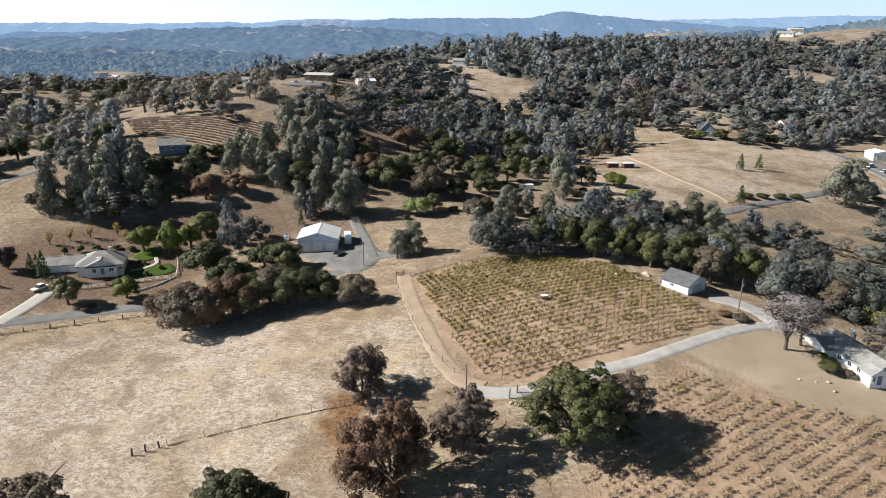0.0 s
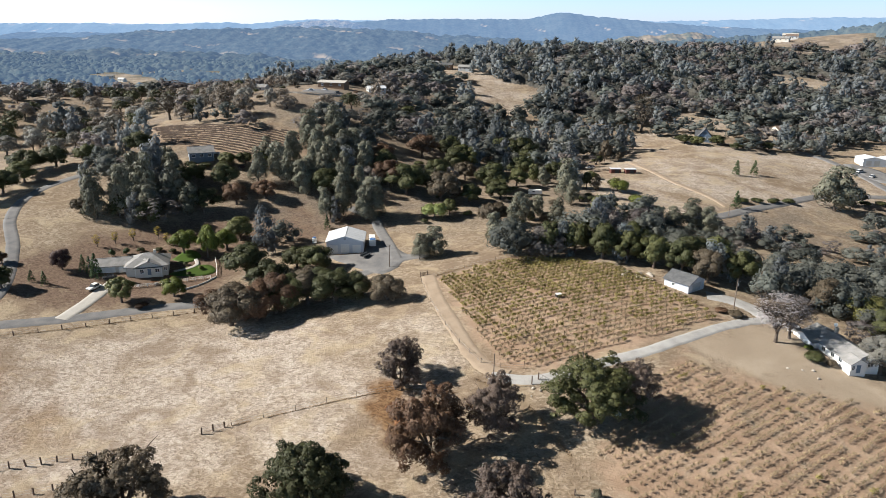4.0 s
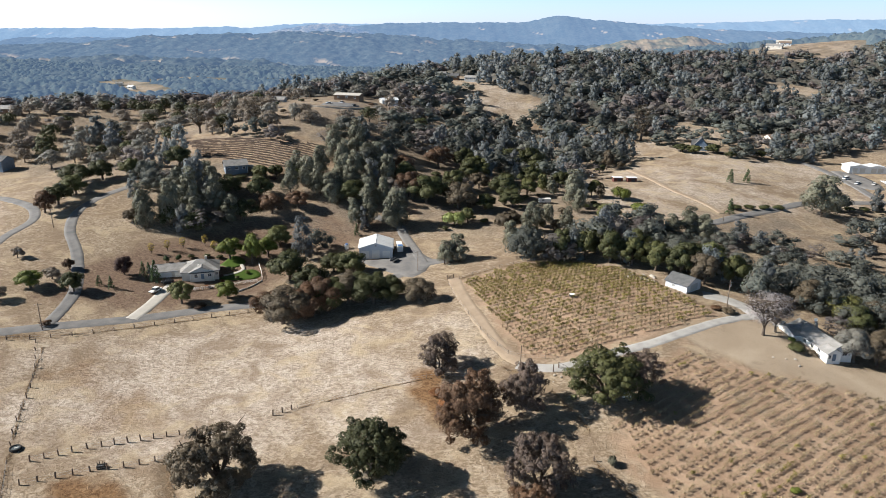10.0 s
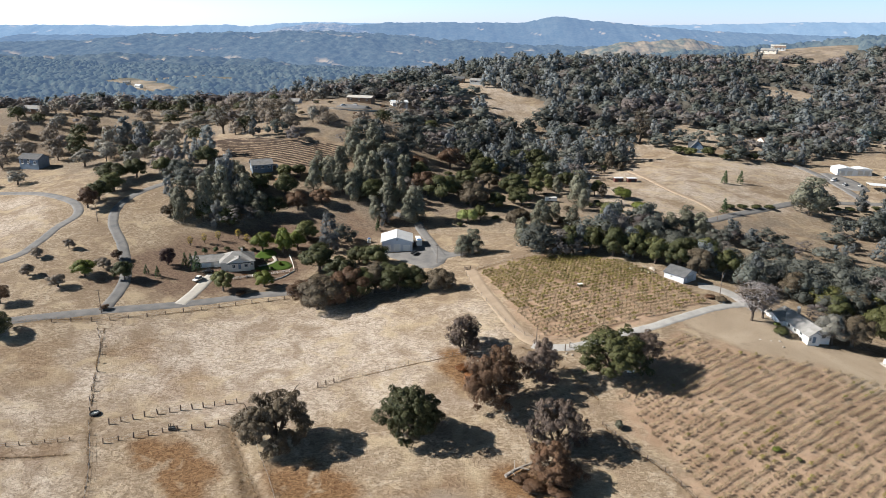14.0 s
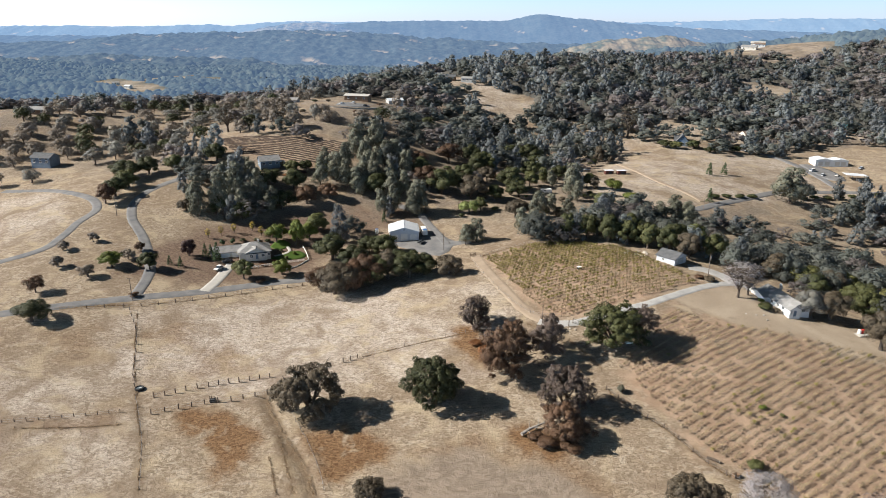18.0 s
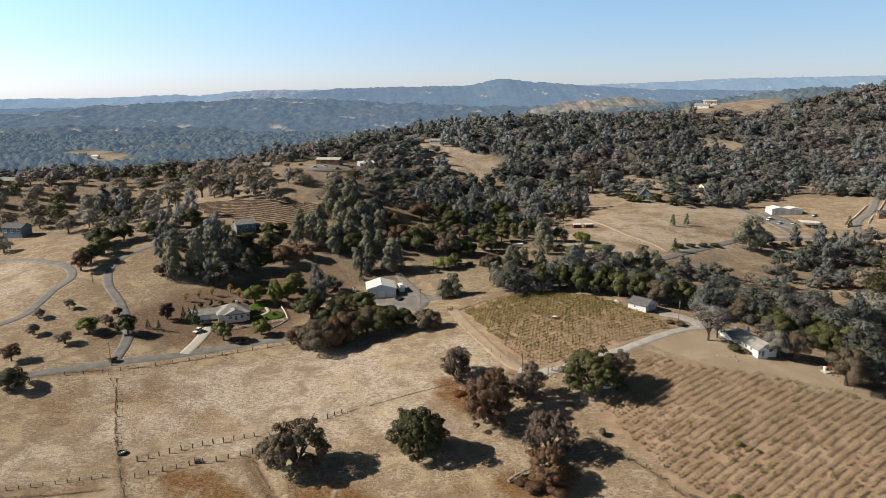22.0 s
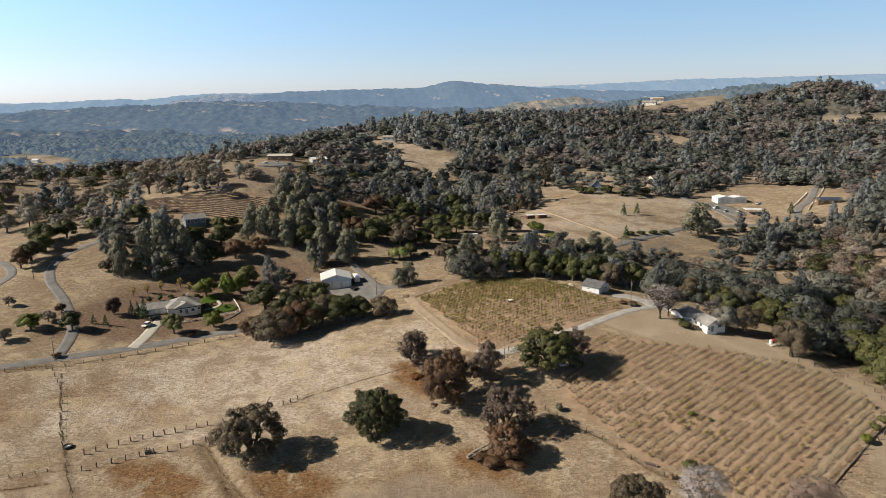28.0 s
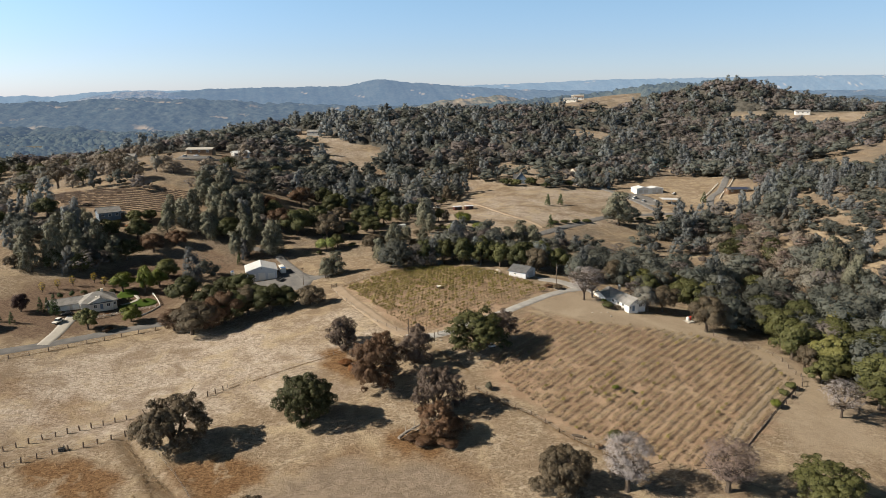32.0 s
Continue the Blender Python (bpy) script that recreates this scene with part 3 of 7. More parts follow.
col = blend(attr("mud"), col, blend(ranged(swirl, 0.4, 0.6), (0.190, 0.148, 0.112), (0.262, 0.208, 0.160)))
col = blend(times(attr("bare"), ranged(swirl, 0.86, 0.60)), col, blend(ranged(browned, 0.35, 0.65), (0.315, 0.250, 0.182), (0.385, 0.314, 0.234)))
col = blend(times(attr("weed"), ranged(tufts, 0.3, 0.55)), col, (0.122, 0.079, 0.043))
col = blend(times(ranged(grit, 0.46, 0.66), 0.32), col, (0.173, 0.130, 0.079))
pale_c = n.new("ShaderNodeHueSaturation")
pale_c.inputs["Saturation"].default_value, pale_c.inputs["Value"].default_value = 0.93, 1.0
l.new(col, pale_c.inputs["Color"])
l.new(pale_c.outputs[0], bs.inputs["Base Color"])
bp = n.new("ShaderNodeBump")
bp.inputs["Distance"].default_value = 0.30
worn = n.new("ShaderNodeMath")
worn.operation = "MULTIPLY_ADD"
l.new(attr("bare"), worn.inputs[0])
worn.inputs[1].default_value, worn.inputs[2].default_value = -0.85, 1.0
l.new(times(tufts, worn.outputs[0]), bp.inputs["Height"])
bp2 = n.new("ShaderNodeBump")
bp2.inputs["Distance"].default_value = 0.09
l.new(grit, bp2.inputs["Height"])
l.new(bp.outputs[0], bp2.inputs["Normal"])
l.new(bp2.outputs[0], bs.inputs["Normal"])
me.materials.append(GROUND)
tagged(new("ground", me), "rolling dry straw-coloured grassland with bare soil patches", "ground", kind="structure")


def smooth_line(pts, step=2.0):
    """Catmull-Rom line through plan points, resampled."""
    p = [Vector(q) for q in pts]
    p = [2 * p[0] - p[1]] + p + [2 * p[-1] - p[-2]]
    out = []
    for a, b, c, d in zip(p, p[1:], p[2:], p[3:]):
        k = max(2, int((c - b).length / step))
        for i in range(k):
            t = i / k
            out.append(0.5 * (2 * b + (c - a) * t + (2 * a - 5 * b + 4 * c - d) * t * t + (3 * b - a - 3 * c + d) * t ** 3))
    return out + [p[-2]]


def strip(name, pts, width, mat, label, category="road", lift=0.16, ragged=0.0, kind="structure"):
    """A road or track laid on the land, with a shoulder that dips into the ground."""
    line, s = smooth_line(pts), Shell()
    cols = (-0.62, -0.5, -0.25, 0, 0.25, 0.5, 0.62)
    for i, p in enumerate(line):
        d = (line[min(i + 1, len(line) - 1)] - line[max(i - 1, 0)]).normalized()
        nx, ny = -d.y, d.x
        for c in cols:
            e = c * width * (1 + ragged * float(wobble(p.x * 9, p.y * 7 + c * 30)))
            x, y = p.x + nx * e, p.y + ny * e
            s.v.append((x, y, gz(x, y) + (lift if abs(c) < 0.6 else -0.15)))
    k = len(cols)
    for i in range(len(line) - 1):
        for j in range(k - 1):
            s.f.append((i * k + j, (i + 1) * k + j, (i + 1) * k + j + 1, i * k + j + 1))
    return tagged(part(name, s, mat, smooth=True), label, category, kind=kind)


def pad(name, poly, mat, label, category, lift=0.17, curved=True):
    """A flat-laid patch of paving that follows the land."""
    line, s = smooth_line([Vector(p) for p in poly] + [Vector(poly[0])], 1.5 if curved else 90), Shell()
    cx, cy = sum(p[0] for p in poly) / len(poly), sum(p[1] for p in poly) / len(poly)
    rings = (1.04, 1.0, 0.75, 0.5, 0.25, 0.02)
    for r in rings:
        for p in line[:-1]:
            x, y = cx + (p.x - cx) * r, cy + (p.y - cy) * r
            s.v.append((x, y, gz(x, y) + (lift if r < 1.02 else -0.15)))
    k = len(line) - 1
    for a in range(len(rings) - 1):
        for j in range(k):
            s.f.append((a * k + j, a * k + (j + 1) % k, (a + 1) * k + (j + 1) % k, (a + 1) * k + j))
    return tagged(part(name, s, mat, smooth=True), label, category, kind="structure")


def V2(*a):
    return [Vector(p) for p in a]


strip("road", V2((-260, 118), (-215, 135), (-172, 152), (-146, 163), (-123, 172), (-99, 183), (-82, 188), (-63, 196), (-44, 203), (-33, 209), (-28, 219)), 4.7, ASPHALT, "narrow grey asphalt country road along the field", ragged=0.03)
strip("road_branch", V2((-147, 163), (-150, 188), (-163, 217), (-176, 238), (-182, 258), (-179, 276), (-169, 290), (-155, 298)), 4.0, ASPHALT, "grey asphalt side road climbing the slope", lift=0.19)
strip("road_loop", V2((-230, 178), (-203, 200), (-199, 216), (-199, 232), (-197, 247), (-204, 261), (-218, 273), (-239, 286), (-270, 296)), 4.0, ASPHALT, "curving grey asphalt road on the slope", lift=0.19)
strip("dirt_track", V2((-12, 200), (-9, 180), (-3, 156), (1, 143), (5, 135.5), (9, 132.6)), 4.2, DIRT, "tan dirt track along the vineyard edge", "track", ragged=0.12)
strip("driveway", V2((5, 133), (8.5, 131.6), (15.5, 130.5), (24, 132.6), (34, 137), (45.5, 141.6), (58, 148.6), (72, 157), (82, 162), (90, 164), (94, 160)), 3.4, GRAVEL, "pale gravel driveway round the vineyard", "driveway", lift=0.19, ragged=0.08)
strip("driveway_spur", V2((89, 164), (86, 172), (81, 177), (75, 179)), 6.0, GRAVEL, "pale gravel forecourt of the shed", "driveway", lift=0.2)
strip("house_driveway", V2((-123, 172), (-121, 183), (-120, 193), (-119, 200)), 4.2, CONCRETE, "cream concrete driveway up to the house", "driveway", lift=0.22)
pad("barn_yard", YARD, ASPHALT, "grey paved yard beside the metal barn", "yard", curved=False)
strip("barn_lane", V2((-24, 220), (-26, 228), (-28, 236), (-31, 246), (-33.5, 254), (-37, 265), (-48, 274)), 4.0, ASPHALT, "grey asphalt lane leading up behind the barn", lift=0.23)
strip("meadow_lane", V2((105, 425), (112, 372), (117, 340), (127, 317), (131, 302)), 3.2, DIRT, "grey dirt lane across the meadow", lift=0.3)
strip("far_road", V2((100, 276), (121, 286), (138, 299), (164, 317), (195, 338), (221, 345.5), (247, 347.5), (270, 343), (282, 341), (289, 347), (294, 359), (310, 379), (330, 395), (369, 440), (390, 464), (430, 515)), 5.0, ASPHALT, "grey road past the white buildings", lift=0.35)
strip("white_lane", V2((246, 350), (247, 366), (247.5, 385), (246, 408), (242, 428), (232, 446), (215, 454)), 5.0, ASPHALT, "grey lane to the white buildings", lift=0.4)
pad("workshop_yard", [(249, 378), (262, 374), (266, 392), (262, 409), (250, 414)], ASPHALT, "grey paved yard before the white workshop", "yard", 0.45, False)


pad("hilltop_yard", [(-100, 440), (-86, 436), (-76, 452), (-80, 466), (-98, 464)], ASPHALT, "grey paved yard beside the hilltop house", "yard", 0.35, False)


# ---- far ridges ----
def domes(x, y, cell):
    """Heights of close-standing rounded tree tops, 0 to about 1.2, over plan points."""
    best = np.zeros(np.shape(x))
    ix, iy = np.floor(x / cell), np.floor(y / cell)
    for dx in (-1, 0, 1):
        for dy in (-1, 0, 1):
            h = np.sin((ix + dx) * 127.1 + (iy + dy) * 311.7) * 43758.5453
            h = h - np.floor(h)
            g, w = h * 57.31 % 1, h * 91.7 % 1
            d = ((x - (ix + dx + h) * cell) ** 2 + (y - (iy + dy + g) * cell) ** 2) / (cell * (0.42 + 0.40 * w)) ** 2
            best = np.maximum(best, np.sqrt(np.clip(1 - d, 0, 1)) * (0.55 + 0.65 * w))
    return best


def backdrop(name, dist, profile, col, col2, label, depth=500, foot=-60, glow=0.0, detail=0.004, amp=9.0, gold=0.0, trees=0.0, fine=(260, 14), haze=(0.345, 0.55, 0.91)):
    """A long wooded ridge: plan bearing (x per metre of distance) and crest height, rounded over."""
    xs, zs = np.array([p[0] * dist for p in profile]), np.array([p[1] for p in profile])
    cols, rows = fine
    x1 = np.linspace(max(xs[0], -0.95 * dist), min(xs[-1], 1.2 * dist), cols + 1)
    r1 = np.concatenate([-np.linspace(1, 0, rows - 3) ** 1.2, [0.06, 0.15, 0.35]])
    x, r = np.meshgrid(x1, r1)
    crest = np.interp(x, xs, zs) + amp * wobble(x * 0.3, dist) + amp * 0.35 * wobble(x * 1.3, dist * 2.0)
    y = dist + r * depth
    k = np.where(r < 0, 1 - np.abs(r) ** 1.3, 1 - 1.6 * r)
    spur = np.sin(x * 0.011 + 1.3 * np.sin(y * 0.006)) + 0.6 * np.sin(x * 0.027 + y * 0.011)  # side valleys running down the face
    z = foot + (crest - foot) * np.clip(k, 0, 1) + (np.abs(r) > 0.01) * (0.5 * amp * wobble(x * 0.3, y * 0.3) + 1.1 * amp * spur * np.clip(-r * 4, 0, 1) * np.clip(1.15 + r, 0, 1))
    clear = np.clip((wobble(x * 0.16 + 31, y * 0.22) + 0.4 * wobble(x * 0.5, y * 0.6) - gold) / 0.10, 0, 1) if gold else np.zeros(x.shape)
    if trees:
        z = z + 0.62 * trees * domes(x, y, trees * 1.35) * (1 - clear)
    if dist > 4200:  # farthest ridges bent to one distance, within the camera's clip range
        bow = 1 / np.sqrt(1 + (x / dist) ** 2)
        x, y, z = x * bow, y * bow, 92 + (z - 92) * bow
    n_, w_ = x.shape
    me = bpy.data.meshes.new(name)
    idx = np.arange(n_ * w_).reshape(n_, w_)
    fq = np.stack([idx[:-1, :-1], idx[:-1, 1:], idx[1:, 1:], idx[1:, :-1]], -1).reshape(-1, 4)
    me.vertices.add(n_ * w_)
    me.vertices.foreach_set("co", np.stack([x, y, z], -1).astype(np.float32).ravel())
    me.loops.add(fq.size)
    me.loops.foreach_set("vertex_index", fq.astype(np.int32).ravel())
    me.polygons.add(len(fq))
    me.polygons.foreach_set("loop_start", np.arange(0, fq.size, 4, dtype=np.int32))
    me.polygons.foreach_set("use_smooth", np.ones(len(fq), bool))
    me.update(calc_edges=True)
    me.attributes.new("open", "FLOAT", "POINT").data.foreach_set("value", clear.astype(np.float32).ravel())
    m = material(name + " woods", col, col2, detail, 1.0, 0.0 if trees else 5.0, fine=detail * 4, spec=0.0, grain=0.8)
    nn, ll = m.node_tree.nodes, m.node_tree.links
    b = nn["Principled BSDF"]
    was = b.inputs["Base Color"].links[0].from_socket
    at, mx = nn.new("ShaderNodeAttribute"), nn.new("ShaderNodeMix")
    at.attribute_name = "open"
    mx.data_type = "RGBA"
    mx.inputs[7].default_value = rgb((0.27, 0.21, 0.14))
    ll.new(at.outputs["Fac"], mx.inputs[0])
    ll.new(was, mx.inputs[6])
    ll.new(mx.outputs[2], b.inputs["Base Color"])
    # haze of distance painted on as an even blue glow of the ridge
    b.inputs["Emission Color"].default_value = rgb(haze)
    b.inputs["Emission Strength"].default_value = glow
    me.materials.append(m)
    return tagged(new(name, me), label, "hills", kind="structure")


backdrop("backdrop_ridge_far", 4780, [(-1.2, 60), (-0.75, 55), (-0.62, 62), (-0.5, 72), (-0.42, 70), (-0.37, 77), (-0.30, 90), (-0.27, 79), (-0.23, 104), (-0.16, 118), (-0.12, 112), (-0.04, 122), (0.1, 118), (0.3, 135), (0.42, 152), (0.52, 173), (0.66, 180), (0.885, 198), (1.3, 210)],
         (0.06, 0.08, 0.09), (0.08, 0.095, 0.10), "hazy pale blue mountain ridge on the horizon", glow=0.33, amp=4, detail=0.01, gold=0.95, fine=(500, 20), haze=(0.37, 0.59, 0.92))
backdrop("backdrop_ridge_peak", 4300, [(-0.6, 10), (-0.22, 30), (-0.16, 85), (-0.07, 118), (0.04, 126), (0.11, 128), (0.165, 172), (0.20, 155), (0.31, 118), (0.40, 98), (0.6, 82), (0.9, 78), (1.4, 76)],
         (0.030, 0.044, 0.046), (0.056, 0.068, 0.064), "hazy blue wooded mountain with a rounded peak", glow=0.24, amp=4, detail=0.018, gold=0.92, trees=5.0, fine=(700, 34))
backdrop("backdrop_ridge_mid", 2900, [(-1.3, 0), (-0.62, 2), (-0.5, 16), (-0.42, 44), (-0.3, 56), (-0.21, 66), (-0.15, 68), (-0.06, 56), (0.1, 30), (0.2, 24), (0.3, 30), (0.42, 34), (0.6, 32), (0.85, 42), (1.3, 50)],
         (0.020, 0.030, 0.030), (0.058, 0.068, 0.060), "hazy dark blue-green wooded ridge beyond the valley", glow=0.165, depth=800, amp=5, detail=0.024, gold=0.80, trees=13.0, fine=(760, 66))
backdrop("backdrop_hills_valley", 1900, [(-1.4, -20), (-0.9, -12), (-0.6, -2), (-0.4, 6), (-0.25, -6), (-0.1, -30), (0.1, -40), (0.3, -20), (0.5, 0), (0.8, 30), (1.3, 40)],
         (0.022, 0.032, 0.028), (0.070, 0.078, 0.064), "hazy blue-green wooded hills across the valley with pale clearings", glow=0.125, gold=0.74, depth=520, foot=-70, detail=0.034, amp=6, trees=12.0, fine=(700, 60))
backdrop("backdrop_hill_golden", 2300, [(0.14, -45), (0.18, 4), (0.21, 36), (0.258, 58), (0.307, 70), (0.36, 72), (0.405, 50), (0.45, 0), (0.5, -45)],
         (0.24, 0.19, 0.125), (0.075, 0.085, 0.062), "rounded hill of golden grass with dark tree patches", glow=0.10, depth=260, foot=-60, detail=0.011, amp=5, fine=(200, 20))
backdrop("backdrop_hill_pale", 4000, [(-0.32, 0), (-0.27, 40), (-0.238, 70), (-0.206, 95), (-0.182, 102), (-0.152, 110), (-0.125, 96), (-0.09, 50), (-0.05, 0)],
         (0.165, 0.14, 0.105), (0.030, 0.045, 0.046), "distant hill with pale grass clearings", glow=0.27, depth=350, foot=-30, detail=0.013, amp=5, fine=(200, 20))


# ---- trees ----
def leaf_faces(centres, normals, size, rng, loose=0.42, thin=1.0):
    """Small three-cornered leaf clumps at points, roughly facing their normals."""
    k = len(centres)
    nv = normals + rng.normal(0, loose, (k, 3))
    nv /= np.linalg.norm(nv, axis=1, keepdims=True) + 1e-9
    a = np.cross(nv, rng.normal(0, 1, (k, 3)))
    a /= np.linalg.norm(a, axis=1, keepdims=True) + 1e-9
    b = np.cross(nv, a)
    s = (size * rng.uniform(0.6, 1.35, (k, 1))) * 0.5
    t = s * rng.uniform(0.55, 1.0, (k, 1)) * thin
    bend = nv * s * 0.35
    face = normals / (np.linalg.norm(normals, axis=1, keepdims=True) + 1e-9) + rng.normal(0, 0.22, (k, 3))
    face /= np.linalg.norm(face, axis=1, keepdims=True) + 1e-9
    return np.stack([centres - a * s - b * t, centres + a * s - b * t * rng.uniform(0.4, 1, (k, 1)) + bend, centres + a * s * rng.uniform(-0.7, 0.7, (k, 1)) + b * t * 1.2, face, face, face], 1)


def lobed(rng, mids, sizes, leaves, tall=1.0, ragged=0.1):
    """Leaf places and facings over the joined outside of many round lobes."""
    mids, sizes = np.array(mids), np.array(sizes)
    share = sizes ** 2 / (sizes ** 2).sum()
    pos, nor, got = [], [], 0
    heart = mids.mean(0)
    while got < leaves:
        k = max(200, int(leaves * 1.2))
        i = rng.choice(len(sizes), k, p=share)
        q = rng.normal(0, 1, (k, 3))
        q /= np.linalg.norm(q, axis=1, keepdims=True)
        q[:, 2] = np.where((q[:, 2] < -0.35) & (rng.uniform(0, 1, k) < 0.75), -q[:, 2], q[:, 2])
        reach = np.where(rng.uniform(0, 1, k) < ragged, rng.uniform(1.0, 1.3, k), rng.uniform(0.84, 1.04, k))
        p = mids[i] + q * (sizes[i] * reach)[:, None] * np.array([1, 1, tall])
        free = np.ones(k, bool)
        for j in range(len(sizes)):
            d = np.linalg.norm((p - mids[j]) / np.array([1, 1, tall]), axis=1) / sizes[j]
            free &= (d > 0.80) | (i == j)
        out = p - heart + np.array([0, 0, 0.06])
        out /= np.linalg.norm(out, axis=1, keepdims=True) + 1e-6
        pos.append(p[free])
        nor.append((q + 0.55 * out)[free])
        got += int(free.sum())
        ragged = ragged if got > leaves // 20 else 1.0
    return np.concatenate(pos)[:leaves], np.concatenate(nor)[:leaves], hearts(rng, mids, sizes, tall, heart, 0.62 if leaves > 600 else 0.70)


bm = bmesh.new()
bmesh.ops.create_icosphere(bm, subdivisions=1, radius=1.0)
BALL = np.array([[tuple(v.co) for v in f.verts] for f in bm.faces])
bm.free()


def hearts(rng, mids, sizes, tall, heart, full):
    """The close-set inner foliage of each lobe, an uneven shell under its outer leaves."""
    out = []
    for c, r in zip(mids, sizes):
        solid = BALL
        bump = 1 + 0.18 * np.sin(solid[..., 0] * 7.1 + c[0] * 50) * np.cos(solid[..., 1] * 6.3 + c[1] * 50 + solid[..., 2] * 5)
        p = c + solid * (r * full * bump)[..., None] * np.array([1, 1, tall])
        way = p - heart + np.array([0, 0, 0.06])
        way /= np.linalg.norm(way, axis=2, keepdims=True) + 1e-6
        nrm = solid + 0.55 * way + rng.normal(0, 0.12, solid.shape)
        out.append(np.concatenate([p, nrm / np.linalg.norm(nrm, axis=2, keepdims=True)], 1))
    return np.concatenate(out)


def crown_points(rng, kind, puffs, leaves):
    """Leaf places and facings of a crown in a unit box: 1 wide, 1 high, standing on z = 0."""
    mids, sizes = [], []
    lean, phase = rng.normal(0, 0.045, 2), rng.uniform(0, 6.28, 2)
    if kind in ("oak", "limbed", "open"):
        big = 24 if kind != "oak" else 20 if leaves > 3000 else 13 if leaves > 500 else 9 if leaves > 200 else 6 if leaves > 30 else 4
        for i in range(big):
            up = max(-0.72, min(0.98, 1 - 1.65 * (i + 0.5) / big + rng.normal(0, 0.07)))
            a = i * 2.39996 + rng.normal(0, 0.3)
            flat = math.sqrt(max(0.02, 1 - up * up)) if up > 0 else 1 + 0.22 * up
            swell = 0.92 + 0.15 * math.sin(2 * a + phase[0]) * flat + 0.12 * math.sin(3 * a + phase[1] + 2 * up) + rng.normal(0, 0.09)
            deep = 0.6 if i % 5 == 4 else 1.0
            mids.append((math.cos(a) * flat * 0.36 * swell * deep + lean[0], math.sin(a) * flat * 0.36 * swell * deep + lean[1], 0.50 + up * 0.34 * (0.6 + 0.4 * swell) * deep))
            sizes.append(rng.uniform(0.105, 0.185) * (1.0 if big > 14 else 1.22 if big > 8 else 1.5 if big > 4 else 1.9))
        if kind != "oak":  # small sprays on the large lobes
            fine, fsize = [], []
            for c, r in zip(mids, sizes):
                for _ in range(13):
                    u = rng.normal(0, 1, 3)
                    u /= np.linalg.norm(u)
                    u[2] = abs(u[2]) if rng.uniform() < 0.5 else u[2]
                    if kind == "open" and rng.uniform() < 0.25:
                        continue
                    fine.append(np.array(c) + u * r * rng.uniform(0.45, 1.0) * np.array([1.1, 1.1, 0.9]))
                    fsize.append(r * rng.uniform(0.22, 0.46))
            mids, sizes = fine, fsize
        return lobed(rng, mids, sizes, leaves, 0.92, 0.22 if kind == "open" else 0.12)
    if kind == "pine":
        many = 15 if leaves > 3000 else 11 if leaves > 200 else 6 if leaves > 30 else 4
        for i in range(many):
            h = 0.16 + 0.74 * (i + 0.5) / many + rng.normal(0, 0.02)
            w = 0.36 * (1 - h) ** 0.55 * rng.uniform(0.45, 1.0)
            a = i * 2.39996 + rng.normal(0, 0.4)
            mids.append((math.cos(a) * w + lean[0] * h * 3, math.sin(a) * w + lean[1] * h * 3, h))
            sizes.append((0.20 - 0.09 * h) * rng.uniform(0.75, 1.15) * (1.0 if many > 10 else 1.35 if many > 4 else 1.7))
        return lobed(rng, mids, sizes, leaves, 0.8, 0.2)
    if kind == "bush":
        for i in range(11):
            u = rng.normal(0, 1, 3)
            u /= np.linalg.norm(u)
            mids.append((u[0] * 0.30, u[1] * 0.30, 0.42 + abs(u[2]) * 0.30 - 0.1))
            sizes.append(rng.uniform(0.15, 0.25))
        return lobed(rng, mids, sizes, leaves, 1.0, 0.15)
    pos, nor = [], []
    per = max(2, leaves // puffs)
    for i in range(puffs):
        if kind == "cone":
            h = (i + rng.uniform(0, 1)) / puffs
            w = 0.36 * (1 - h) ** 0.9 + 0.02
            a = rng.uniform(0, 6.28)
            c = np.array([math.cos(a) * w, math.sin(a) * w, 0.05 + h * 0.9])
            rad = np.array([1, 1, 0.6]) * (0.05 + 0.10 * (1 - h))
        else:  # airy: thin leaves on open boughs
            u = rng.normal(0, 1, 3)
            u /= np.linalg.norm(u)
            c = np.array([u[0] * 0.40 * rng.uniform(0.4, 1), u[1] * 0.40 * rng.uniform(0.4, 1), 0.62 + u[2] * 0.33])
            rad = np.array([1, 1, 0.5]) * rng.uniform(0.06, 0.11)
        q = rng.normal(0, 1, (per, 3))
        q /= np.linalg.norm(q, axis=1, keepdims=True)
        q[:, 2] = np.where(q[:, 2] < -0.3, -q[:, 2], q[:, 2])
        pos.append(c + q * rad * rng.uniform(0.72, 1.06, (per, 1)))
        out = c - np.array([0, 0, 0.42])
        nor.append(q + 0.9 * out / (np.linalg.norm(out) + 1e-6))
    return np.concatenate(pos), np.concatenate(nor), None


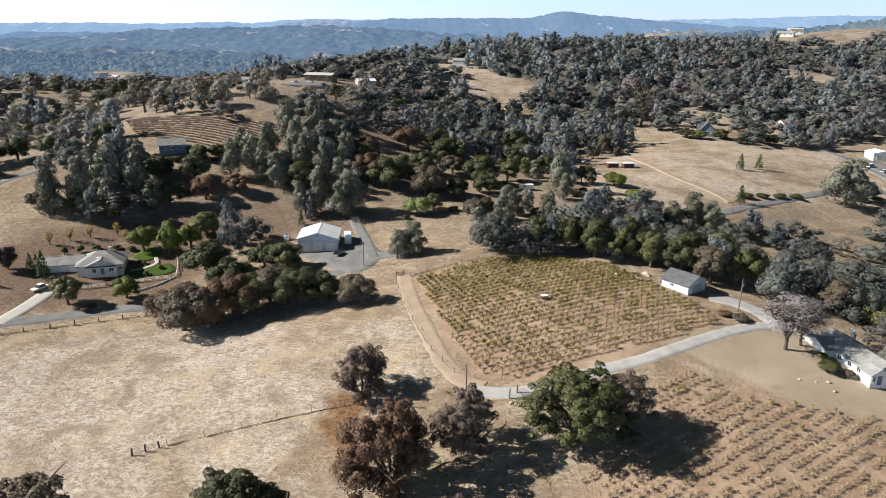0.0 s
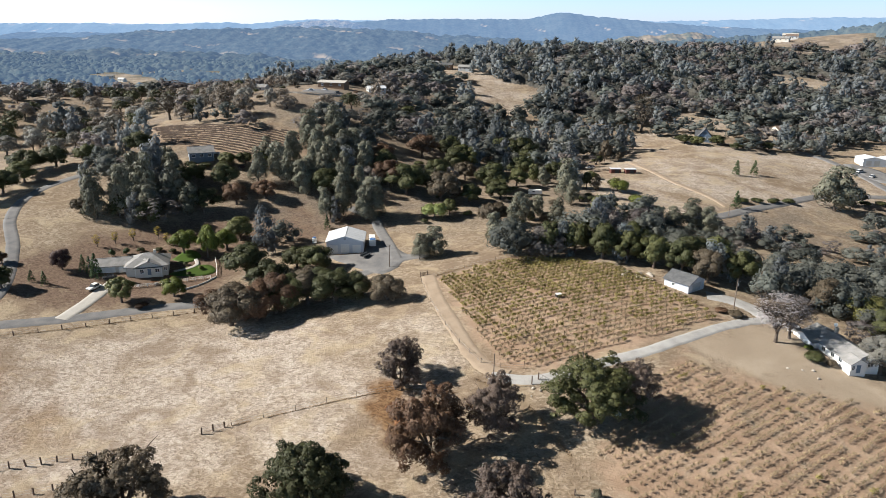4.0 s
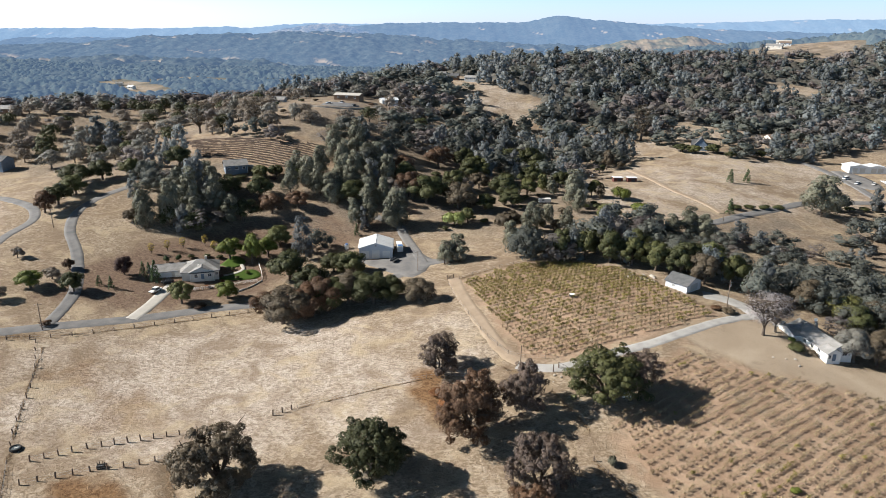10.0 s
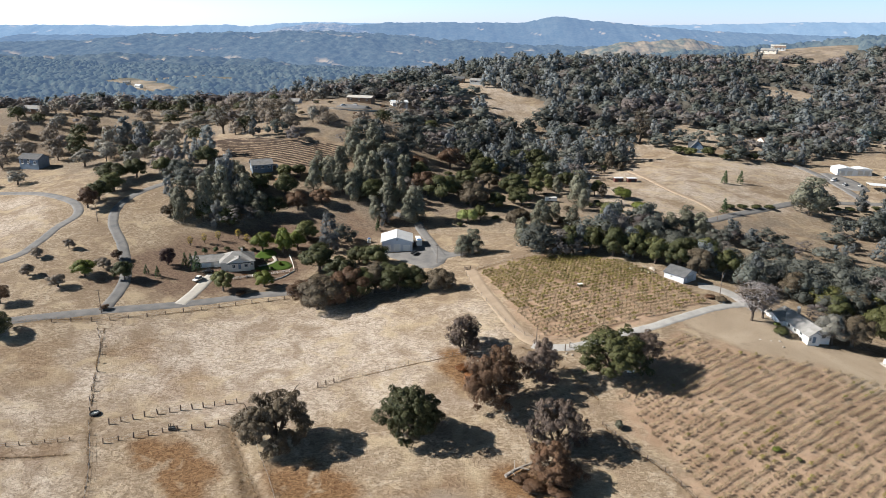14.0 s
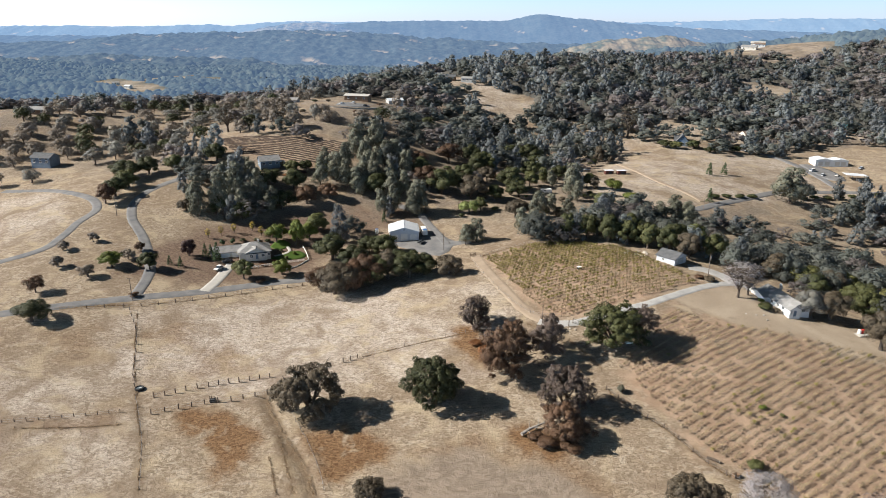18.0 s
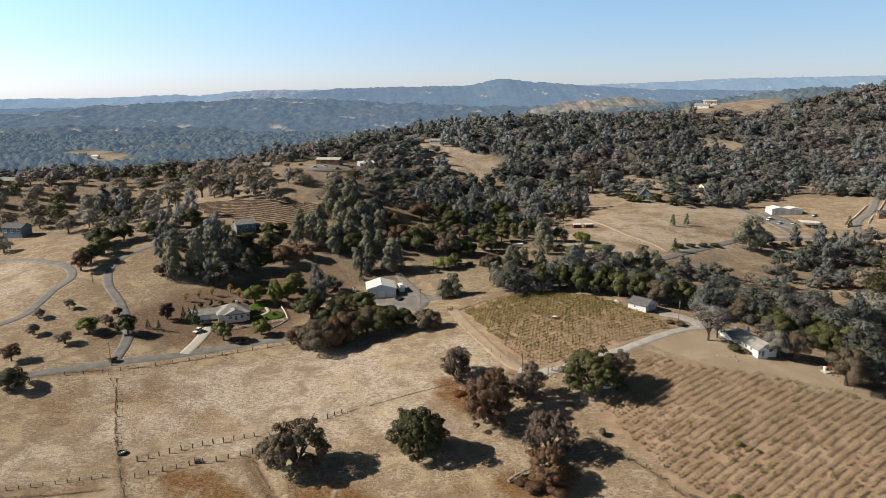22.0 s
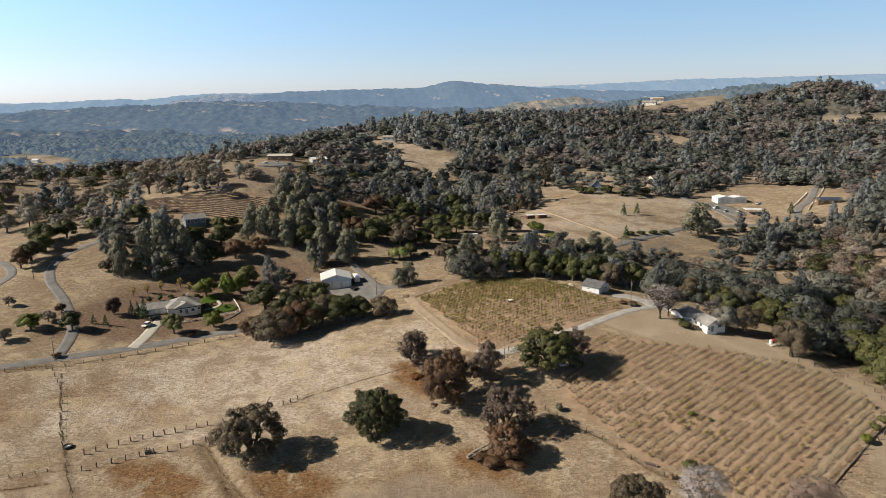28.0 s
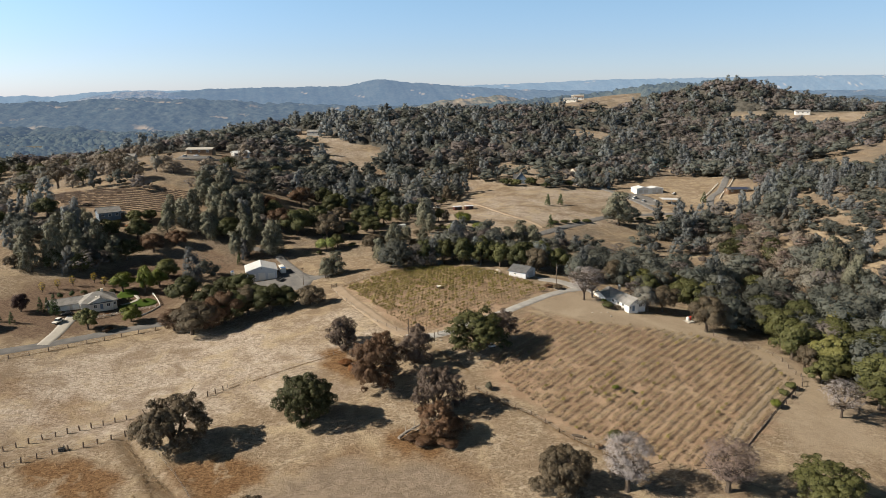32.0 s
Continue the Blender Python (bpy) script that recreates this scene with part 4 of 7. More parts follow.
def trunk_shell(rng, kind, twigs=0):
    """Trunk and limbs in the same unit box."""
    s = Shell()
    if kind in ("pine", "cone"):
        s.tube([(0, 0, -0.02), (0.01, 0, 0.3), (0.0, 0.01, 0.65), (0.01, 0, 0.95)], [0.028, 0.02, 0.012, 0.003])
        for i in range(8):
            a, h = rng.uniform(0, 6.28), rng.uniform(0.2, 0.8)
            w = 0.3 * (1 - h)
            s.tube([(0, 0, h), (math.cos(a) * w * 0.5, math.sin(a) * w * 0.5, h + 0.03), (math.cos(a) * w, math.sin(a) * w, h + 0.08)], [0.008, 0.006, 0.002], 4)
        return s
    few = kind == "oak_far" or kind == "oak_small"
    fork = rng.uniform(0.16, 0.26)
    s.tube([(0, 0, -0.03), (0.005, 0, 0.02), (0.012, 0.006, fork * 0.6), (0.015, 0.01, fork)], [v * (0.62 if kind == "bare" else 1.0) for v in (0.062, 0.046, 0.036, 0.034)], 8)
    for i in range(4 if few else 7):
        a = i * (1.57 if few else 0.9) + rng.uniform(-0.3, 0.3)
        rr, top = rng.uniform(0.16, 0.40), rng.uniform(0.45, 0.86)
        p0 = Vector((0.015, 0.01, fork * rng.uniform(0.85, 1.0)))
        p1 = Vector((math.cos(a) * rr * 0.4, math.sin(a) * rr * 0.4, fork + (top - fork) * 0.42))
        p2 = Vector((math.cos(a + 0.25) * rr * 0.8, math.sin(a + 0.25) * rr * 0.8, fork + (top - fork) * 0.72))
        p3 = Vector((math.cos(a + 0.1) * rr, math.sin(a + 0.1) * rr, top))
        s.tube([p0, p1, p2, p3], [0.024, 0.017, 0.010, 0.004], 5)
        for j in range(1 if few else 3 + twigs):
            b = p1.lerp(p3, rng.uniform(0.1, 0.95))
            d = Vector((rng.normal(0, 0.10), rng.normal(0, 0.10), rng.uniform(-0.02, 0.13)))
            s.tube([b, b + d * 0.55 + Vector((0, 0, 0.01)), b + d], [0.008, 0.005, 0.0018], 4)
            for k in range(twigs // 2):
                e = b + d * rng.uniform(0.3, 1.0)
                g = Vector((rng.normal(0, 0.055), rng.normal(0, 0.055), rng.uniform(-0.02, 0.075)))
                s.tube([e, e + g * 0.6, e + g], [0.0034, 0.0024, 0.0010], 3)
    return s


KINDS = {}
for kind, count, puffs, leaves, leaf, twigs in (("oak_near", 5, 260, 26000, 0.0215, 0), ("oak_open", 5, 260, 23000, 0.0200, 4), ("oak", 6, 90, 10500, 0.030, 0), ("oak_far", 6, 66, 4600, 0.045, 0), ("oak_small", 6, 48, 1500, 0.064, 0), ("pine", 6, 100, 4400, 0.040, 0), ("cone", 2, 60, 1600, 0.055, 0), ("bush", 3, 30, 2000, 0.066, 0), ("airy", 3, 60, 2200, 0.030, 3), ("bare", 3, 150, 3000, 0.055, 14), ("twiggy", 2, 200, 11000, 0.036, 10)):
    for v in range(count):
        rng = np.random.default_rng(100 * len(kind) + v)
        p, q, core = crown_points(rng, {"bare": "airy", "twiggy": "airy", "oak_far": "oak", "oak_near": "limbed", "oak_open": "open", "oak_small": "oak"}.get(kind, kind), puffs, leaves)
        faces = leaf_faces(p, q, leaf, rng, 0.34 if kind in ("oak_near", "oak_open") else 0.28, 0.10 if kind == "bare" else 0.2 if kind == "twiggy" else 1.0)
        if core is not None and kind in ("oak_far", "bush"):
            faces = np.concatenate([faces, core])
        KINDS.setdefault(kind, []).append((trunk_shell(rng, kind, twigs).mesh("trunk", BARK), leaf_mesh("crown", faces, OAK_DARK)))
picker = random.Random(7)


def plant(name, kind, x, y, wide, high, leaves, label, category="tree", group="", bark=None, sink=0.1):
    kind = "oak_far" if kind == "oak" and (y > 185 or x > 130) else kind
    trunk, crown = KINDS[kind][picker.randrange(len(KINDS[kind]))]
    m = Matrix.LocRotScale((x, y, gz(x, y) - sink), Euler((0, 0, picker.uniform(0, 6.28))), (wide, wide, high))
    ob = empty(name, m, label, category, group)
    for nm, data, mt in (("trunk", trunk, bark or BARK), ("crown", crown, leaves)):
        c = part(nm, data, None, ob)
        c.material_slots[0].link = "OBJECT"
        c.material_slots[0].material = mt
    return ob


OAKS = "oaks of the pasture"
for x, y, w, h, lv, lb in (
    (-69.0, 91.5, 20, 16.8, OAK_OLIVE, "spreading olive-brown oak in the dry pasture"), (-32.3, 91.8, 18.5, 17.0, OAK_DARK, "round dark green oak in the dry pasture"),
    (-9.5, 106, 20, 18.5, OAK_BROWN, "large reddish-brown oak in the dry pasture"), (-17.3, 132.5, 13.5, 12.0, OAK_GREYBROWN, "brown thinning oak beside a larger one"),
    (4.2, 114.5, 15, 14.0, OAK_GREYBROWN, "slim brownish oak beside the pasture fence"), (5.0, 86, 15.5, 16.0, OAK_GREYBROWN, "greyish brown oak behind a fallen trunk"), (2.0, 73, 14.5, 11.5, OAK_BROWN, "low dark brown oak near a fallen trunk"),
    (25.6, 44.3, 15, 13.0, OAK_OLIVE, "dull grey-green oak by the vineyard fence"),
    (86, 25, 18, 10, OAK_GREEN, "dense green oak beyond the vineyard"), (-50, 54, 10, 6, OAK_OLIVE, "low brownish oak at the dry pond")):
    plant("oak_tree", "oak_near" if lv in (OAK_DARK, OAK_GREEN, OAK_OLIVE) else "oak_open", x, y, w * 1.04, h * 1.22, lv, lb, group=OAKS, sink=0.235 * h)
plant("oak_tree", "oak_near", 27.0, 115.0, 22.5, 18.5, OAK_GREEN, "big green oak casting a long shadow over the vines", group=OAKS, sink=2.6)
plant("oak_tree", "oak_open", 35.0, 119.5, 13.5, 13.5, OAK_GREYBROWN, "brownish thinning oak grown into the big green one", group=OAKS, sink=1.0)
plant("bare_tree", "twiggy", 41, 39.5, 17, 15.5, TWIGS, "leafless grey tree with a dense mass of pale twigs", group="leafless trees")
for x, y, w, h in ((83.6, 150.5, 18, 14.5), (89, 153.5, 15, 13), (122.5, 57, 16, 12)):
    plant("bare_tree", "bare", x, y, w, h, TWIGS, "leafless grey tree with fine pale twigs", group="leafless trees")
plant("bare_tree", "twiggy", 65, 33, 18, 14, TWIGS_BROWN, "leafless purplish-brown tree with dense twigs by the vineyard", group="leafless trees")
ROW = "oaks along the road"
for x, y, w, h, lv in ((-71, 171, 19, 14, OAK_OLIVE), (-59, 179, 16, 14, OAK_BROWN), (-50, 184, 16, 13.5, OAK_OLIVE), (-41, 183, 18, 12.5, OAK_DARK), (-24.5, 182, 12, 9.5, OAK_OLIVE), (-76, 209, 17, 13, OAK_DARK), (-60, 217, 12, 9, OAK_DARK), (-66, 196, 14, 12, OAK_DARK), (-78, 178, 13, 10, OAK_BROWN), (-64, 175, 15, 13, OAK_BROWN), (-55, 182, 15, 13, OAK_DARK), (-45, 185, 14, 12.5, OAK_DARK), (-35, 184, 13, 10.5, OAK_DARK), (-52, 214, 13, 10, OAK_DARK)):
    plant("oak_tree", "oak", x, y, w * 1.04, h * 1.05, lv, "broad oak in the row between road and field", group=ROW, sink=1.0)
for x, y, w, h in ((31, 213, 10, 14), (40, 212, 11, 13), (49, 209, 12, 14), (57, 206, 11, 12.5), (65, 201, 12, 12.5), (73, 197, 12, 12), (80, 191, 12, 12), (60, 214, 13, 14), (78, 203, 13, 13), (90, 192, 13, 13), (47, 220, 13, 13), (88, 205, 14, 13)):
    plant("oak_tree", "oak", x, y, w, h, picker.choice((OAK_GREEN, OAK_DARK, OAK_DARK, OAK_GREEN, OAK_OLIVE)), "dense leafy oak at the top edge of the vineyard", group="oaks above the vineyard")
for x, y, w, h, lv in ((106, 139, 12.5, 11.0, SAVANNA_GREY), (113.5, 139.6, 12.5, 11.5, OAK_OLIVE), (120, 119.5, 15, 15.5, OAK_OLIVE)):
    plant("oak_tree", "oak", x, y, w, h, lv, "full oak beside the white farmhouse", group="oaks by the farmhouse")
for x, y, w, h, lv in ((-110.7, 186, 9.7, 9.5, OAK_GREEN), (-96, 192, 9, 7.5, BRIGHT), (-104.5, 226, 11, 9.5, BRIGHT), (-95, 224, 8, 13.5, BRIGHT), (-87, 240, 13, 10, OAK_GREEN), (-90, 231, 10, 9, BRIGHT), (-139, 204.5, 7.6, 8, PURPLE), (-150, 188, 9.3, 8, OAK_DARK), (-165.5, 188, 10.5, 7, BRIGHT), (-171, 178, 7.3, 5.4, SAVANNA_BROWN), (-192, 202, 5.9, 4.6, SAVANNA_BROWN), (-183, 211, 5, 4.8, SAVANNA_BROWN), (-187, 186, 6, 5, SAVANNA_BROWN), (-162, 196, 7, 5, SAVANNA_BROWN), (-160, 205, 5, 4.5, OAK_BROWN)):
    plant("garden_tree", "oak", x, y, w, h, lv, "small dry brownish tree on the bare slope" if lv in (SAVANNA_BROWN, OAK_BROWN) else "small leafy tree on the bare slope by the house", group="trees by the house")
for x, y, w, h in ((-125.7, 201, 5, 9.5), (-129, 203.5, 3.6, 7), (-132, 205, 3.5, 6.5), (-144, 194.5, 3, 4.4), (-139, 193, 3, 5.2), (-55, 253.5, 3.6, 6.2), (160, 364, 5.5, 9), (172, 368, 6, 9), (135, 302, 6, 9), (293, 366, 6, 9)):
    plant("conifer", "cone", x, y, w, h, CONIFER, "dark narrow conifer standing alone", group="small conifers")
for x, y in ((-113, 232), (-118, 236), (-126, 232), (-131, 228), (-136, 224)):
    plant("young_tree", "airy", x, y, 4, 5, GOLD, "young tree with thin yellow autumn leaves", group="young yellow trees")
for x, y, w, kind, lv in ((-74, 328, 18, "pine", PINE_GREY), (-64, 337, 18, "pine", PINE_GREY), (-58, 320, 14, "pine", PINE_GREY), (-51, 283, 14, "pine", PINE_GREY), (-38, 268, 16, "pine", PINE_GREY), (-33, 299, 18, "oak", OAK_BROWN), (-24, 292, 19, "oak", OAK_DARK), (-8, 287, 18, "oak", OAK_OLIVE), (4, 341, 18, "oak", OAK_GREEN), (6, 289, 9, "oak", BRIGHT), (18, 307, 18, "oak", OAK_DARK), (40, 396, 22, "oak", OAK_DARK), (40, 330, 9, "pine", OAK_GREEN), (45, 322, 9, "pine", PINE_GREY), (53, 302, 17, "pine", PINE_GREY), (-18, 344, 17, "oak", OAK_BROWN), (-4, 268, 10, "oak", OAK_GREEN), (13, 254, 13, "oak", OAK_OLIVE), (23, 253, 13, "pine", PINE_GREY), (41, 256, 10, "pine", PINE_GREY), (64, 272, 13, "oak", OAK_GREEN), (-68, 289, 13, "pine", PINE_GREY), (-60, 285, 16, "oak", OAK_DARK), (-51, 326, 14, "pine", PINE_GREY), (-38, 324, 14, "oak", OAK_BROWN), (70, 318, 7, "pine", OAK_OLIVE),
                            (-121, 283, 14, "oak", OAK_DARK), (-106, 284, 15, "oak", OAK_DARK), (-97, 270, 13, "oak", OAK_BROWN), (-86, 277, 12, "oak", OAK_BROWN), (-108, 261, 14, "oak", OAK_DARK), (-109, 303, 9, "oak", OAK_GREEN), (-102, 306, 8, "oak", OAK_DARK), (-126, 247, 13, "oak", OAK_DARK), (-136, 250, 13, "oak", OAK_DARK), (-154, 250, 9, "oak", OAK_OLIVE), (-195, 266, 14, "oak", OAK_DARK), (-193, 279, 13, "oak", OAK_GREEN), (-140, 296, 12, "oak", OAK_OLIVE), (-78, 300, 10, "oak", OAK_OLIVE), (-134, 291, 12, "pine", PINE_GREY), (-127, 287, 12, "pine", PINE_GREY), (-141, 284, 13, "pine", PINE_GREY)):
    plant("hillside_pine" if kind == "pine" else "hillside_oak", kind, x, y, w, w * (1.15 if kind == "pine" else 0.78), lv, {PINE_GREY: "pale grey-green pine among oaks on the slope", OAK_BROWN: "brown thinning oak on the shaded slope", OAK_DARK: "dense dark oak on the shaded slope", OAK_OLIVE: "dull olive oak on the dry slope"}.get(lv, "leafy green tree on the dry slope"), group="trees between barn and hill")
for x, y, w, h, lv in ((-10, 316, 14, 11, OAK_DARK), (-1, 338, 16, 12, OAK_DARK), (4, 320, 13, 10, OAK_OLIVE), (28, 396, 18, 14, OAK_DARK), (42, 367, 16, 12, OAK_DARK), (46, 418, 18, 14, OAK_GREEN), (-36, 314, 14, 12, OAK_DARK), (-31, 297, 13, 10, OAK_DARK), (5, 287, 12, 9, OAK_DARK), (20, 293, 14, 10, OAK_DARK), (58, 322, 8, 9, OAK_OLIVE), (66, 321, 7, 9, OAK_DARK), (-12, 300, 13, 11, OAK_DARK), (30, 318, 12, 10, OAK_GREEN), (52, 340, 13, 10, OAK_DARK), (36, 346, 14, 11, OAK_DARK), (-4, 356, 16, 13, OAK_DARK)):
    plant("hillside_oak", "oak", x, y, w, h, lv, {OAK_DARK: "dense dark oak on the shaded slope", OAK_GREEN: "leafy green tree on the dry slope"}.get(lv, "dull olive oak on the dry slope"), group="trees between barn and hill")
shrub_rng = random.Random(12)
for k in range(34):
    x, y = shrub_rng.uniform(-28, 66), shrub_rng.uniform(252, 332)
    w = shrub_rng.uniform(2.5, 6.0)
    if abs(x - 37) > 6 or abs(y - 303) > 6:
        plant("hillside_shrub", "bush", x, y, w, w * shrub_rng.uniform(0.5, 0.8), shrub_rng.choice((OAK_DARK, OAK_OLIVE, OAK_GREEN, OAK_DARK)), "low dusty shrub on the slope above the barn", "shrub", "shrubs above the barn")
GULLY = "trees of the gully"
for x, y, w, h, lv in ((147, 121, 15, 12, OAK_GREEN), (153, 112, 16, 12, YELLOWGREEN), (143, 96, 16, 12, OAK_OLIVE), (137, 88, 10, 9.5, OAK_OLIVE), (142, 80, 14, 10, OAK_GREEN), (150, 70, 18, 15, OAK_GREEN), (158, 84, 18, 14, OAK_DARK), (160, 99, 16, 13, OAK_GREEN), (168, 108, 15, 12, OAK_GREEN), (168, 126, 16, 13, OAK_DARK), (178, 114, 15, 12, YELLOWGREEN), (172, 94, 17, 14, OAK_DARK), (186, 122, 15, 12, OAK_GREEN), (157, 134, 15, 12, OAK_DARK), (188, 103, 16, 13, OAK_DARK), (140, 60, 14, 11, OAK_GREEN),
                          (112, 178, 13, 11, OAK_OLIVE), (121, 171, 12, 10, YELLOWGREEN), (130, 167, 13, 11, OAK_OLIVE), (138, 172, 13, 10, YELLOWGREEN), (119, 160, 12, 10, OAK_DARK), (132, 152, 14, 12, OAK_GREEN), (142, 150, 14, 12, YELLOWGREEN), (131, 146, 14, 12, OAK_GREEN), (138, 134, 15, 12, OAK_GREEN), (146, 110, 17, 15, OAK_GREEN), (139, 96, 17, 16, OAK_GREEN), (144, 86, 15, 14, YELLOWGREEN), (135, 78, 11, 9, OAK_GREEN)):
    plant("gully_tree", "oak", x, y, w, h, lv, {OAK_GREEN: "leafy green tree in the wooded gully", YELLOWGREEN: "bright yellow-green tree in the wooded gully", OAK_DARK: "dense dark oak in the wooded gully"}.get(lv, "dull olive oak in the wooded gully"), group=GULLY)
for x, y, w, h, lv in ((-174, 141, 14, 8, OAK_DARK), (-184, 163, 8, 7, OAK_BROWN), (-200, 294, 19, 12, OAK_DARK), (-190, 300, 15, 11, OAK_DARK), (-196, 256, 11, 11, OAK_BROWN), (-175, 302, 12, 11, OAK_GREEN), (-156, 316, 15, 11, OAK_DARK), (-147, 163.5, 4, 2.2, OAK_BROWN)):
    plant("slope_oak", "oak", x, y, w, h, lv, "rounded oak on the dry grassy slope", group="oaks of the western slope")
GREY = "grey pines on the slope"
for x, y, w, h in ((-146, 246, 13, 21), (-138, 249, 13, 22), (-131, 261, 15, 23), (-120, 263, 13, 20), (-125, 249, 11, 15), (-151, 252, 9, 14), (-137, 264, 13, 22), (-113, 258, 11, 14), (-55, 262, 10.5, 14.5), (-50, 267, 10, 15.5), (-40, 262, 12.5, 16), (-69, 284, 13, 16), (-62.6, 294, 14, 16), (-10, 220, 12, 11.5), (-15.4, 217.5, 9, 9.5), (13.4, 232, 10, 13), (20, 234, 9, 11), (98, 262, 15, 13), (106, 258, 13, 12), (90, 260, 11, 10), (32, 219, 9, 12), (-92, 290, 11, 17), (-84, 296, 12, 18), (-77, 290, 11, 17), (-70, 300, 12, 18), (-62, 304, 12, 19), (-80, 310, 12, 17), (-70, 316, 12, 18), (-54, 296, 11, 16), (-46, 288, 10, 14), (-45, 310, 12, 17), (-90, 305, 11, 15), (28, 262, 9, 11), (34, 268, 8, 10), (52, 288, 9, 12)):
    plant("grey_pine", "pine", x, y, w * 1.08, h * 1.02, PINE_GREY, "ragged grey-green pine with an open crown", group=GREY)
plant("big_pine", "pine", 191.5, 316.5, 29, 25, PINE_GREY, "massive rounded grey-green pine beside the lane")
plant("round_tree", "bush", -93, 301.5, 9.4, 10.5, OAK_GREEN, "dense round green tree below the terraces")
for x, y, w, h in ((205, 196, 13, 10), (214, 204, 12, 9), (222, 196, 13, 10), (231, 207, 12, 10), (219, 218, 13, 10), (236, 222, 14, 11), (228, 234, 13, 10), (247, 240, 14, 11), (241, 254, 13, 11), (258, 262, 14, 11), (252, 277, 13, 10), (268, 284, 14, 11), (240, 195, 12, 9), (254, 221, 13, 10)):
    plant("brown_oak", "airy", x, y, w, h, TWIGS_BROWN, "nearly leafless brown oak on the dry gully slope", group="open oaks of the gully slope", bark=BARK)
for x, y, w, h in ((224, 172, 13, 19), (231, 164, 13, 20), (238, 176, 12, 18), (246, 190, 13, 19)):
    plant("grey_pine", "pine", x, y, w, h, PINE_GREY, "tall pale grey-green pine in the gully", group="grey pines of the gully")
plant("willow_tree", "bush", -10.3, 264, 11.5, 9, WILLOW, "pale yellow-green rounded willow")
for x, y, w, h in ((80.7, 317, 11.4, 8), (85, 292, 10.7, 7)):
    plant("shade_tree", "bush", x, y, w, h, BRIGHT, "low bright green tree in the meadow", group="bright meadow trees")
for x, y, w, h in ((-166, 382, 17.5, 20), (-127.6, 367, 14.5, 19), (139.5, 488, 22, 29)):
    plant("tall_tree", "airy", x, y, w, h, OAK_OLIVE, "tall open-crowned tree on the hillside", group="tall hillside trees")
plant("bush", "bush", 23, 92.5, 2.6, 3.0, PINE_GREY, "small round grey-green bush by the track", "bush")
plant("bush", "bush", -103, 183, 4.5, 2.6, OAK_BROWN, "low brown bush on the road bank", "bush")
plant("bush", "bush", 90, 142, 5, 3, OAK_DARK, "clipped dark bush by the farmhouse", "bush")
plant("hedge", "bush", 26, 227, 15, 4.4, OAK_DARK, "low dark thicket behind the vineyard", "hedge")
plant("hedge", "bush", 17, 226, 12, 4.0, OAK_DARK, "low dark thicket behind the vineyard", "hedge")


# ---- woods ----
CLEAR = [([(60, 198), (86, 186), (101, 172), (99, 150), (70, 150), (64, 176)], 3), ([(-288, 354), (-254, 354), (-250, 312), (-292, 306)], 4), (RIDGE_TOP, 15), ([(158, 476), (196, 476), (196, 440), (158, 442)], 4), ([(-62, 254), (-22, 254), (-18, 222), (-62, 220)], 4), ([(-320, 300), (-190, 296), (-168, 292), (-150, 240), (-140, 200), (-330, 110)], 8), ([(96, 290), (128, 297), (182, 318), (240, 330), (232, 312), (217, 303), (195, 288), (160, 266), (125, 272)], 5), ([(8, 300), (48, 308), (64, 345), (48, 352), (5, 318)], 8), ([(-150, 470), (-64, 486), (-56, 400), (-112, 392), (-130, 420)], 14), ([(-168, 352), (-70, 322), (-66, 296), (-100, 284), (-140, 286), (-152, 312)], 4), (UPPER_VINES, 6), (LOWER_VINES, 6), (TERRACE, 5), (MEADOW, 3), ([(-120, 520), (-60, 515), (-66, 478), (-160, 482)], 8), (HOUSE_LOT, 4), (WHITE_YARD, 3), (YARD, 8), (FAR_PASTURE, 10), ([(15, 570), (42, 566), (36, 528), (14, 530)], 4), ([(-30, 640), (10, 650), (14, 605), (-26, 600)], 4),
         ([(-30, 300), (58, 300), (64, 262), (42, 240), (33, 224), (-20, 222), (-28, 245)], 2), ([(-110, 300), (-60, 280), (-50, 246), (-112, 236), (-120, 270)], 2), ([(-330, 60), (-180, 230), (-150, 262), (-120, 230), (-30, 225), (60, 185), (70, 150), (88, 172), (104, 150), (118, 152), (126, 138), (130, 124), (146, 108), (150, 60), (150, -200), (-400, -200)], 1)]
SPARSE = [[(-420, 250), (-260, 260), (-190, 290), (-170, 350), (-60, 360), (-20, 470), (-60, 540), (-250, 540), (-420, 480)], [(190, 150), (230, 180), (280, 260), (255, 290), (205, 240), (180, 170)]]


def scatter(rng, x0, x1, y0, y1, step, keep):
    """Jittered plan points, thinned by a density function."""
    X, Y = np.meshgrid(np.arange(x0, x1, step), np.arange(y0, y1, step))
    X, Y = X + rng.uniform(-0.5, 0.5, X.shape) * step, Y + rng.uniform(-0.5, 0.5, X.shape) * step
    X, Y = X.ravel(), Y.ravel()
    k = rng.uniform(0, 1, len(X)) < keep(X, Y)
    return X[k], Y[k]


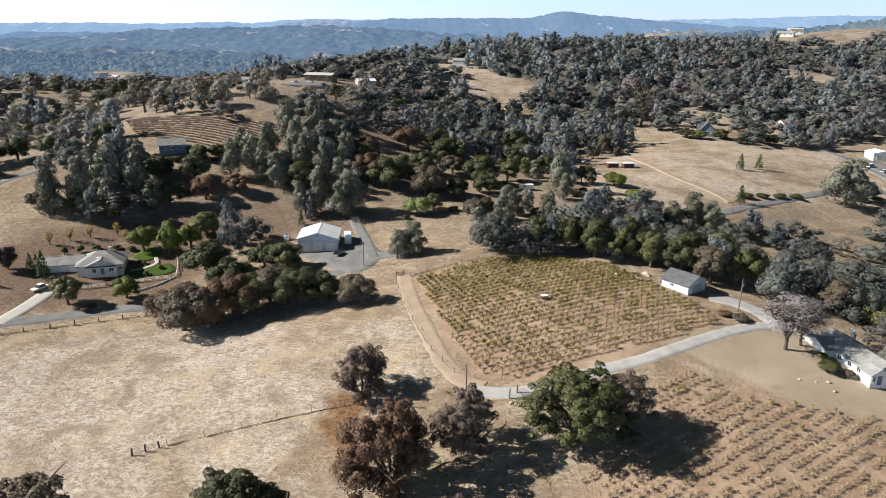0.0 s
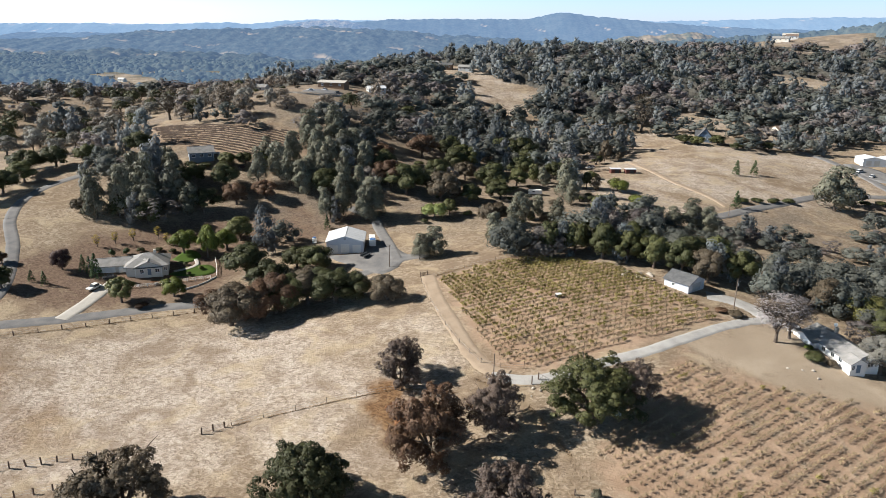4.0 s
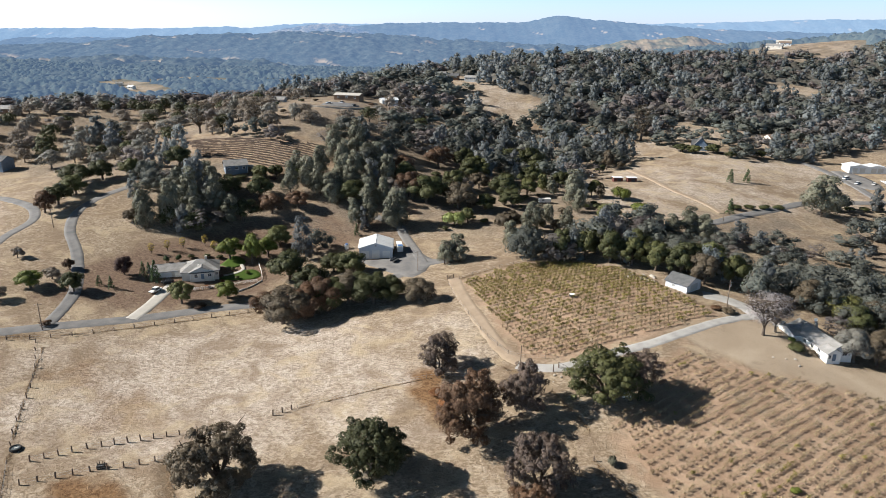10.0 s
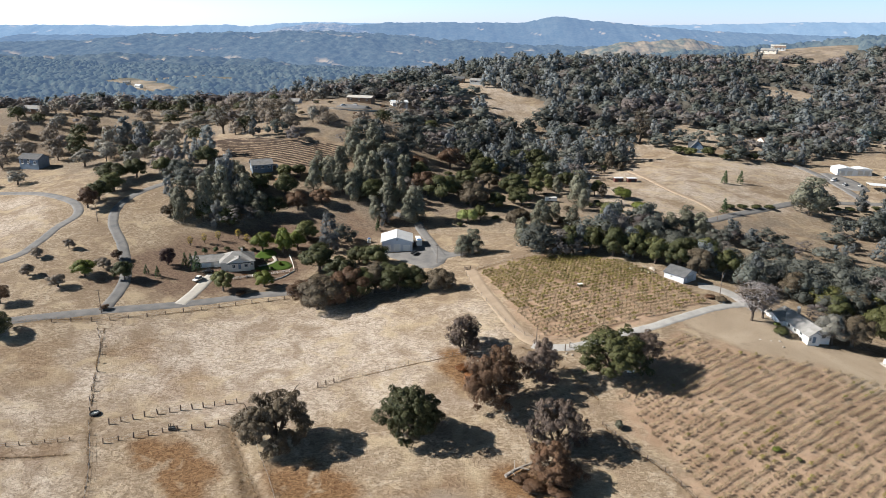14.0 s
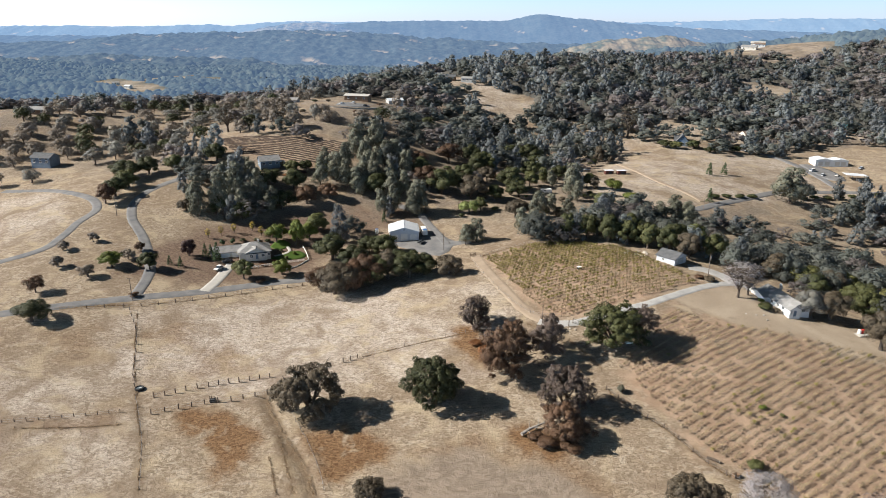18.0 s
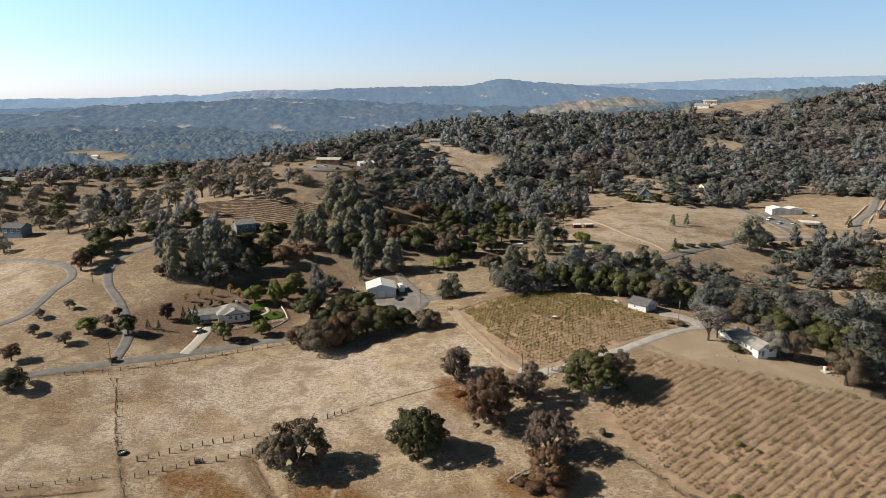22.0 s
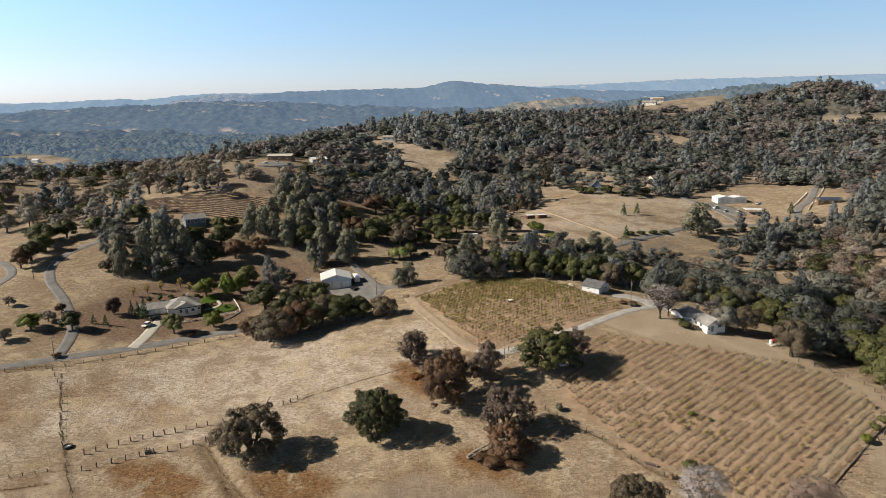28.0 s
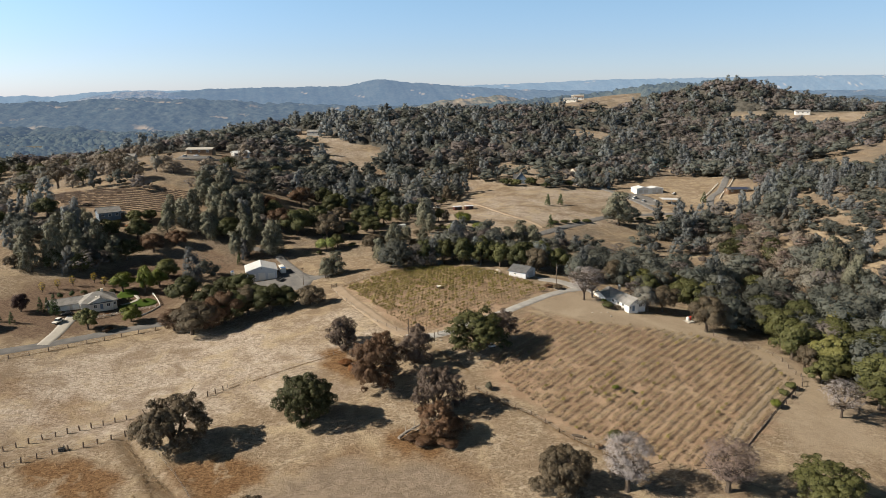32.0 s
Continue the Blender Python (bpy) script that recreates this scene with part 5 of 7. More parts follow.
def density(X, Y):
    deep = np.clip((Y - 380) / 60, 0, 1) * np.clip((X + 110) / 60, 0, 1)  # the closed wood of the ridge
    d = np.clip(0.74 + 0.09 * deep + 0.55 * wobble(X, Y, 0.5) + 0.35 * wobble(X + 70, Y, 1.6), 0.12 + 0.25 * deep, 1)
    d = d * (1 - 0.8 * inside(X, Y, [(-85, 262), (-85, 340), (-20, 352), (60, 352), (80, 320), (76, 258), (20, 246)], 8))
    for poly in SPARSE:
        d = d * (1 - 0.95 * inside(X, Y, poly, 20))
    for poly, soft in CLEAR:
        d = d * (1 - (0.55 if poly is RIDGE_TOP else 1.0) * inside(X, Y, poly, soft))
    for k, poly in enumerate(GLADES):
        d = d * (1 - (0.85 if k == 0 else 0.75 if k == 7 else 0.8) * inside(X, Y, poly, 8))
    # in view of the path only: a wedge ahead of it
    ahead = (Y + 120) > np.abs(X + 20) * 0.55 - 60
    return d * ahead


def wood(name, X, Y, kinds, leaves, leaf, mat, label, wide, high, seed):
    """One object of many trees, from a few low crowns."""
    rng = np.random.default_rng(seed)
    temps = []
    for v in range(6):
        p, q, core = crown_points(rng, kinds[v % len(kinds)], min(60, max(6, leaves // 8)), leaves)
        faces = leaf_faces(p, q, leaf, rng, 0.22)
        temps.append(faces if leaves < 30 or core is None else np.concatenate([faces, core]))
    out, tint = [], []
    Z = land(X, Y)
    for x, y, z in zip(X, Y, Z):
        t = temps[rng.integers(6)]
        k = 0.55 + 0.95 * rng.uniform() ** 1.4
        a, w, h = rng.uniform(0, 6.28), wide * 1.18 * k * rng.uniform(0.9, 1.15), high * (0.35 + 0.65 * k) * rng.uniform(0.85, 1.2)
        if x > 80 and 205 < y < 280:
            w, h = w * 0.78, h * 0.52  # trees below the meadow shrunk to keep the slope behind in view
        c, s = math.cos(a) * w, math.sin(a) * w
        o = np.empty_like(t)
        o[..., 0], o[..., 1], o[..., 2] = x + t[..., 0] * c - t[..., 1] * s, y + t[..., 0] * s + t[..., 1] * c, z - 0.08 * h + t[..., 2] * h
        o[:, 3:, 0], o[:, 3:, 1], o[:, 3:, 2] = (t[:, 3:, 0] * c - t[:, 3:, 1] * s) / w, (t[:, 3:, 0] * s + t[:, 3:, 1] * c) / w, t[:, 3:, 2]
        out.append(o)
        tint.append(np.full(len(t), min(1.0, max(0.0, 0.5 + 0.42 * float(wobble(x * 0.35, y * 0.35)) + rng.normal(0, 0.24)))))
    return tagged(new(name, leaf_mesh(name, np.concatenate(out), mat, np.concatenate(tint))), label, "woodland", kind="stuff")


rng = np.random.default_rng(3)
for y0, y1, leaves, leaf, seed in ((40, 255, 1100, 0.050, 11), (255, 350, 460, 0.070, 31), (350, 470, 220, 0.088, 51)):
    X, Y = scatter(rng, -330, 430, y0, y1, 9.0 if y0 < 300 else 10.4, density)
    big = 1.0 if y0 < 300 else 1.12
    mixer = rng.uniform(0, 1, len(X)) + 0.35 * wobble(X, Y, 0.6)
    west = inside(X, Y, SPARSE[0], 60)
    mixer = np.where(rng.uniform(0, 1, len(X)) < 0.75 * west, 0.5, mixer)
    east = np.clip((X - 50) / 40, 0, 1) * np.clip((265 - Y) / 40, 0, 1)
    mixer = np.where(rng.uniform(0, 1, len(X)) < 0.85 * east, rng.uniform(0.0, 0.52, len(X)), mixer)
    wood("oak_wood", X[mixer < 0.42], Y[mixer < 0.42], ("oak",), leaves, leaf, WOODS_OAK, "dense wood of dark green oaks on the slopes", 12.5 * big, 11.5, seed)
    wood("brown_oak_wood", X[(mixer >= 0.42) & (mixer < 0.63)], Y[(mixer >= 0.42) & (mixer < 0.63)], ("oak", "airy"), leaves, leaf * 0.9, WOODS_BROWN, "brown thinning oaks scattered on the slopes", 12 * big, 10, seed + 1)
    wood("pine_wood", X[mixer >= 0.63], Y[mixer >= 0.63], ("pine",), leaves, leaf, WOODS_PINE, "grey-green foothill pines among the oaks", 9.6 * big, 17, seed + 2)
X, Y = scatter(rng, -620, 950, 470, 900, 12.0, density)
mixer = rng.uniform(0, 1, len(X)) * 0.7 + 0.15 + 0.32 * wobble(X, Y, 0.28)
brown = rng.uniform(0, 1, len(X)) < np.clip(0.14 + 0.16 * (X > 130) + 0.55 * wobble(X * 0.3 + 90, Y * 0.3) + 0.35 * np.clip((X - 380) / 200, 0, 1) + 0.6 * np.clip((-60 - X) / 120, 0, 1), 0, 0.85)
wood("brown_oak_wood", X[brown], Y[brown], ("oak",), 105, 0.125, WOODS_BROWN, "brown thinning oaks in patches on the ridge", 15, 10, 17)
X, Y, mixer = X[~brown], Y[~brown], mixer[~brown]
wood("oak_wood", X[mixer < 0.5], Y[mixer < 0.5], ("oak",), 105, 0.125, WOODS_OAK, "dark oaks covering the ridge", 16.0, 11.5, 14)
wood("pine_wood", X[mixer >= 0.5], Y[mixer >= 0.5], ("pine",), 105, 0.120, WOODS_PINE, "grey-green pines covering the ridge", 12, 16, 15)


def canopy(name, x0, x1, y0, y1, step, mat, label, low=False):
    """The closed roof of a far wood: rounded tree tops standing over the ground, gone where the land is open."""
    x, y = np.meshgrid(np.arange(x0, x1, step), np.arange(y0, y1, step * 1.25))
    x = x + 0.3 * step * np.sin(y * 3.1)
    cover = np.clip((np.clip(0.78 + 0.55 * wobble(x, y, 0.21) + 0.40 * wobble(x + 70, y, 0.8), 0.12, 1) - 0.40) / 0.12, 0, 1)
    for poly, soft in CLEAR:
        cover = cover * (1 - inside(x, y, poly, soft))
    for poly in GLADES:
        cover = cover * (1 - inside(x, y, poly, 30))
    if low:
        cover = np.clip((density(x, y) - 0.34) / 0.14, 0, 1)
    cover = cover * np.clip((y - y0) / 60, 0, 1)
    top = 3.6 * domes(x, y, 7.0) + 2.0 * domes(x + 5, y + 9, 4.5) - 0.8 if low else 8.0 * domes(x, y, 11.0) + 4.0 * domes(x + 5, y + 9, 6.5) + 3.0 * wobble(x, y, 0.35) - 1.0
    z = land(x, y) - 4.0 + (top + 5.0) * cover - 5 * (1 - cover)
    n_, w_ = x.shape
    idx = np.arange(n_ * w_).reshape(n_, w_)
    fq = np.stack([idx[:-1, :-1], idx[:-1, 1:], idx[1:, 1:], idx[1:, :-1]], -1).reshape(-1, 4)
    seen = (np.abs(x) < 0.72 * y + 120) & (cover > 0.02)
    fq = fq[seen.ravel()[fq].any(axis=1)]
    me = bpy.data.meshes.new(name)
    me.vertices.add(n_ * w_)
    me.vertices.foreach_set("co", np.stack([x, y, z], -1).astype(np.float32).ravel())
    me.loops.add(fq.size)
    me.loops.foreach_set("vertex_index", fq.astype(np.int32).ravel())
    me.polygons.add(len(fq))
    me.polygons.foreach_set("loop_start", np.arange(0, fq.size, 4, dtype=np.int32))
    me.polygons.foreach_set("use_smooth", np.ones(len(fq), bool))
    me.update(calc_edges=True)
    me.materials.append(mat)
    return tagged(new(name, me), label, "woodland", kind="stuff")


# low tree mass added so shaded gaps between crowns don't read dark
canopy("crown_gap_fill", -240, 950, 490, 920, 2.9, WOODS_LOW, "low grey-green mass added to fill gaps in the ridge wood", True)
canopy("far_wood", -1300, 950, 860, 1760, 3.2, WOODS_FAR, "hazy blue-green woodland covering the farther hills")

# brown oaks standing apart on the dry slopes
srng = np.random.default_rng(8)
for poly, keep in ((SPARSE[0], 0.62), (SPARSE[1], 0.9), ([(200, 170), (260, 200), (300, 280), (270, 300), (215, 245)], 0.4)):
    xs_, ys_ = [q[0] for q in poly], [q[1] for q in poly]
    X, Y = scatter(srng, max(min(xs_), -330), max(xs_), min(ys_), max(ys_), 15.5, lambda a, b: keep * inside(a, b, poly, 6) * np.clip(1 - sum(inside(a, b, q, w) for q, w in CLEAR[:-1]), 0, 1))
    for x, y in zip(X, Y):
        tone = srng.integers(6)
        plant("savanna_oak", "oak_small", x, y, srng.uniform(8.5, 14.5), srng.uniform(7.5, 11.5), (SAVANNA_BROWN, SAVANNA_BROWN, SAVANNA_GREY, SAVANNA_BROWN, OAK_DARK, SAVANNA_GREY)[tone], ("brown thinning oak on the dry slope", "brown thinning oak on the dry slope", "dusty grey-green oak on the dry slope", "brown thinning oak on the dry slope", "dark green oak on the dry slope", "dusty grey-green oak on the dry slope")[tone], group="scattered oaks of the slopes")


# ---- vineyards ----
def rows_in(poly, along, spacing, step, margin=1.0, shift=False):
    """Plan points of vines, row by row, inside a polygon."""
    u = Vector(along).normalized()
    v = Vector((-u.y, u.x))
    a = [Vector(p).dot(u) for p in poly]
    b = [Vector(p).dot(v) for p in poly]
    for k in range(int((max(b) - min(b)) / spacing) + 1):
        t = min(b) + spacing * (k + 0.5)
        n_ = int((max(a) - min(a)) / step) + 1
        pts = [u * (min(a) + step * (i + (math.sin(k * 91.7) * 437.58 % 1 if shift else 0.0))) + v * (t + 0.12 * math.sin(0.9 * i + k)) for i in range(n_)]
        keep = inside(np.array([p.x for p in pts]), np.array([p.y for p in pts]), poly, 2 * margin)
        pts = [p for p, w in zip(pts, keep) if w >= 0.99]
        if len(pts) > 3:
            yield pts


STAKE = Shell().box(0.06, 0, 0.6, 0.05, 0.05, 1.5).mesh("stake", WOOD)
vrng = np.random.default_rng(20)
STEMS, GREEN_LEAVES, DRY_LEAVES = [], [], []
for v in range(6):
    st = Shell().tube([(0, 0, -0.1), (0.05, 0.04, 0.4), (0, 0, 0.75)], [0.075, 0.06, 0.05], 5)
    for sg in (-1, -0.45, 0.1, 0.55, 1):
        e = vrng.normal(0, 0.12, 3)
        st.tube([(0, 0, 0.55), (sg * 0.34 + e[0], sg * 0.05 + 1.2 * e[1], 0.90), (sg * 0.58 + e[0], sg * 0.08 + 1.6 * e[1], 1.18 + e[2])], [0.040, 0.030, 0.016], 3)
    STEMS.append(st.mesh("vine", VINE_WOOD))
    for k, store, mt in ((90, GREEN_LEAVES, VINE_LEAF), (44, DRY_LEAVES, VINE_DRY)):
        q = vrng.normal(0, 1, (k, 3)) * np.array([0.48, 0.30, 0.22]) + np.array([0, 0, 0.82])
        store.append(leaf_mesh("foliage", leaf_faces(q, q - np.array([0, 0, 0.5]) + vrng.normal(0, 0.25, (k, 3)), 0.30 if k > 50 else 0.27, vrng), mt))


def vine_row(pts, green, rng, label, group, size=1.0, gap=0.06, staked=True):
    """One row of vines, each with its stake and leaves, greener where green(x, y) is high."""
    x0, y0 = pts[0]
    z0 = gz(x0, y0)
    ob = empty("vine_row", pose(x0, y0, z0), label, "vineyard row", group)
    turn = math.degrees(math.atan2(pts[-1].y - y0, pts[-1].x - x0))
    for p in pts:
        if rng.uniform() < gap:
            continue
        m = pose(p.x - x0 + rng.normal(0, 0.08), p.y - y0 + rng.normal(0, 0.08), gz(p.x, p.y) - z0, rng.normal(0, 3), rng.normal(0, 3), turn + rng.normal(0, 9) + 180 * rng.integers(2))
        vine = part("vine", STEMS[rng.integers(6)], None, ob, at=m @ Matrix.Scale(size * rng.uniform(0.85, 1.15), 4))
        if staked and rng.uniform() < 0.4:
            part("stake", STAKE, None, vine)
        if rng.uniform() < green(p.x, p.y):
            part("foliage", GREEN_LEAVES[rng.integers(6)], None, vine)
        else:
            part("dry_foliage", DRY_LEAVES[rng.integers(6)], None, vine)
    return ob


rng = np.random.default_rng(21)
for pts in rows_in(UPPER_VINES, (57, 24), 2.25, 1.8):
    vine_row(pts, lambda x, y: 0.25 + 0.75 * min(1, max(0, (y - 148 - 0.25 * (x - 10)) / 30)), rng, "row of staked vines with yellowing green leaves", "rows of the upper vineyard", 1.0)
for pts in rows_in(LOWER_VINES, (58.6, 38.3), 2.62, 1.7, shift=True):
    vine_row(pts, lambda x, y: 0.03 + 0.25 * (abs(x - 62) + abs(y - 84) < 14), rng, "row of low vines with sparse withered brown leaves", "rows of the lower vineyard", 0.90, 0.09, False)
for pts in rows_in(TERRACE, (86, -26), 2.5, 1.6):
    s, ob = Shell(), None
    x0, y0 = pts[0]
    ob = empty("vine_row", pose(x0, y0, gz(x0, y0)), "contour row of bare vines on a dark earth bank", "vineyard row", "rows of the terraced vineyard")
    z0 = gz(x0, y0)
    s.tube([(p.x - x0, p.y - y0, gz(p.x, p.y) - z0 + 0.1 + 0.12 * rng.normal()) for p in pts], [0.52 + 0.07 * rng.normal() for p in pts], 5)
    part("bank", s, EARTH, ob)
    q = np.array([[p.x - x0, p.y - y0, gz(p.x, p.y) - z0 + 0.8] for p in pts for _ in range(4)])
    part("dry_foliage", leaf_mesh("dry_foliage", leaf_faces(q + rng.normal(0, 0.35, q.shape), rng.normal(0, 1, q.shape), 0.42, rng), OAK_BROWN), None, ob)

# ---- dry weeds along the fence lines ----
spots = []
for pts, half in WEED_LINES:
    for p in smooth_line([Vector(q) for q in pts], 0.06):
        if wobble(p.x * 6, p.y * 6) > -0.35:
            spots.append((p.x + rng.normal(0, half * 0.45), p.y + rng.normal(0, half * 0.45), half))
sx, sy, sh = (np.array(v) for v in zip(*spots))
cen = np.stack([sx, sy, land(sx, sy) + 0.10 + 0.18 * rng.uniform(0, 1, len(sx)) * sh], -1)
tagged(new("dry_weeds", leaf_mesh("dry_weeds", leaf_faces(cen, rng.normal(0, 0.8, cen.shape) + np.array([0, 0, 0.7]), 0.27, rng), WEEDS)), "brown dry weeds along banks and fence lines", "weeds", kind="stuff")


# ---- fences, poles, gate ----
STICK = Shell().box(0, 0, 0.6, 0.10, 0.10, 1.7).mesh("post", POLE)
POST = Shell().box(0, 0, 0.6, 0.24, 0.24, 1.7, 0, 0.03).mesh("post", WOOD)


def fence(pts, spacing, label, wires=2, high=1.0, post=POST, mat=STEEL, rail=0.022, sway=0.05):
    """Posts at even steps with wires or rails strung between."""
    line, run, last = smooth_line(pts, 0.5), 0.0, None
    spots = []
    for p in line:
        if last is not None:
            run += (p - last).length
        if last is None or run >= spacing:
            spots.append(p.copy())
            run = 0.0
        last = p
    x0, y0 = spots[0]
    z0 = gz(x0, y0)
    ob = empty("fence", pose(x0, y0, z0), label, "fence")
    for p in spots:
        part("post", post, None, ob, at=Matrix.Translation((p.x - x0, p.y - y0, gz(p.x, p.y) - z0)) @ Euler((picker.gauss(0, sway), picker.gauss(0, sway), picker.uniform(0, 3))).to_matrix().to_4x4() @ Matrix.Scale(high * picker.uniform(0.9, 1.1), 4))
    for k in range(wires):
        h = high * (0.45 + 0.65 * k / max(1, wires - 1))
        part("wire" if rail < 0.03 else "rail", Shell().tube([(p.x - x0, p.y - y0, gz(p.x, p.y) - z0 + h) for p in spots], [rail] * len(spots), 4), mat, ob)
    return ob


fence(V2((-145, 153), (-138, 140), (-133, 128), (-128, 112), (-124, 103)), 5.0, "old wooden posts and wire across the dry field")
fence(V2((-122, 98), (-118, 90), (-114, 81), (-110, 70), (-106, 58)), 4.2, "leaning weathered fence posts with wire and weeds", sway=0.14, post=STICK)
fence(V2((-117, 99), (-106, 104), (-96, 107), (-84, 110)), 3.0, "row of dark wooden posts across the pasture", high=1.15)
fence(V2((-115, 91), (-101, 96), (-92, 98), (-80, 102)), 3.4, "row of dark wooden posts across the pasture", high=1.15)
fence(V2((-78, 101), (-74, 90), (-68, 78), (-63, 66), (-60, 56)), 5.0, "wire fence beside the oaks", sway=0.12, post=STICK)
fence(V2((-62, 117), (-56, 120)), 2.4, "cluster of old fence posts", high=1.2)
fence(V2((-56, 120), (-32, 127.5), (-16, 130), (-2, 127)), 7.0, "sagging wire fence through the dry grass", post=STICK)
fence(V2((-160, 152), (-140, 157), (-120, 166), (-100, 175), (-84, 181)), 6.0, "post and wire fence beside the country road")
fence(V2((-160, 84), (-140, 88), (-122, 92)), 3.0, "low rail fence with bank of weeds", high=0.8)
fence(V2((-14, 194), (-11, 178), (-5, 156), (0.5, 143), (5, 137), (15, 135)), 5.5, "thin stake fence along the vineyard edge", post=STICK)
fence(V2((-10, 198), (2, 205), (16, 211), (32, 214)), 6.0, "wire fence along the top of the vineyard", post=STICK)
fence(V2((19, 94), (24, 85), (31, 76), (38, 62), (48, 50)), 5.0, "wooden posts beside the lower vineyard")
fence(V2((82, 48), (100, 60), (124, 75), (132, 84)), 4.0, "dark stake fence below the lower vineyard")
fence(V2((130, 84), (133, 100), (120, 116)), 5.0, "wire fence at the edge of the wooded gully")
WHITE_POST = Shell().box(0, 0, 0.5, 0.16, 0.16, 1.4, 0, 0.02).mesh("post", WHITE)
fence(V2((-112, 196), (-102, 201), (-94, 205), (-87, 208)), 2.4, "white rail fence round the garden", 3, 1.0, WHITE_POST, WHITE, 0.07, 0.0)
fence(V2((-87, 208), (-89, 215), (-92, 223)), 2.4, "white rail fence round the garden", 3, 1.0, WHITE_POST, WHITE, 0.07, 0.0)
fence(V2((291, 365), (300, 377), (317, 392), (344, 418)), 3.0, "pale wall-like fence beside the far road", 3, 1.2, WHITE_POST, WHITE, 0.12, 0.0)
fence(V2((309, 368), (321, 381), (336, 395), (364, 425), (395, 464)), 3.0, "pale wall-like fence beside the far road", 3, 1.2, WHITE_POST, WHITE, 0.12, 0.0)


def utility_pole(x, y, high, label, arm=True, can=False, turn=0.3):
    ob = empty("utility_pole", pose(x, y, gz(x, y), rz=math.degrees(turn)), label, "utility pole", "wooden poles")
    part("pole", Shell().tube([(0, 0, -0.5), (0, 0, high * 0.5), (0, 0, high)], [0.17, 0.14, 0.10], 8), POLE, ob)
    if arm:
        bar = part("crossarm", Shell().box(0, 0, high - 0.5, 2.2, 0.12, 0.14, 0, 0.02), POLE, ob)
        for dx in (-0.95, 0.0, 0.95):
            part("insulator", Shell().tube([(dx, 0, high - 0.43), (dx, 0, high - 0.3), (dx, 0, high - 0.16)], [0.04, 0.07, 0.03], 6), STEEL, bar)
    if can:
        part("transformer", Shell().tube([(0.32, 0, high - 2.2), (0.32, 0, high - 2.15), (0.32, 0, high - 1.35), (0.32, 0, high - 1.3)], [0.18, 0.24, 0.24, 0.14], 10), STEEL, ob)
        part("lamp", Shell().tube([(0, 0, high - 1.0), (0.5, -0.2, high - 0.8), (0.85, -0.3, high - 0.85)], [0.03, 0.03, 0.10], 6), WHITE, ob)
    return ob


utility_pole(5.3, 128.4, 9.0, "tall bare wooden pole beside the gravel bend", arm=False)
utility_pole(80, 170, 9.5, "wooden pole with transformer and lamp by the shed", arm=False, can=True)
utility_pole(-146.8, 160.5, 9.5, "wooden utility pole at the road junction")
utility_pole(-26, 211.5, 8.5, "wooden utility pole beside the barn yard")
utility_pole(-184, 240, 8.5, "wooden utility pole on the grassy slope")
utility_pole(249, 452, 11, "wooden utility pole behind the meadow")
utility_pole(126, 288, 6, "short wooden pole by the far road", arm=False)

gate = empty("metal_gate", pose(16.4, 130.2, gz(16.4, 130.2), rz=-42), "dark open metal farm gate at the driveway bend", "gate")
part("gate_frame", Shell().tube([(0, 0, 0.3), (4.2, 0, 0.3), (4.2, 0, 1.5), (0, 0, 1.9), (0, 0, 0.3)], [0.045] * 5, 5), DARK, gate)
for k in range(9):
    part("bar", Shell().tube([(0.45 * k + 0.25, 0, 0.3), (0.45 * k + 0.25, 0, 1.85 - 0.04 * k)], [0.02, 0.02], 4), DARK, gate)
for k in (0.7, 1.1):
    part("rail", Shell().tube([(0, 0, k), (4.2, 0, k)], [0.022, 0.022], 4), DARK, gate)
for dx in (0, -0.2):
    part("post", Shell().box(dx, dx * 12, 0.95, 0.2, 0.2, 2.3, 0, 0.02), WOOD, gate)
old_gate = empty("wooden_gate", pose(-14.5, 199, gz(-14.5, 199), rz=25), "weathered wooden gate standing ajar at the yard corner", "gate")
for k in range(4):
    part("board", Shell().box(1.3, 0, 0.4 + 0.32 * k, 2.6, 0.05, 0.14), WOOD, old_gate)
for dx in (0, 2.6):
    part("post", Shell().box(dx, 0, 0.8, 0.22, 0.22, 2.2, 0, 0.03), WOOD, old_gate)


# ---- buildings ----
def window(parent, x, y, z, w, h, side, trim=WHITE):
    """A window with frame, glass and sill on a wall that faces side ('s', 'n', 'e', 'w')."""
    o = {"s": (0, -1), "n": (0, 1), "e": (1, 0), "w": (-1, 0)}[side]
    rz = 0.0 if o[0] == 0 else math.pi / 2
    a = Vector((o[1] and 1.0, o[0] and 1.0))
    fr = Shell()
    for dx, dz, sx, sz in ((0, h / 2, w + 0.2, 0.12), (0, -h / 2, w + 0.2, 0.12), (-w / 2, 0, 0.12, h), (w / 2, 0, 0.12, h), (0, 0, 0.06, h)):
        fr.box(x + abs(o[1]) * dx + o[0] * 0.05, y + abs(o[0]) * dx + o[1] * 0.05, z + dz, sx, 0.12, sz, rz)
    win = part("window", fr, trim, parent)
    part("pane", Shell().box(x + o[0] * 0.02, y + o[1] * 0.02, z, w - 0.05, 0.05, h - 0.05, rz), GLASS, win)
    part("sill", Shell().box(x + o[0] * 0.1, y + o[1] * 0.1, z - h / 2 - 0.08, w + 0.3, 0.22, 0.06, rz), trim, win)
    return win


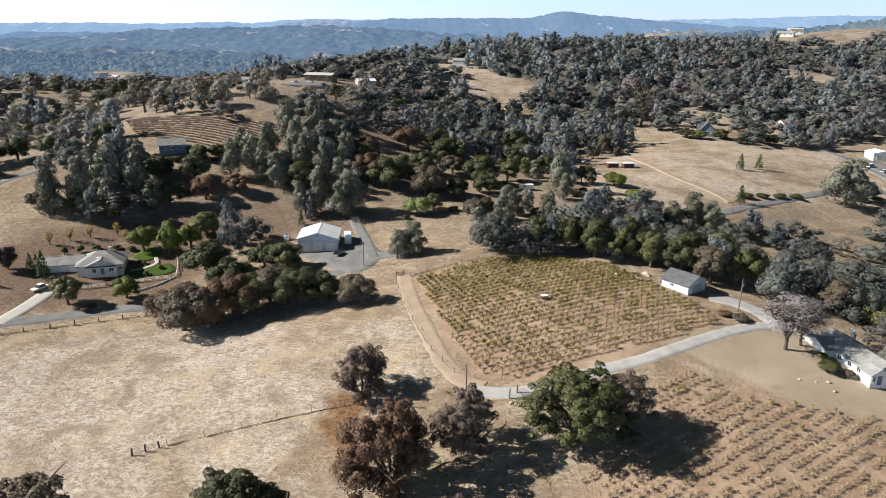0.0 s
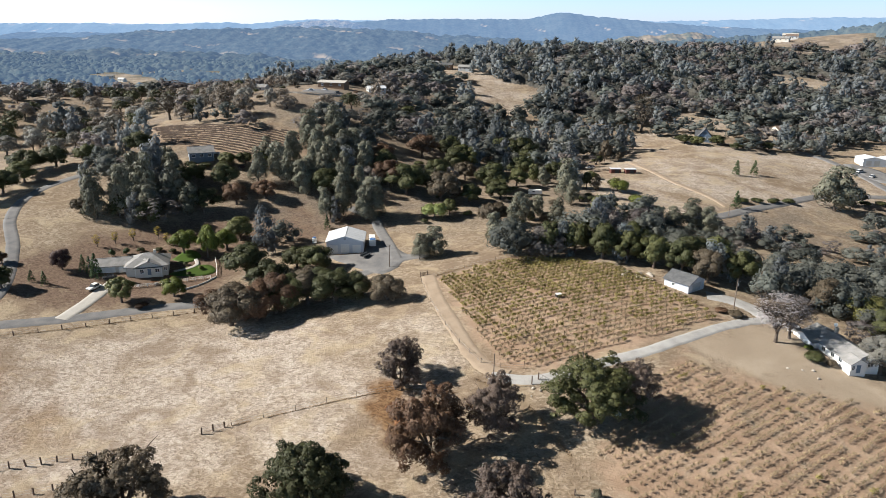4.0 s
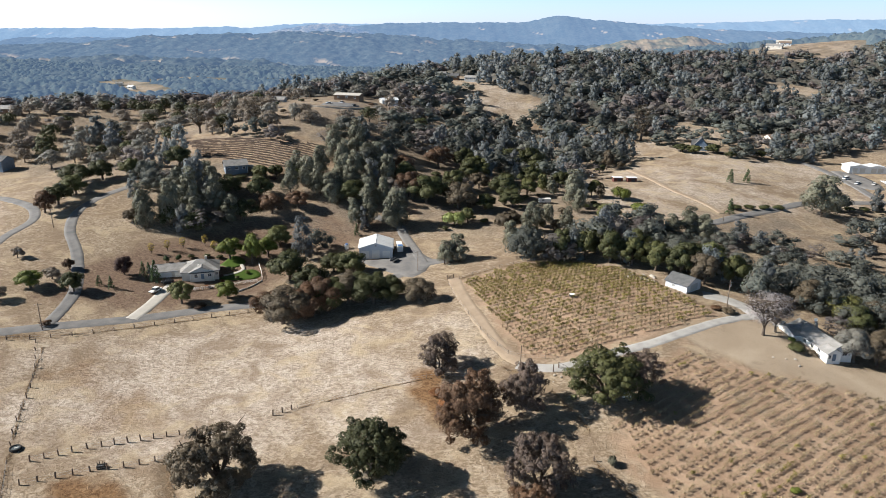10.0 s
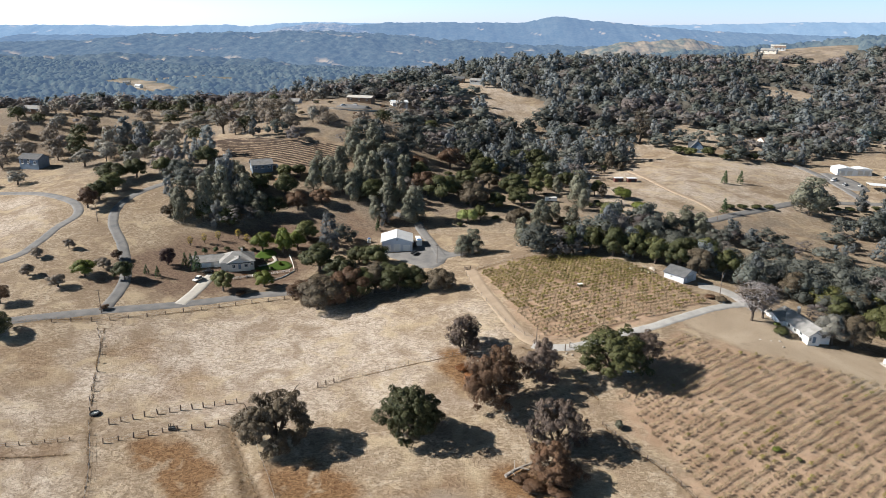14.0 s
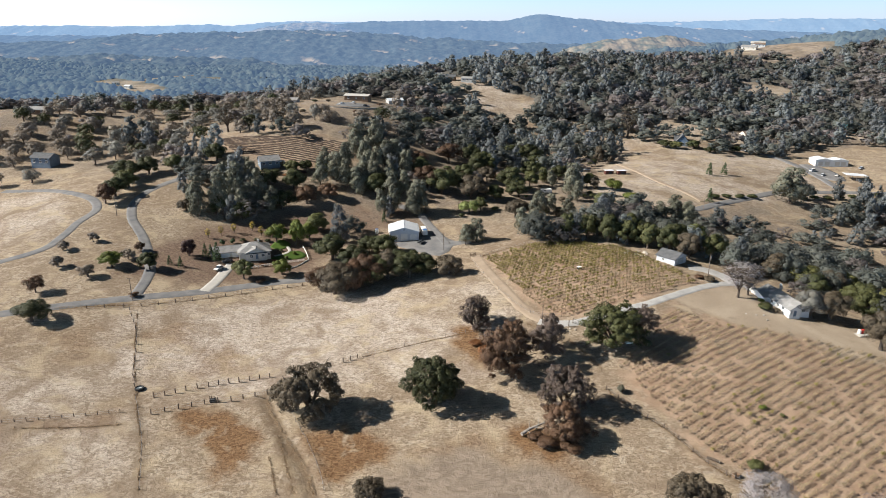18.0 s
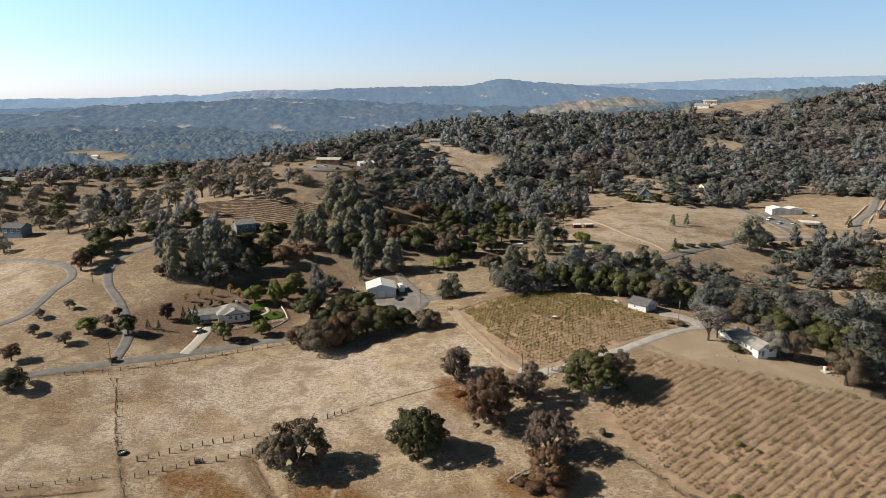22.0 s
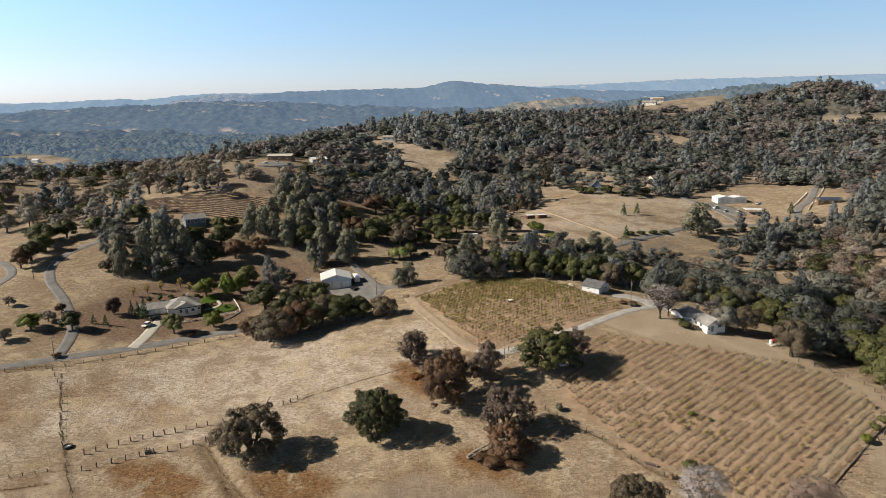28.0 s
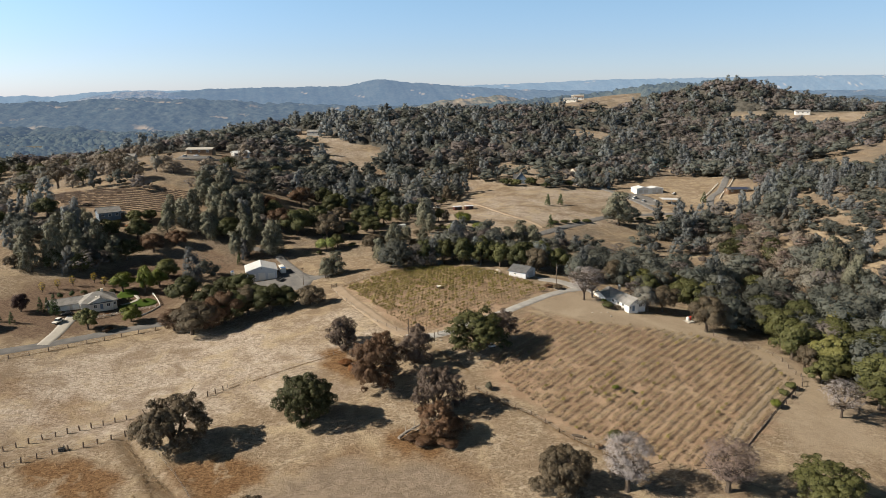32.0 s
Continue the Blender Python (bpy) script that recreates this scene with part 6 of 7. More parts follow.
def door(parent, x, y, w, h, side, mat, name="door", panels=4, z=0.0):
    o = {"s": (0, -1), "n": (0, 1), "e": (1, 0), "w": (-1, 0)}[side]
    rz = 0.0 if o[0] == 0 else math.pi / 2
    d = part(name, Shell().box(x + o[0] * 0.04, y + o[1] * 0.04, z + h / 2, w, 0.10, h, rz, 0.015), mat, parent)
    for k in range(panels):
        part("panel", Shell().box(x + o[0] * 0.1, y + o[1] * 0.1, z + h * (k + 0.5) / panels, w * 0.9, 0.05, h / panels * 0.82, rz, 0.01), mat, d)
    return d


def gable_block(parent, cx, cy, w, d, high, rise, wall, roof, along="x", over=0.5, deep=2.0, thick=0.2, base=0.0):
    """Walls with gables and a two-slab roof; the ridge runs along x or y."""
    x0, x1, y0, y1 = cx - w / 2, cx + w / 2, cy - d / 2, cy + d / 2
    s = Shell()
    if along == "x":
        s.add([(x0, y0, base - deep), (x1, y0, base - deep), (x1, y1, base - deep), (x0, y1, base - deep), (x0, y0, base + high), (x1, y0, base + high), (x1, y1, base + high), (x0, y1, base + high), (x0, cy, base + high + rise), (x1, cy, base + high + rise)],
              [(0, 1, 5, 4), (2, 3, 7, 6), (1, 2, 6, 9, 5), (3, 0, 4, 8, 7)])
    else:
        s.add([(x0, y0, base - deep), (x1, y0, base - deep), (x1, y1, base - deep), (x0, y1, base - deep), (x0, y0, base + high), (x1, y0, base + high), (x1, y1, base + high), (x0, y1, base + high), (cx, y0, base + high + rise), (cx, y1, base + high + rise)],
              [(0, 1, 5, 8, 4), (1, 2, 6, 5), (2, 3, 7, 9, 6), (3, 0, 4, 7)])
    wall_ob = part("wall", s, wall, parent)
    r = part("roof", Shell(), roof, parent)
    sh = Shell()
    half = (d if along == "x" else w) / 2
    k = rise / half
    for sg in (-1, 1):
        run = half + over
        prof = [(0.0, rise), (sg * run, rise - k * run)]
        pts = []
        for t in ((cx - w / 2 - over, cx + w / 2 + over) if along == "x" else (cy - d / 2 - over, cy + d / 2 + over)):
            for (q, zz) in prof:
                for dz in (0.02, thick):
                    pts.append((t, cy + q, base + high + zz + dz) if along == "x" else (cx + q, t, base + high + zz + dz))
        sh.add(pts, [(0, 2, 6, 4), (1, 5, 7, 3), (0, 1, 3, 2), (4, 6, 7, 5), (2, 3, 7, 6), (0, 4, 5, 1)])
    me = sh.mesh("roof", roof)
    r.data = me
    part("ridge_cap", Shell().box(cx, cy, base + high + rise + thick, w + 2 * over if along == "x" else 0.35, 0.35 if along == "x" else d + 2 * over, 0.08), roof, r)
    return wall_ob, r


def hip_roof(parent, cx, cy, w, d, base, rise, roof, over=0.5, thick=0.2):
    """A hipped roof with a short ridge along the longer side."""
    W_, D_ = w / 2 + over, d / 2 + over
    rx, ry = (max(0.3, W_ - D_), 0.0) if W_ >= D_ else (0.0, max(0.3, D_ - W_))
    s = Shell()
    v = [(cx - W_, cy - D_, base), (cx + W_, cy - D_, base), (cx + W_, cy + D_, base), (cx - W_, cy + D_, base)]
    v += [(x, y, z + thick) for x, y, z in v]
    v += [(cx - rx, cy - ry, base + rise + thick), (cx + rx, cy + ry, base + rise + thick)]
    f = [(3, 2, 1, 0), (0, 1, 5, 4), (1, 2, 6, 5), (2, 3, 7, 6), (3, 0, 4, 7)]
    f += [(4, 5, 9, 8), (6, 7, 8, 9), (5, 6, 9), (7, 4, 8)] if W_ >= D_ else [(7, 4, 8, 9), (5, 6, 9, 8), (4, 5, 8), (6, 7, 9)]
    return part("roof", s.add(v, f), roof, parent)


def site(name, x, y, rz, label, category, lift=0.1, group=""):
    return empty(name, pose(x, y, gz(x, y) + lift, rz=rz), label, category, group)


# metal barn
b = site("barn", -44.5, 235, 3, "white metal barn with three roll-up doors and a pale gable roof", "barn", 0.0)
gable_block(b, 0, 0, 14, 13, 4.3, 2.1, PALEWALL, ROOF_METAL, "y", 0.35)
for k, dx in enumerate((-4.4, 0, 4.4)):
    door(b, dx, -6.5, 3.2, 3.4 if k == 1 else 3.0, "s", WHITE, "roller_door", 6)
for k in range(7):
    for sg in (-1, 1):
        part("roof_seam", Shell().tube([(sg * 0.1, -6.8 + k * 2.25, 6.66), (sg * 7.3, -6.8 + k * 2.25, 4.50)], [0.05, 0.05], 4), ROOF_METAL, b)
part("vent", Shell().box(0, -6.55, 5.4, 0.8, 0.1, 0.7), GREYWALL, b)
for sg in (-1, 1):
    part("gutter", Shell().box(sg * 7.42, 0, 4.18, 0.16, 13.6, 0.16), WHITE, b)


def vehicle(name, x, y, rz, length, width, high, paint, label, cab=(0.28, 0.85), cab_h=0.48, category="car"):
    """A car, pickup or van from a shaped side profile, with glass, bumpers, lights and wheels."""
    ob = empty(name, pose(x, y, gz(x, y) + 0.12, rz=rz), label, category)
    L, W_ = length, width / 2
    h0, h1 = high * (1 - cab_h) * 1.02, high
    prof = [(0, 0.35), (0.0, h0 * 0.86), (0.05 * L, h0), (L, h0 * 0.98), (L, 0.35)]
    s = Shell()
    for sg in (-1, 1):
        s.add([(px - L / 2, sg * W_ * (0.94 if pz < 0.5 else 1.0), pz) for px, pz in prof], [tuple(range(5)) if sg > 0 else tuple(reversed(range(5)))])
    for i in range(5):
        j = (i + 1) % 5
        s.f.append((i, j, 5 + j, 5 + i))
    part("body", s, paint, ob)
    a, c = cab[0] * L - L / 2, cab[1] * L - L / 2
    t = 0.14 * L if cab[1] - cab[0] < 0.8 else 0.05 * L
    g = [(a, h0), (a + t, h1), (c - t * 0.7, h1), (c, h0)]
    for nm, in_, mt, dz in (("glasshouse", 0.90, GLASS, -0.06), ("cabin_roof", 0.86, paint, 0.0)):
        q = Shell()
        pts = g if nm == "glasshouse" else [(a + t * 0.95, h1 - 0.05), (a + t, h1 + 0.02), (c - t * 0.7, h1 + 0.02), (c - t * 0.65, h1 - 0.05)]
        for sg in (-1, 1):
            q.add([(px, sg * W_ * in_, pz + (dz if pz >= h1 else 0)) for px, pz in pts], [(0, 1, 2, 3) if sg > 0 else (3, 2, 1, 0)])
        for i in range(4):
            j = (i + 1) % 4
            q.f.append((i, j, 4 + j, 4 + i))
        part(nm, q, mt, ob)
    for dx in (-0.31 * L, 0.31 * L):
        for sg in (-1, 1):
            wh = part("wheel", Shell().tube([(dx, sg * (W_ - 0.22), 0.33), (dx, sg * (W_ - 0.02), 0.33), (dx, sg * (W_ + 0.02), 0.33)], [0.34, 0.34, 0.28], 14), BLACK, ob)
            part("rim", Shell().tube([(dx, sg * (W_ + 0.01), 0.33), (dx, sg * (W_ + 0.035), 0.33)], [0.2, 0.17], 10), STEEL, wh)
    for sg in (-1, 1):
        part("headlight", Shell().box(-L / 2, sg * W_ * 0.7, h0 * 0.78, 0.06, 0.34, 0.18), WHITE, ob)
        part("tail_light", Shell().box(L / 2, sg * W_ * 0.8, h0 * 0.78, 0.06, 0.2, 0.22), RED, ob)
    for dx in (-L / 2 - 0.04, L / 2 + 0.04):
        part("bumper", Shell().box(dx, 0, 0.48, 0.16, width * 0.96, 0.22, 0, 0.03), DARK, ob)
    return ob


def motorhome(x, y, rz, label):
    ob = empty("motorhome", pose(x, y, gz(x, y) + 0.2, rz=rz), label, "motorhome")
    part("body", Shell().box(0, 0, 1.75, 7.6, 2.4, 2.6, 0, 0.12), WHITE, ob)
    part("nose", Shell().box(-4.1, 0, 1.15, 0.9, 2.2, 1.3, 0, 0.15), WHITE, ob)
    part("windscreen", Shell().box(-3.84, 0, 2.2, 0.06, 1.9, 0.9), GLASS, ob)
    for dx in (-2, 0.4, 2.4):
        part("window", Shell().box(dx, -1.22, 2.1, 1.2, 0.06, 0.6), GLASS, ob)
    part("stripe", Shell().box(0.2, -1.215, 1.35, 6.6, 0.05, 0.2), BLUE, ob)
    part("roof_vent", Shell().box(0.5, 0, 3.15, 1.0, 0.8, 0.25, 0, 0.05), WHITE, ob)
    part("tarp", Shell().box(2.6, 0, 3.1, 2.2, 2.3, 0.12, 0, 0.04), BLUE, ob)
    for dx in (-2.6, 2.2):
        for sg in (-1, 1):
            w = part("wheel", Shell().tube([(dx, sg * 0.95, 0.35), (dx, sg * 1.2, 0.35)], [0.42, 0.40], 12), BLACK, ob)
            part("rim", Shell().tube([(dx, sg * 1.2, 0.35), (dx, sg * 1.23, 0.35)], [0.22, 0.2], 8), STEEL, w)
    return ob


motorhome(-34.6, 236.5, -82, "white motorhome with blue stripe parked beside the barn")
tank = site("water_tank", -58, 240.5, 0, "small white tank with a blue lid by the barn", "tank")
part("tank", Shell().tube([(0, 0, -0.2), (0, 0, 1.7), (0, 0, 1.9)], [0.9, 0.9, 0.7], 14), WHITE, tank)
part("lid", Shell().tube([(0, 0, 1.88), (0, 0, 2.1), (0, 0, 2.2)], [0.75, 0.7, 0.3], 14), BLUE, tank)
trailer = site("flatbed_trailer", -36, 224, 60, "dark flatbed trailer with rails in the barn yard", "trailer", 0.15)
part("bed", Shell().box(0, 0, 0.7, 4.2, 1.9, 0.14, 0, 0.02), DARK, trailer)
for dy in (-0.9, 0.9):
    part("side_rail", Shell().box(0, dy, 1.05, 4.2, 0.06, 0.5), STEEL, trailer)
    part("wheel", Shell().tube([(-0.4, dy, 0.32), (-0.4, dy * 1.15, 0.32)], [0.32, 0.32], 12), BLACK, trailer)
part("hitch", Shell().tube([(2.1, -0.6, 0.6), (3.4, 0, 0.5), (2.1, 0.6, 0.6)], [0.05] * 3, 5), DARK, trailer)

# grey-roofed house on the road
h = site("house", -112, 211.5, 17, "cream single-storey house with grey shingle roof and attached garage wing", "house", 0.15)
s = Shell()
s.box(0, 0, 0.4, 13.5, 11.5, 4.8)
part("wall", s, CREAM, h)
hip_roof(h, 0, 0, 13.5, 11.5, 2.82, 3.1, ROOF_GREY, 0.6)
gable_block(h, 0.6, -5.2, 9.0, 3.0, 2.9, 1.9, CREAM, ROOF_GREY, "y", 0.5)
gable_block(h, -12.2, 2.0, 13.0, 7.5, 2.7, 1.7, CREAM, ROOF_GREY, "x", 0.5)
door(h, -13.0, -1.75, 4.6, 2.2, "s", WHITE, "garage_door", 4)
door(h, -8.4, -1.75, 2.4, 2.2, "s", WHITE, "garage_door", 4)
window(h, -1.6, -6.7, 1.4, 1.2, 1.5, "s")
door(h, 0.8, -6.7, 1.1, 2.1, "s", BLUEWALL, panels=3)
window(h, 3.4, -6.7, 1.4, 1.4, 1.3, "s")
window(h, 6.0, -5.75, 1.5, 1.0, 1.2, "s")
window(h, 6.75, 1.0, 1.5, 1.6, 1.2, "e")
part("chimney", Shell().box(2.2, 2.4, 5.6, 0.9, 0.9, 1.6, 0, 0.03), CREAM, h)
part("skylight", Shell().box(-0.6, -3.4, 4.75, 0.8, 0.8, 0.1), WHITE, h)
part("porch_awning", Shell().box(0.6, -7.0, 2.75, 9.4, 1.2, 0.12), ROOF_DARK, h)
for dx in (-3.6, 4.8):
    part("porch_post", Shell().box(dx, -7.4, 1.2, 0.16, 0.16, 3.0), WHITE, h)
vehicle("car", -123, 193.5, 68, 4.8, 1.95, 1.75, WHITE, "white sport utility car parked on the driveway")
vehicle("car", -121.5, 201.5, 20, 4.4, 1.85, 1.5, DARK, "dark car parked in front of the garage")
pad("lawn_front", [(-104, 208), (-93, 209), (-89, 213), (-93, 218), (-101, 214)], LAWN, "bright green watered lawn", "lawn", 0.2)
pad("lawn_back", [(-107, 220), (-101, 219), (-98, 225), (-104, 229)], LAWN, "bright green watered lawn", "lawn", 0.2)
strip("garden_path", V2((-103, 211), (-99, 214), (-97, 218), (-99, 222)), 1.3, CONCRETE, "pale curving garden path", "path", 0.26)
for x, y, w, hh, lv in ((-99, 203, 2.2, 1.6, OAK_BROWN), (-106, 200.5, 2.4, 1.5, OAK_RUST), (-117, 201, 2, 1.4, OAK_GREEN), (-97, 209, 2.2, 1.7, OAK_DARK), (-94.5, 214, 2.4, 1.8, BRIGHT), (-101, 217, 2, 1.5, OAK_GREEN), (-109, 226, 3, 2, OAK_DARK), (-114, 226, 3, 2, OAK_DARK), (-120, 224, 3, 2.2, OAK_DARK), (-124, 221, 2.6, 3.2, CONIFER), (-128, 218, 2.6, 3.4, CONIFER), (-102, 206, 2, 1.3, OAK_RUST)):
    plant("garden_shrub", "bush", x, y, w, hh, lv, "rounded clipped shrub in the house garden", "shrub", "garden shrubs")
part("panel", Shell().box(0, 0, 1.1, 2.0, 0.15, 1.4, 0, 0.03), WOOD, empty("woodpile", pose(-57, 226, gz(-57, 226)), "stack of boards beside the barn", "woodpile"))

# garage shed above the vineyard
h = site("shed", 69.8, 184.6, -50, "white block shed with grey gable roof and wide end door", "shed", 0.1)
gable_block(h, 0, 0, 8.5, 9.2, 2.7, 1.9, PALEWALL, ROOF_DARK, "x", 0.5)
door(h, 4.25, 0, 4.6, 2.4, "e", GREYWALL, "garage_door", 4)
window(h, -1, -4.6, 1.6, 1.0, 0.8, "s")

# white farmhouse
h = site("farmhouse", 99.0, 147.5, 8, "long white farmhouse with grey shingle roof and porch", "house", 0.1)
gable_block(h, 0.6, 0, 8.3, 19, 2.6, 1.9, WHITE, ROOF_GREY, "y", 0.6)
gable_block(h, -3.0, 6.5, 5.5, 8.0, 2.5, 1.3, WHITE, ROOF_GREY, "x", 0.5)
gable_block(h, -2.0, -9.0, 4.4, 3.2, 2.55, 1.3, WHITE, ROOF_GREY, "y", 0.4)
door(h, -2.0, -10.6, 1.1, 2.2, "s", BLUEWALL, panels=3)
window(h, -3.5, -10.6, 1.5, 0.8, 1.3, "s")
window(h, 2.2, -9.5, 1.6, 1.6, 1.3, "s")
for dy in (-6, -3, 0.5):
    window(h, -3.55, dy, 1.5, 1.3, 1.2, "w")
part("chimney", Shell().box(1.2, 3.0, 5.6, 0.8, 0.8, 1.5, 0, 0.03), STONE, h)
dish = part("satellite_dish", Shell().tube([(4.2, 7.2, 5.0), (4.15, 7.1, 5.1), (4.0, 6.9, 5.2)], [0.15, 0.45, 0.55], 12), WHITE, h)
part("dish_arm", Shell().tube([(4.2, 7.2, 4.3), (4.2, 7.2, 5.1)], [0.05, 0.05], 5), STEEL, dish)
vehicle("pickup_truck", 93.5, 157.5, -35, 5.6, 2.0, 1.85, WHITE, "white pickup truck parked beside the farmhouse", cab=(0.25, 0.62), category="pickup")
for x, y, w, hh, lv in ((91, 143.5, 4.6, 2.6, OAK_DARK), (94, 140.5, 3.0, 2.2, OAK_OLIVE), (91.5, 148, 2.4, 2.0, BRIGHT), (78, 164.5, 5, 2.2, OAK_OLIVE), (75, 166.5, 4, 1.8, OAK_BROWN)):
    plant("shrub", "bush", x, y, w, hh, lv, "dense shrub by the farm buildings", "shrub", "farmyard shrubs")


def simple_house(x, y, rz, w, d, high, rise, wall, roof, label, along="x", name="house", wins=3, lift=0.2):
    ob = site(name, x, y, rz, label, name.replace("_", " "), lift)
    gable_block(ob, 0, 0, w, d, high, rise, wall, roof, along, 0.6, 3.0)
    for k in range(wins):
        window(ob, -w / 2 + w * (k + 0.5) / wins, -d / 2, high * 0.55, 1.5, 1.3, "s")
    if high > 4.5:
        for k in range(wins):
            window(ob, -w / 2 + w * (k + 0.5) / wins, -d / 2, high * 0.85, 1.5, 1.2, "s")
    window(ob, -w / 2, 0, high * 0.55, 1.4, 1.2, "w")
    return ob


h = simple_house(176.5, 461, -18, 9, 10, 3.2, 5.2, BLUEWALL, ROOF_DARK, "slate blue steep-gabled house above the meadow", "y", lift=0.4)
gable_block(h, -3.2, 1.0, 6.0, 5.0, 3.0, 3.6, BLUEWALL, ROOF_DARK, "x", 0.4)
h = simple_house(-124, 308.5, 24, 11, 8, 3.4, 2.2, BLUEWALL, ROOF_GREY, "slate blue house with grey roof below the terraces", lift=0.3)
part("porch_roof", Shell().box(6.8, -2.5, 2.5, 3.4, 3.6, 0.15, 0, 0.02), WHITE, h)
for dx, dy in ((5.4, -4.1), (8.2, -4.1), (8.2, -0.9)):
    part("porch_post", Shell().box(dx, dy, 0.9, 0.16, 0.16, 3.2), WHITE, h)
for x, y, w, hh, lv in ((-113, 307, 7, 3.2, OAK_GREEN), (-106, 309.5, 6, 2.6, OAK_DARK), (-119, 300, 6, 3, OAK_DARK), (-108, 301.5, 4, 1.4, PURPLE), (-103, 302, 4.5, 1.5, PURPLE), (-112, 298, 5, 1.6, OAK_RUST)):
    plant("garden_shrub", "bush", x, y, w, hh, lv, "low rounded shrub beside the blue house", "shrub", "shrubs of the blue house")
simple_house(15, 334, 20, 11, 8, 2.7, 1.6, BROWNWALL, ROOF_BROWN, "brown-roofed cottage among dark oaks", lift=0.4)
simple_house(64, 385, 6, 17, 9, 2.8, 1.5, BROWNWALL, ROOF_BLUE, "low house with a blue metal roof", lift=0.4)
vehicle("car", 80, 381, 15, 4.5, 1.8, 1.5, WHITE, "white car parked by the blue-roofed house")
for dx in (0, 8):
    g = site("stable", 91 + dx, 364 - dx * 0.2, 4, "small dark red field shed with pale flat roof", "shed", 0.1, "red field sheds")
    part("wall", Shell().box(0, 0, 0.9, 5.6, 3.4, 2.8), REDWALL, g)
    part("roof", Shell().box(0, 0, 2.42, 6.2, 4.0, 0.18, 0, 0.02), ROOF_METAL, g)
    part("opening", Shell().box(0.6, -1.72, 0.9, 2.4, 0.05, 1.8), DARK, g)
g = site("caravan", 37.5, 303, 5, "pale travel trailer parked among the trees", "caravan", 0.3)
part("body", Shell().box(0, 0, 1.3, 6.4, 2.3, 2.1, 0, 0.18), WHITE, g)
part("window", Shell().box(-1, -1.17, 1.6, 1.2, 0.05, 0.6), GLASS, g)
part("wheel", Shell().tube([(0.4, -1.0, 0.1), (0.4, -1.2, 0.1)], [0.35, 0.35], 12), BLACK, g)
# white buildings on the far side of the meadow
h = site("workshop", 271, 416, -4, "long white metal workshop with low roof", "workshop", 0.3)
gable_block(h, -4, 0, 12, 11, 4.0, 1.2, WHITE, ROOF_METAL, "y", 0.4)
gable_block(h, 8, -1, 12, 9, 3.8, 1.0, WHITE, ROOF_METAL, "y", 0.4)
for dx in (-6.5, -1.5, 6, 10.5):
    door(h, dx, -5.5, 3.4, 3.0, "s", CREAM, "roller_door", 5)
c = site("carport", 270, 377, -14, "open white carport roof on posts sheltering vehicles", "carport", 0.3)
part("roof", Shell().add([(-7, -4.5, 3.4), (7, -4.5, 3.0), (7, 4.5, 3.0), (-7, 4.5, 3.4), (-7, -4.5, 3.6), (7, -4.5, 3.2), (7, 4.5, 3.2), (-7, 4.5, 3.6)], [(3, 2, 1, 0), (4, 5, 6, 7), (0, 1, 5, 4), (1, 2, 6, 5), (2, 3, 7, 6), (3, 0, 4, 7)]), ROOF_METAL, c)
for dx in (-6.5, 0, 6.5):
    for dy in (-4, 4):
        part("post", Shell().box(dx, dy, 1.2, 0.2, 0.2, 4.0), STEEL, c)
for x, y, rz, nm, pt, lb in ((250, 396, 30, "van", WHITE, "white van parked on the lane"), (262, 385, 50, "pickup_truck", WHITE, "white pickup by the workshop"), (237, 447, 5, "pickup_truck", WHITE, "white pickup at the meadow edge"), (225, 447, 5, "car", SILVER, "silver car at the meadow edge"), (270, 371, 80, "car", DARK, "dark car under the carport"), (290, 402, 30, "car", SILVER, "silver car beside the workshop"), (252, 386, 40, "car", SILVER, "silver car beside the lane")):
    vehicle(nm, x, y, rz, 5.2, 2.0, 2.2 if nm == "van" else 1.75, pt, lb, cab=(0.1, 0.95) if nm == "van" else (0.25, 0.62) if nm == "pickup_truck" else (0.25, 0.88), category="car")
h = simple_house(332, 377, -14, 18, 8, 2.4, 1.6, BROWNWALL, ROOF_DARK, "long low shed with solar panels on its roof", name="shed", lift=0.4)
for k in range(6):
    part("solar_panel", Shell().add([(-7.2 + 2.4 * k, -4.3, 2.75), (-5.0 + 2.4 * k, -4.3, 2.75), (-5.0 + 2.4 * k, -0.6, 4.05), (-7.2 + 2.4 * k, -0.6, 4.05), (-7.2 + 2.4 * k, -4.3, 2.85), (-5.0 + 2.4 * k, -4.3, 2.85), (-5.0 + 2.4 * k, -0.6, 4.15), (-7.2 + 2.4 * k, -0.6, 4.15)], [(3, 2, 1, 0), (4, 5, 6, 7), (0, 1, 5, 4), (1, 2, 6, 5), (2, 3, 7, 6), (3, 0, 4, 7)]), SOLAR, h)
simple_house(369, 549, 10, 12, 9, 4.0, 2.0, TEAL, TEAL, "house wrapped in bright teal sheeting", lift=1.5)
simple_house(-88, 496, -12, 20, 11, 3.4, 1.2, BROWNWALL, CONCRETE, "large hilltop house with a pale flat roof", lift=0.8)
simple_house(-150, 505, -6, 22, 9, 3.0, 1.8, GREYWALL, ROOF_GREY, "long low grey house on the hilltop", lift=0.6)
simple_house(-270, 344, -12, 13, 9, 5.4, 2.2, BLUEWALL, ROOF_DARK, "two-storey dark blue house on the slope", lift=0.6)
simple_house(-330, 456, -8, 18, 9, 3.0, 1.8, BROWNWALL, ROOF_GREY, "low brown house among the oaks", lift=0.8)
simple_house(515, 1056, -28, 21, 12, 4.5, 2.4, CREAM, CONCRETE, "large pale house on the far hilltop", lift=1.0)
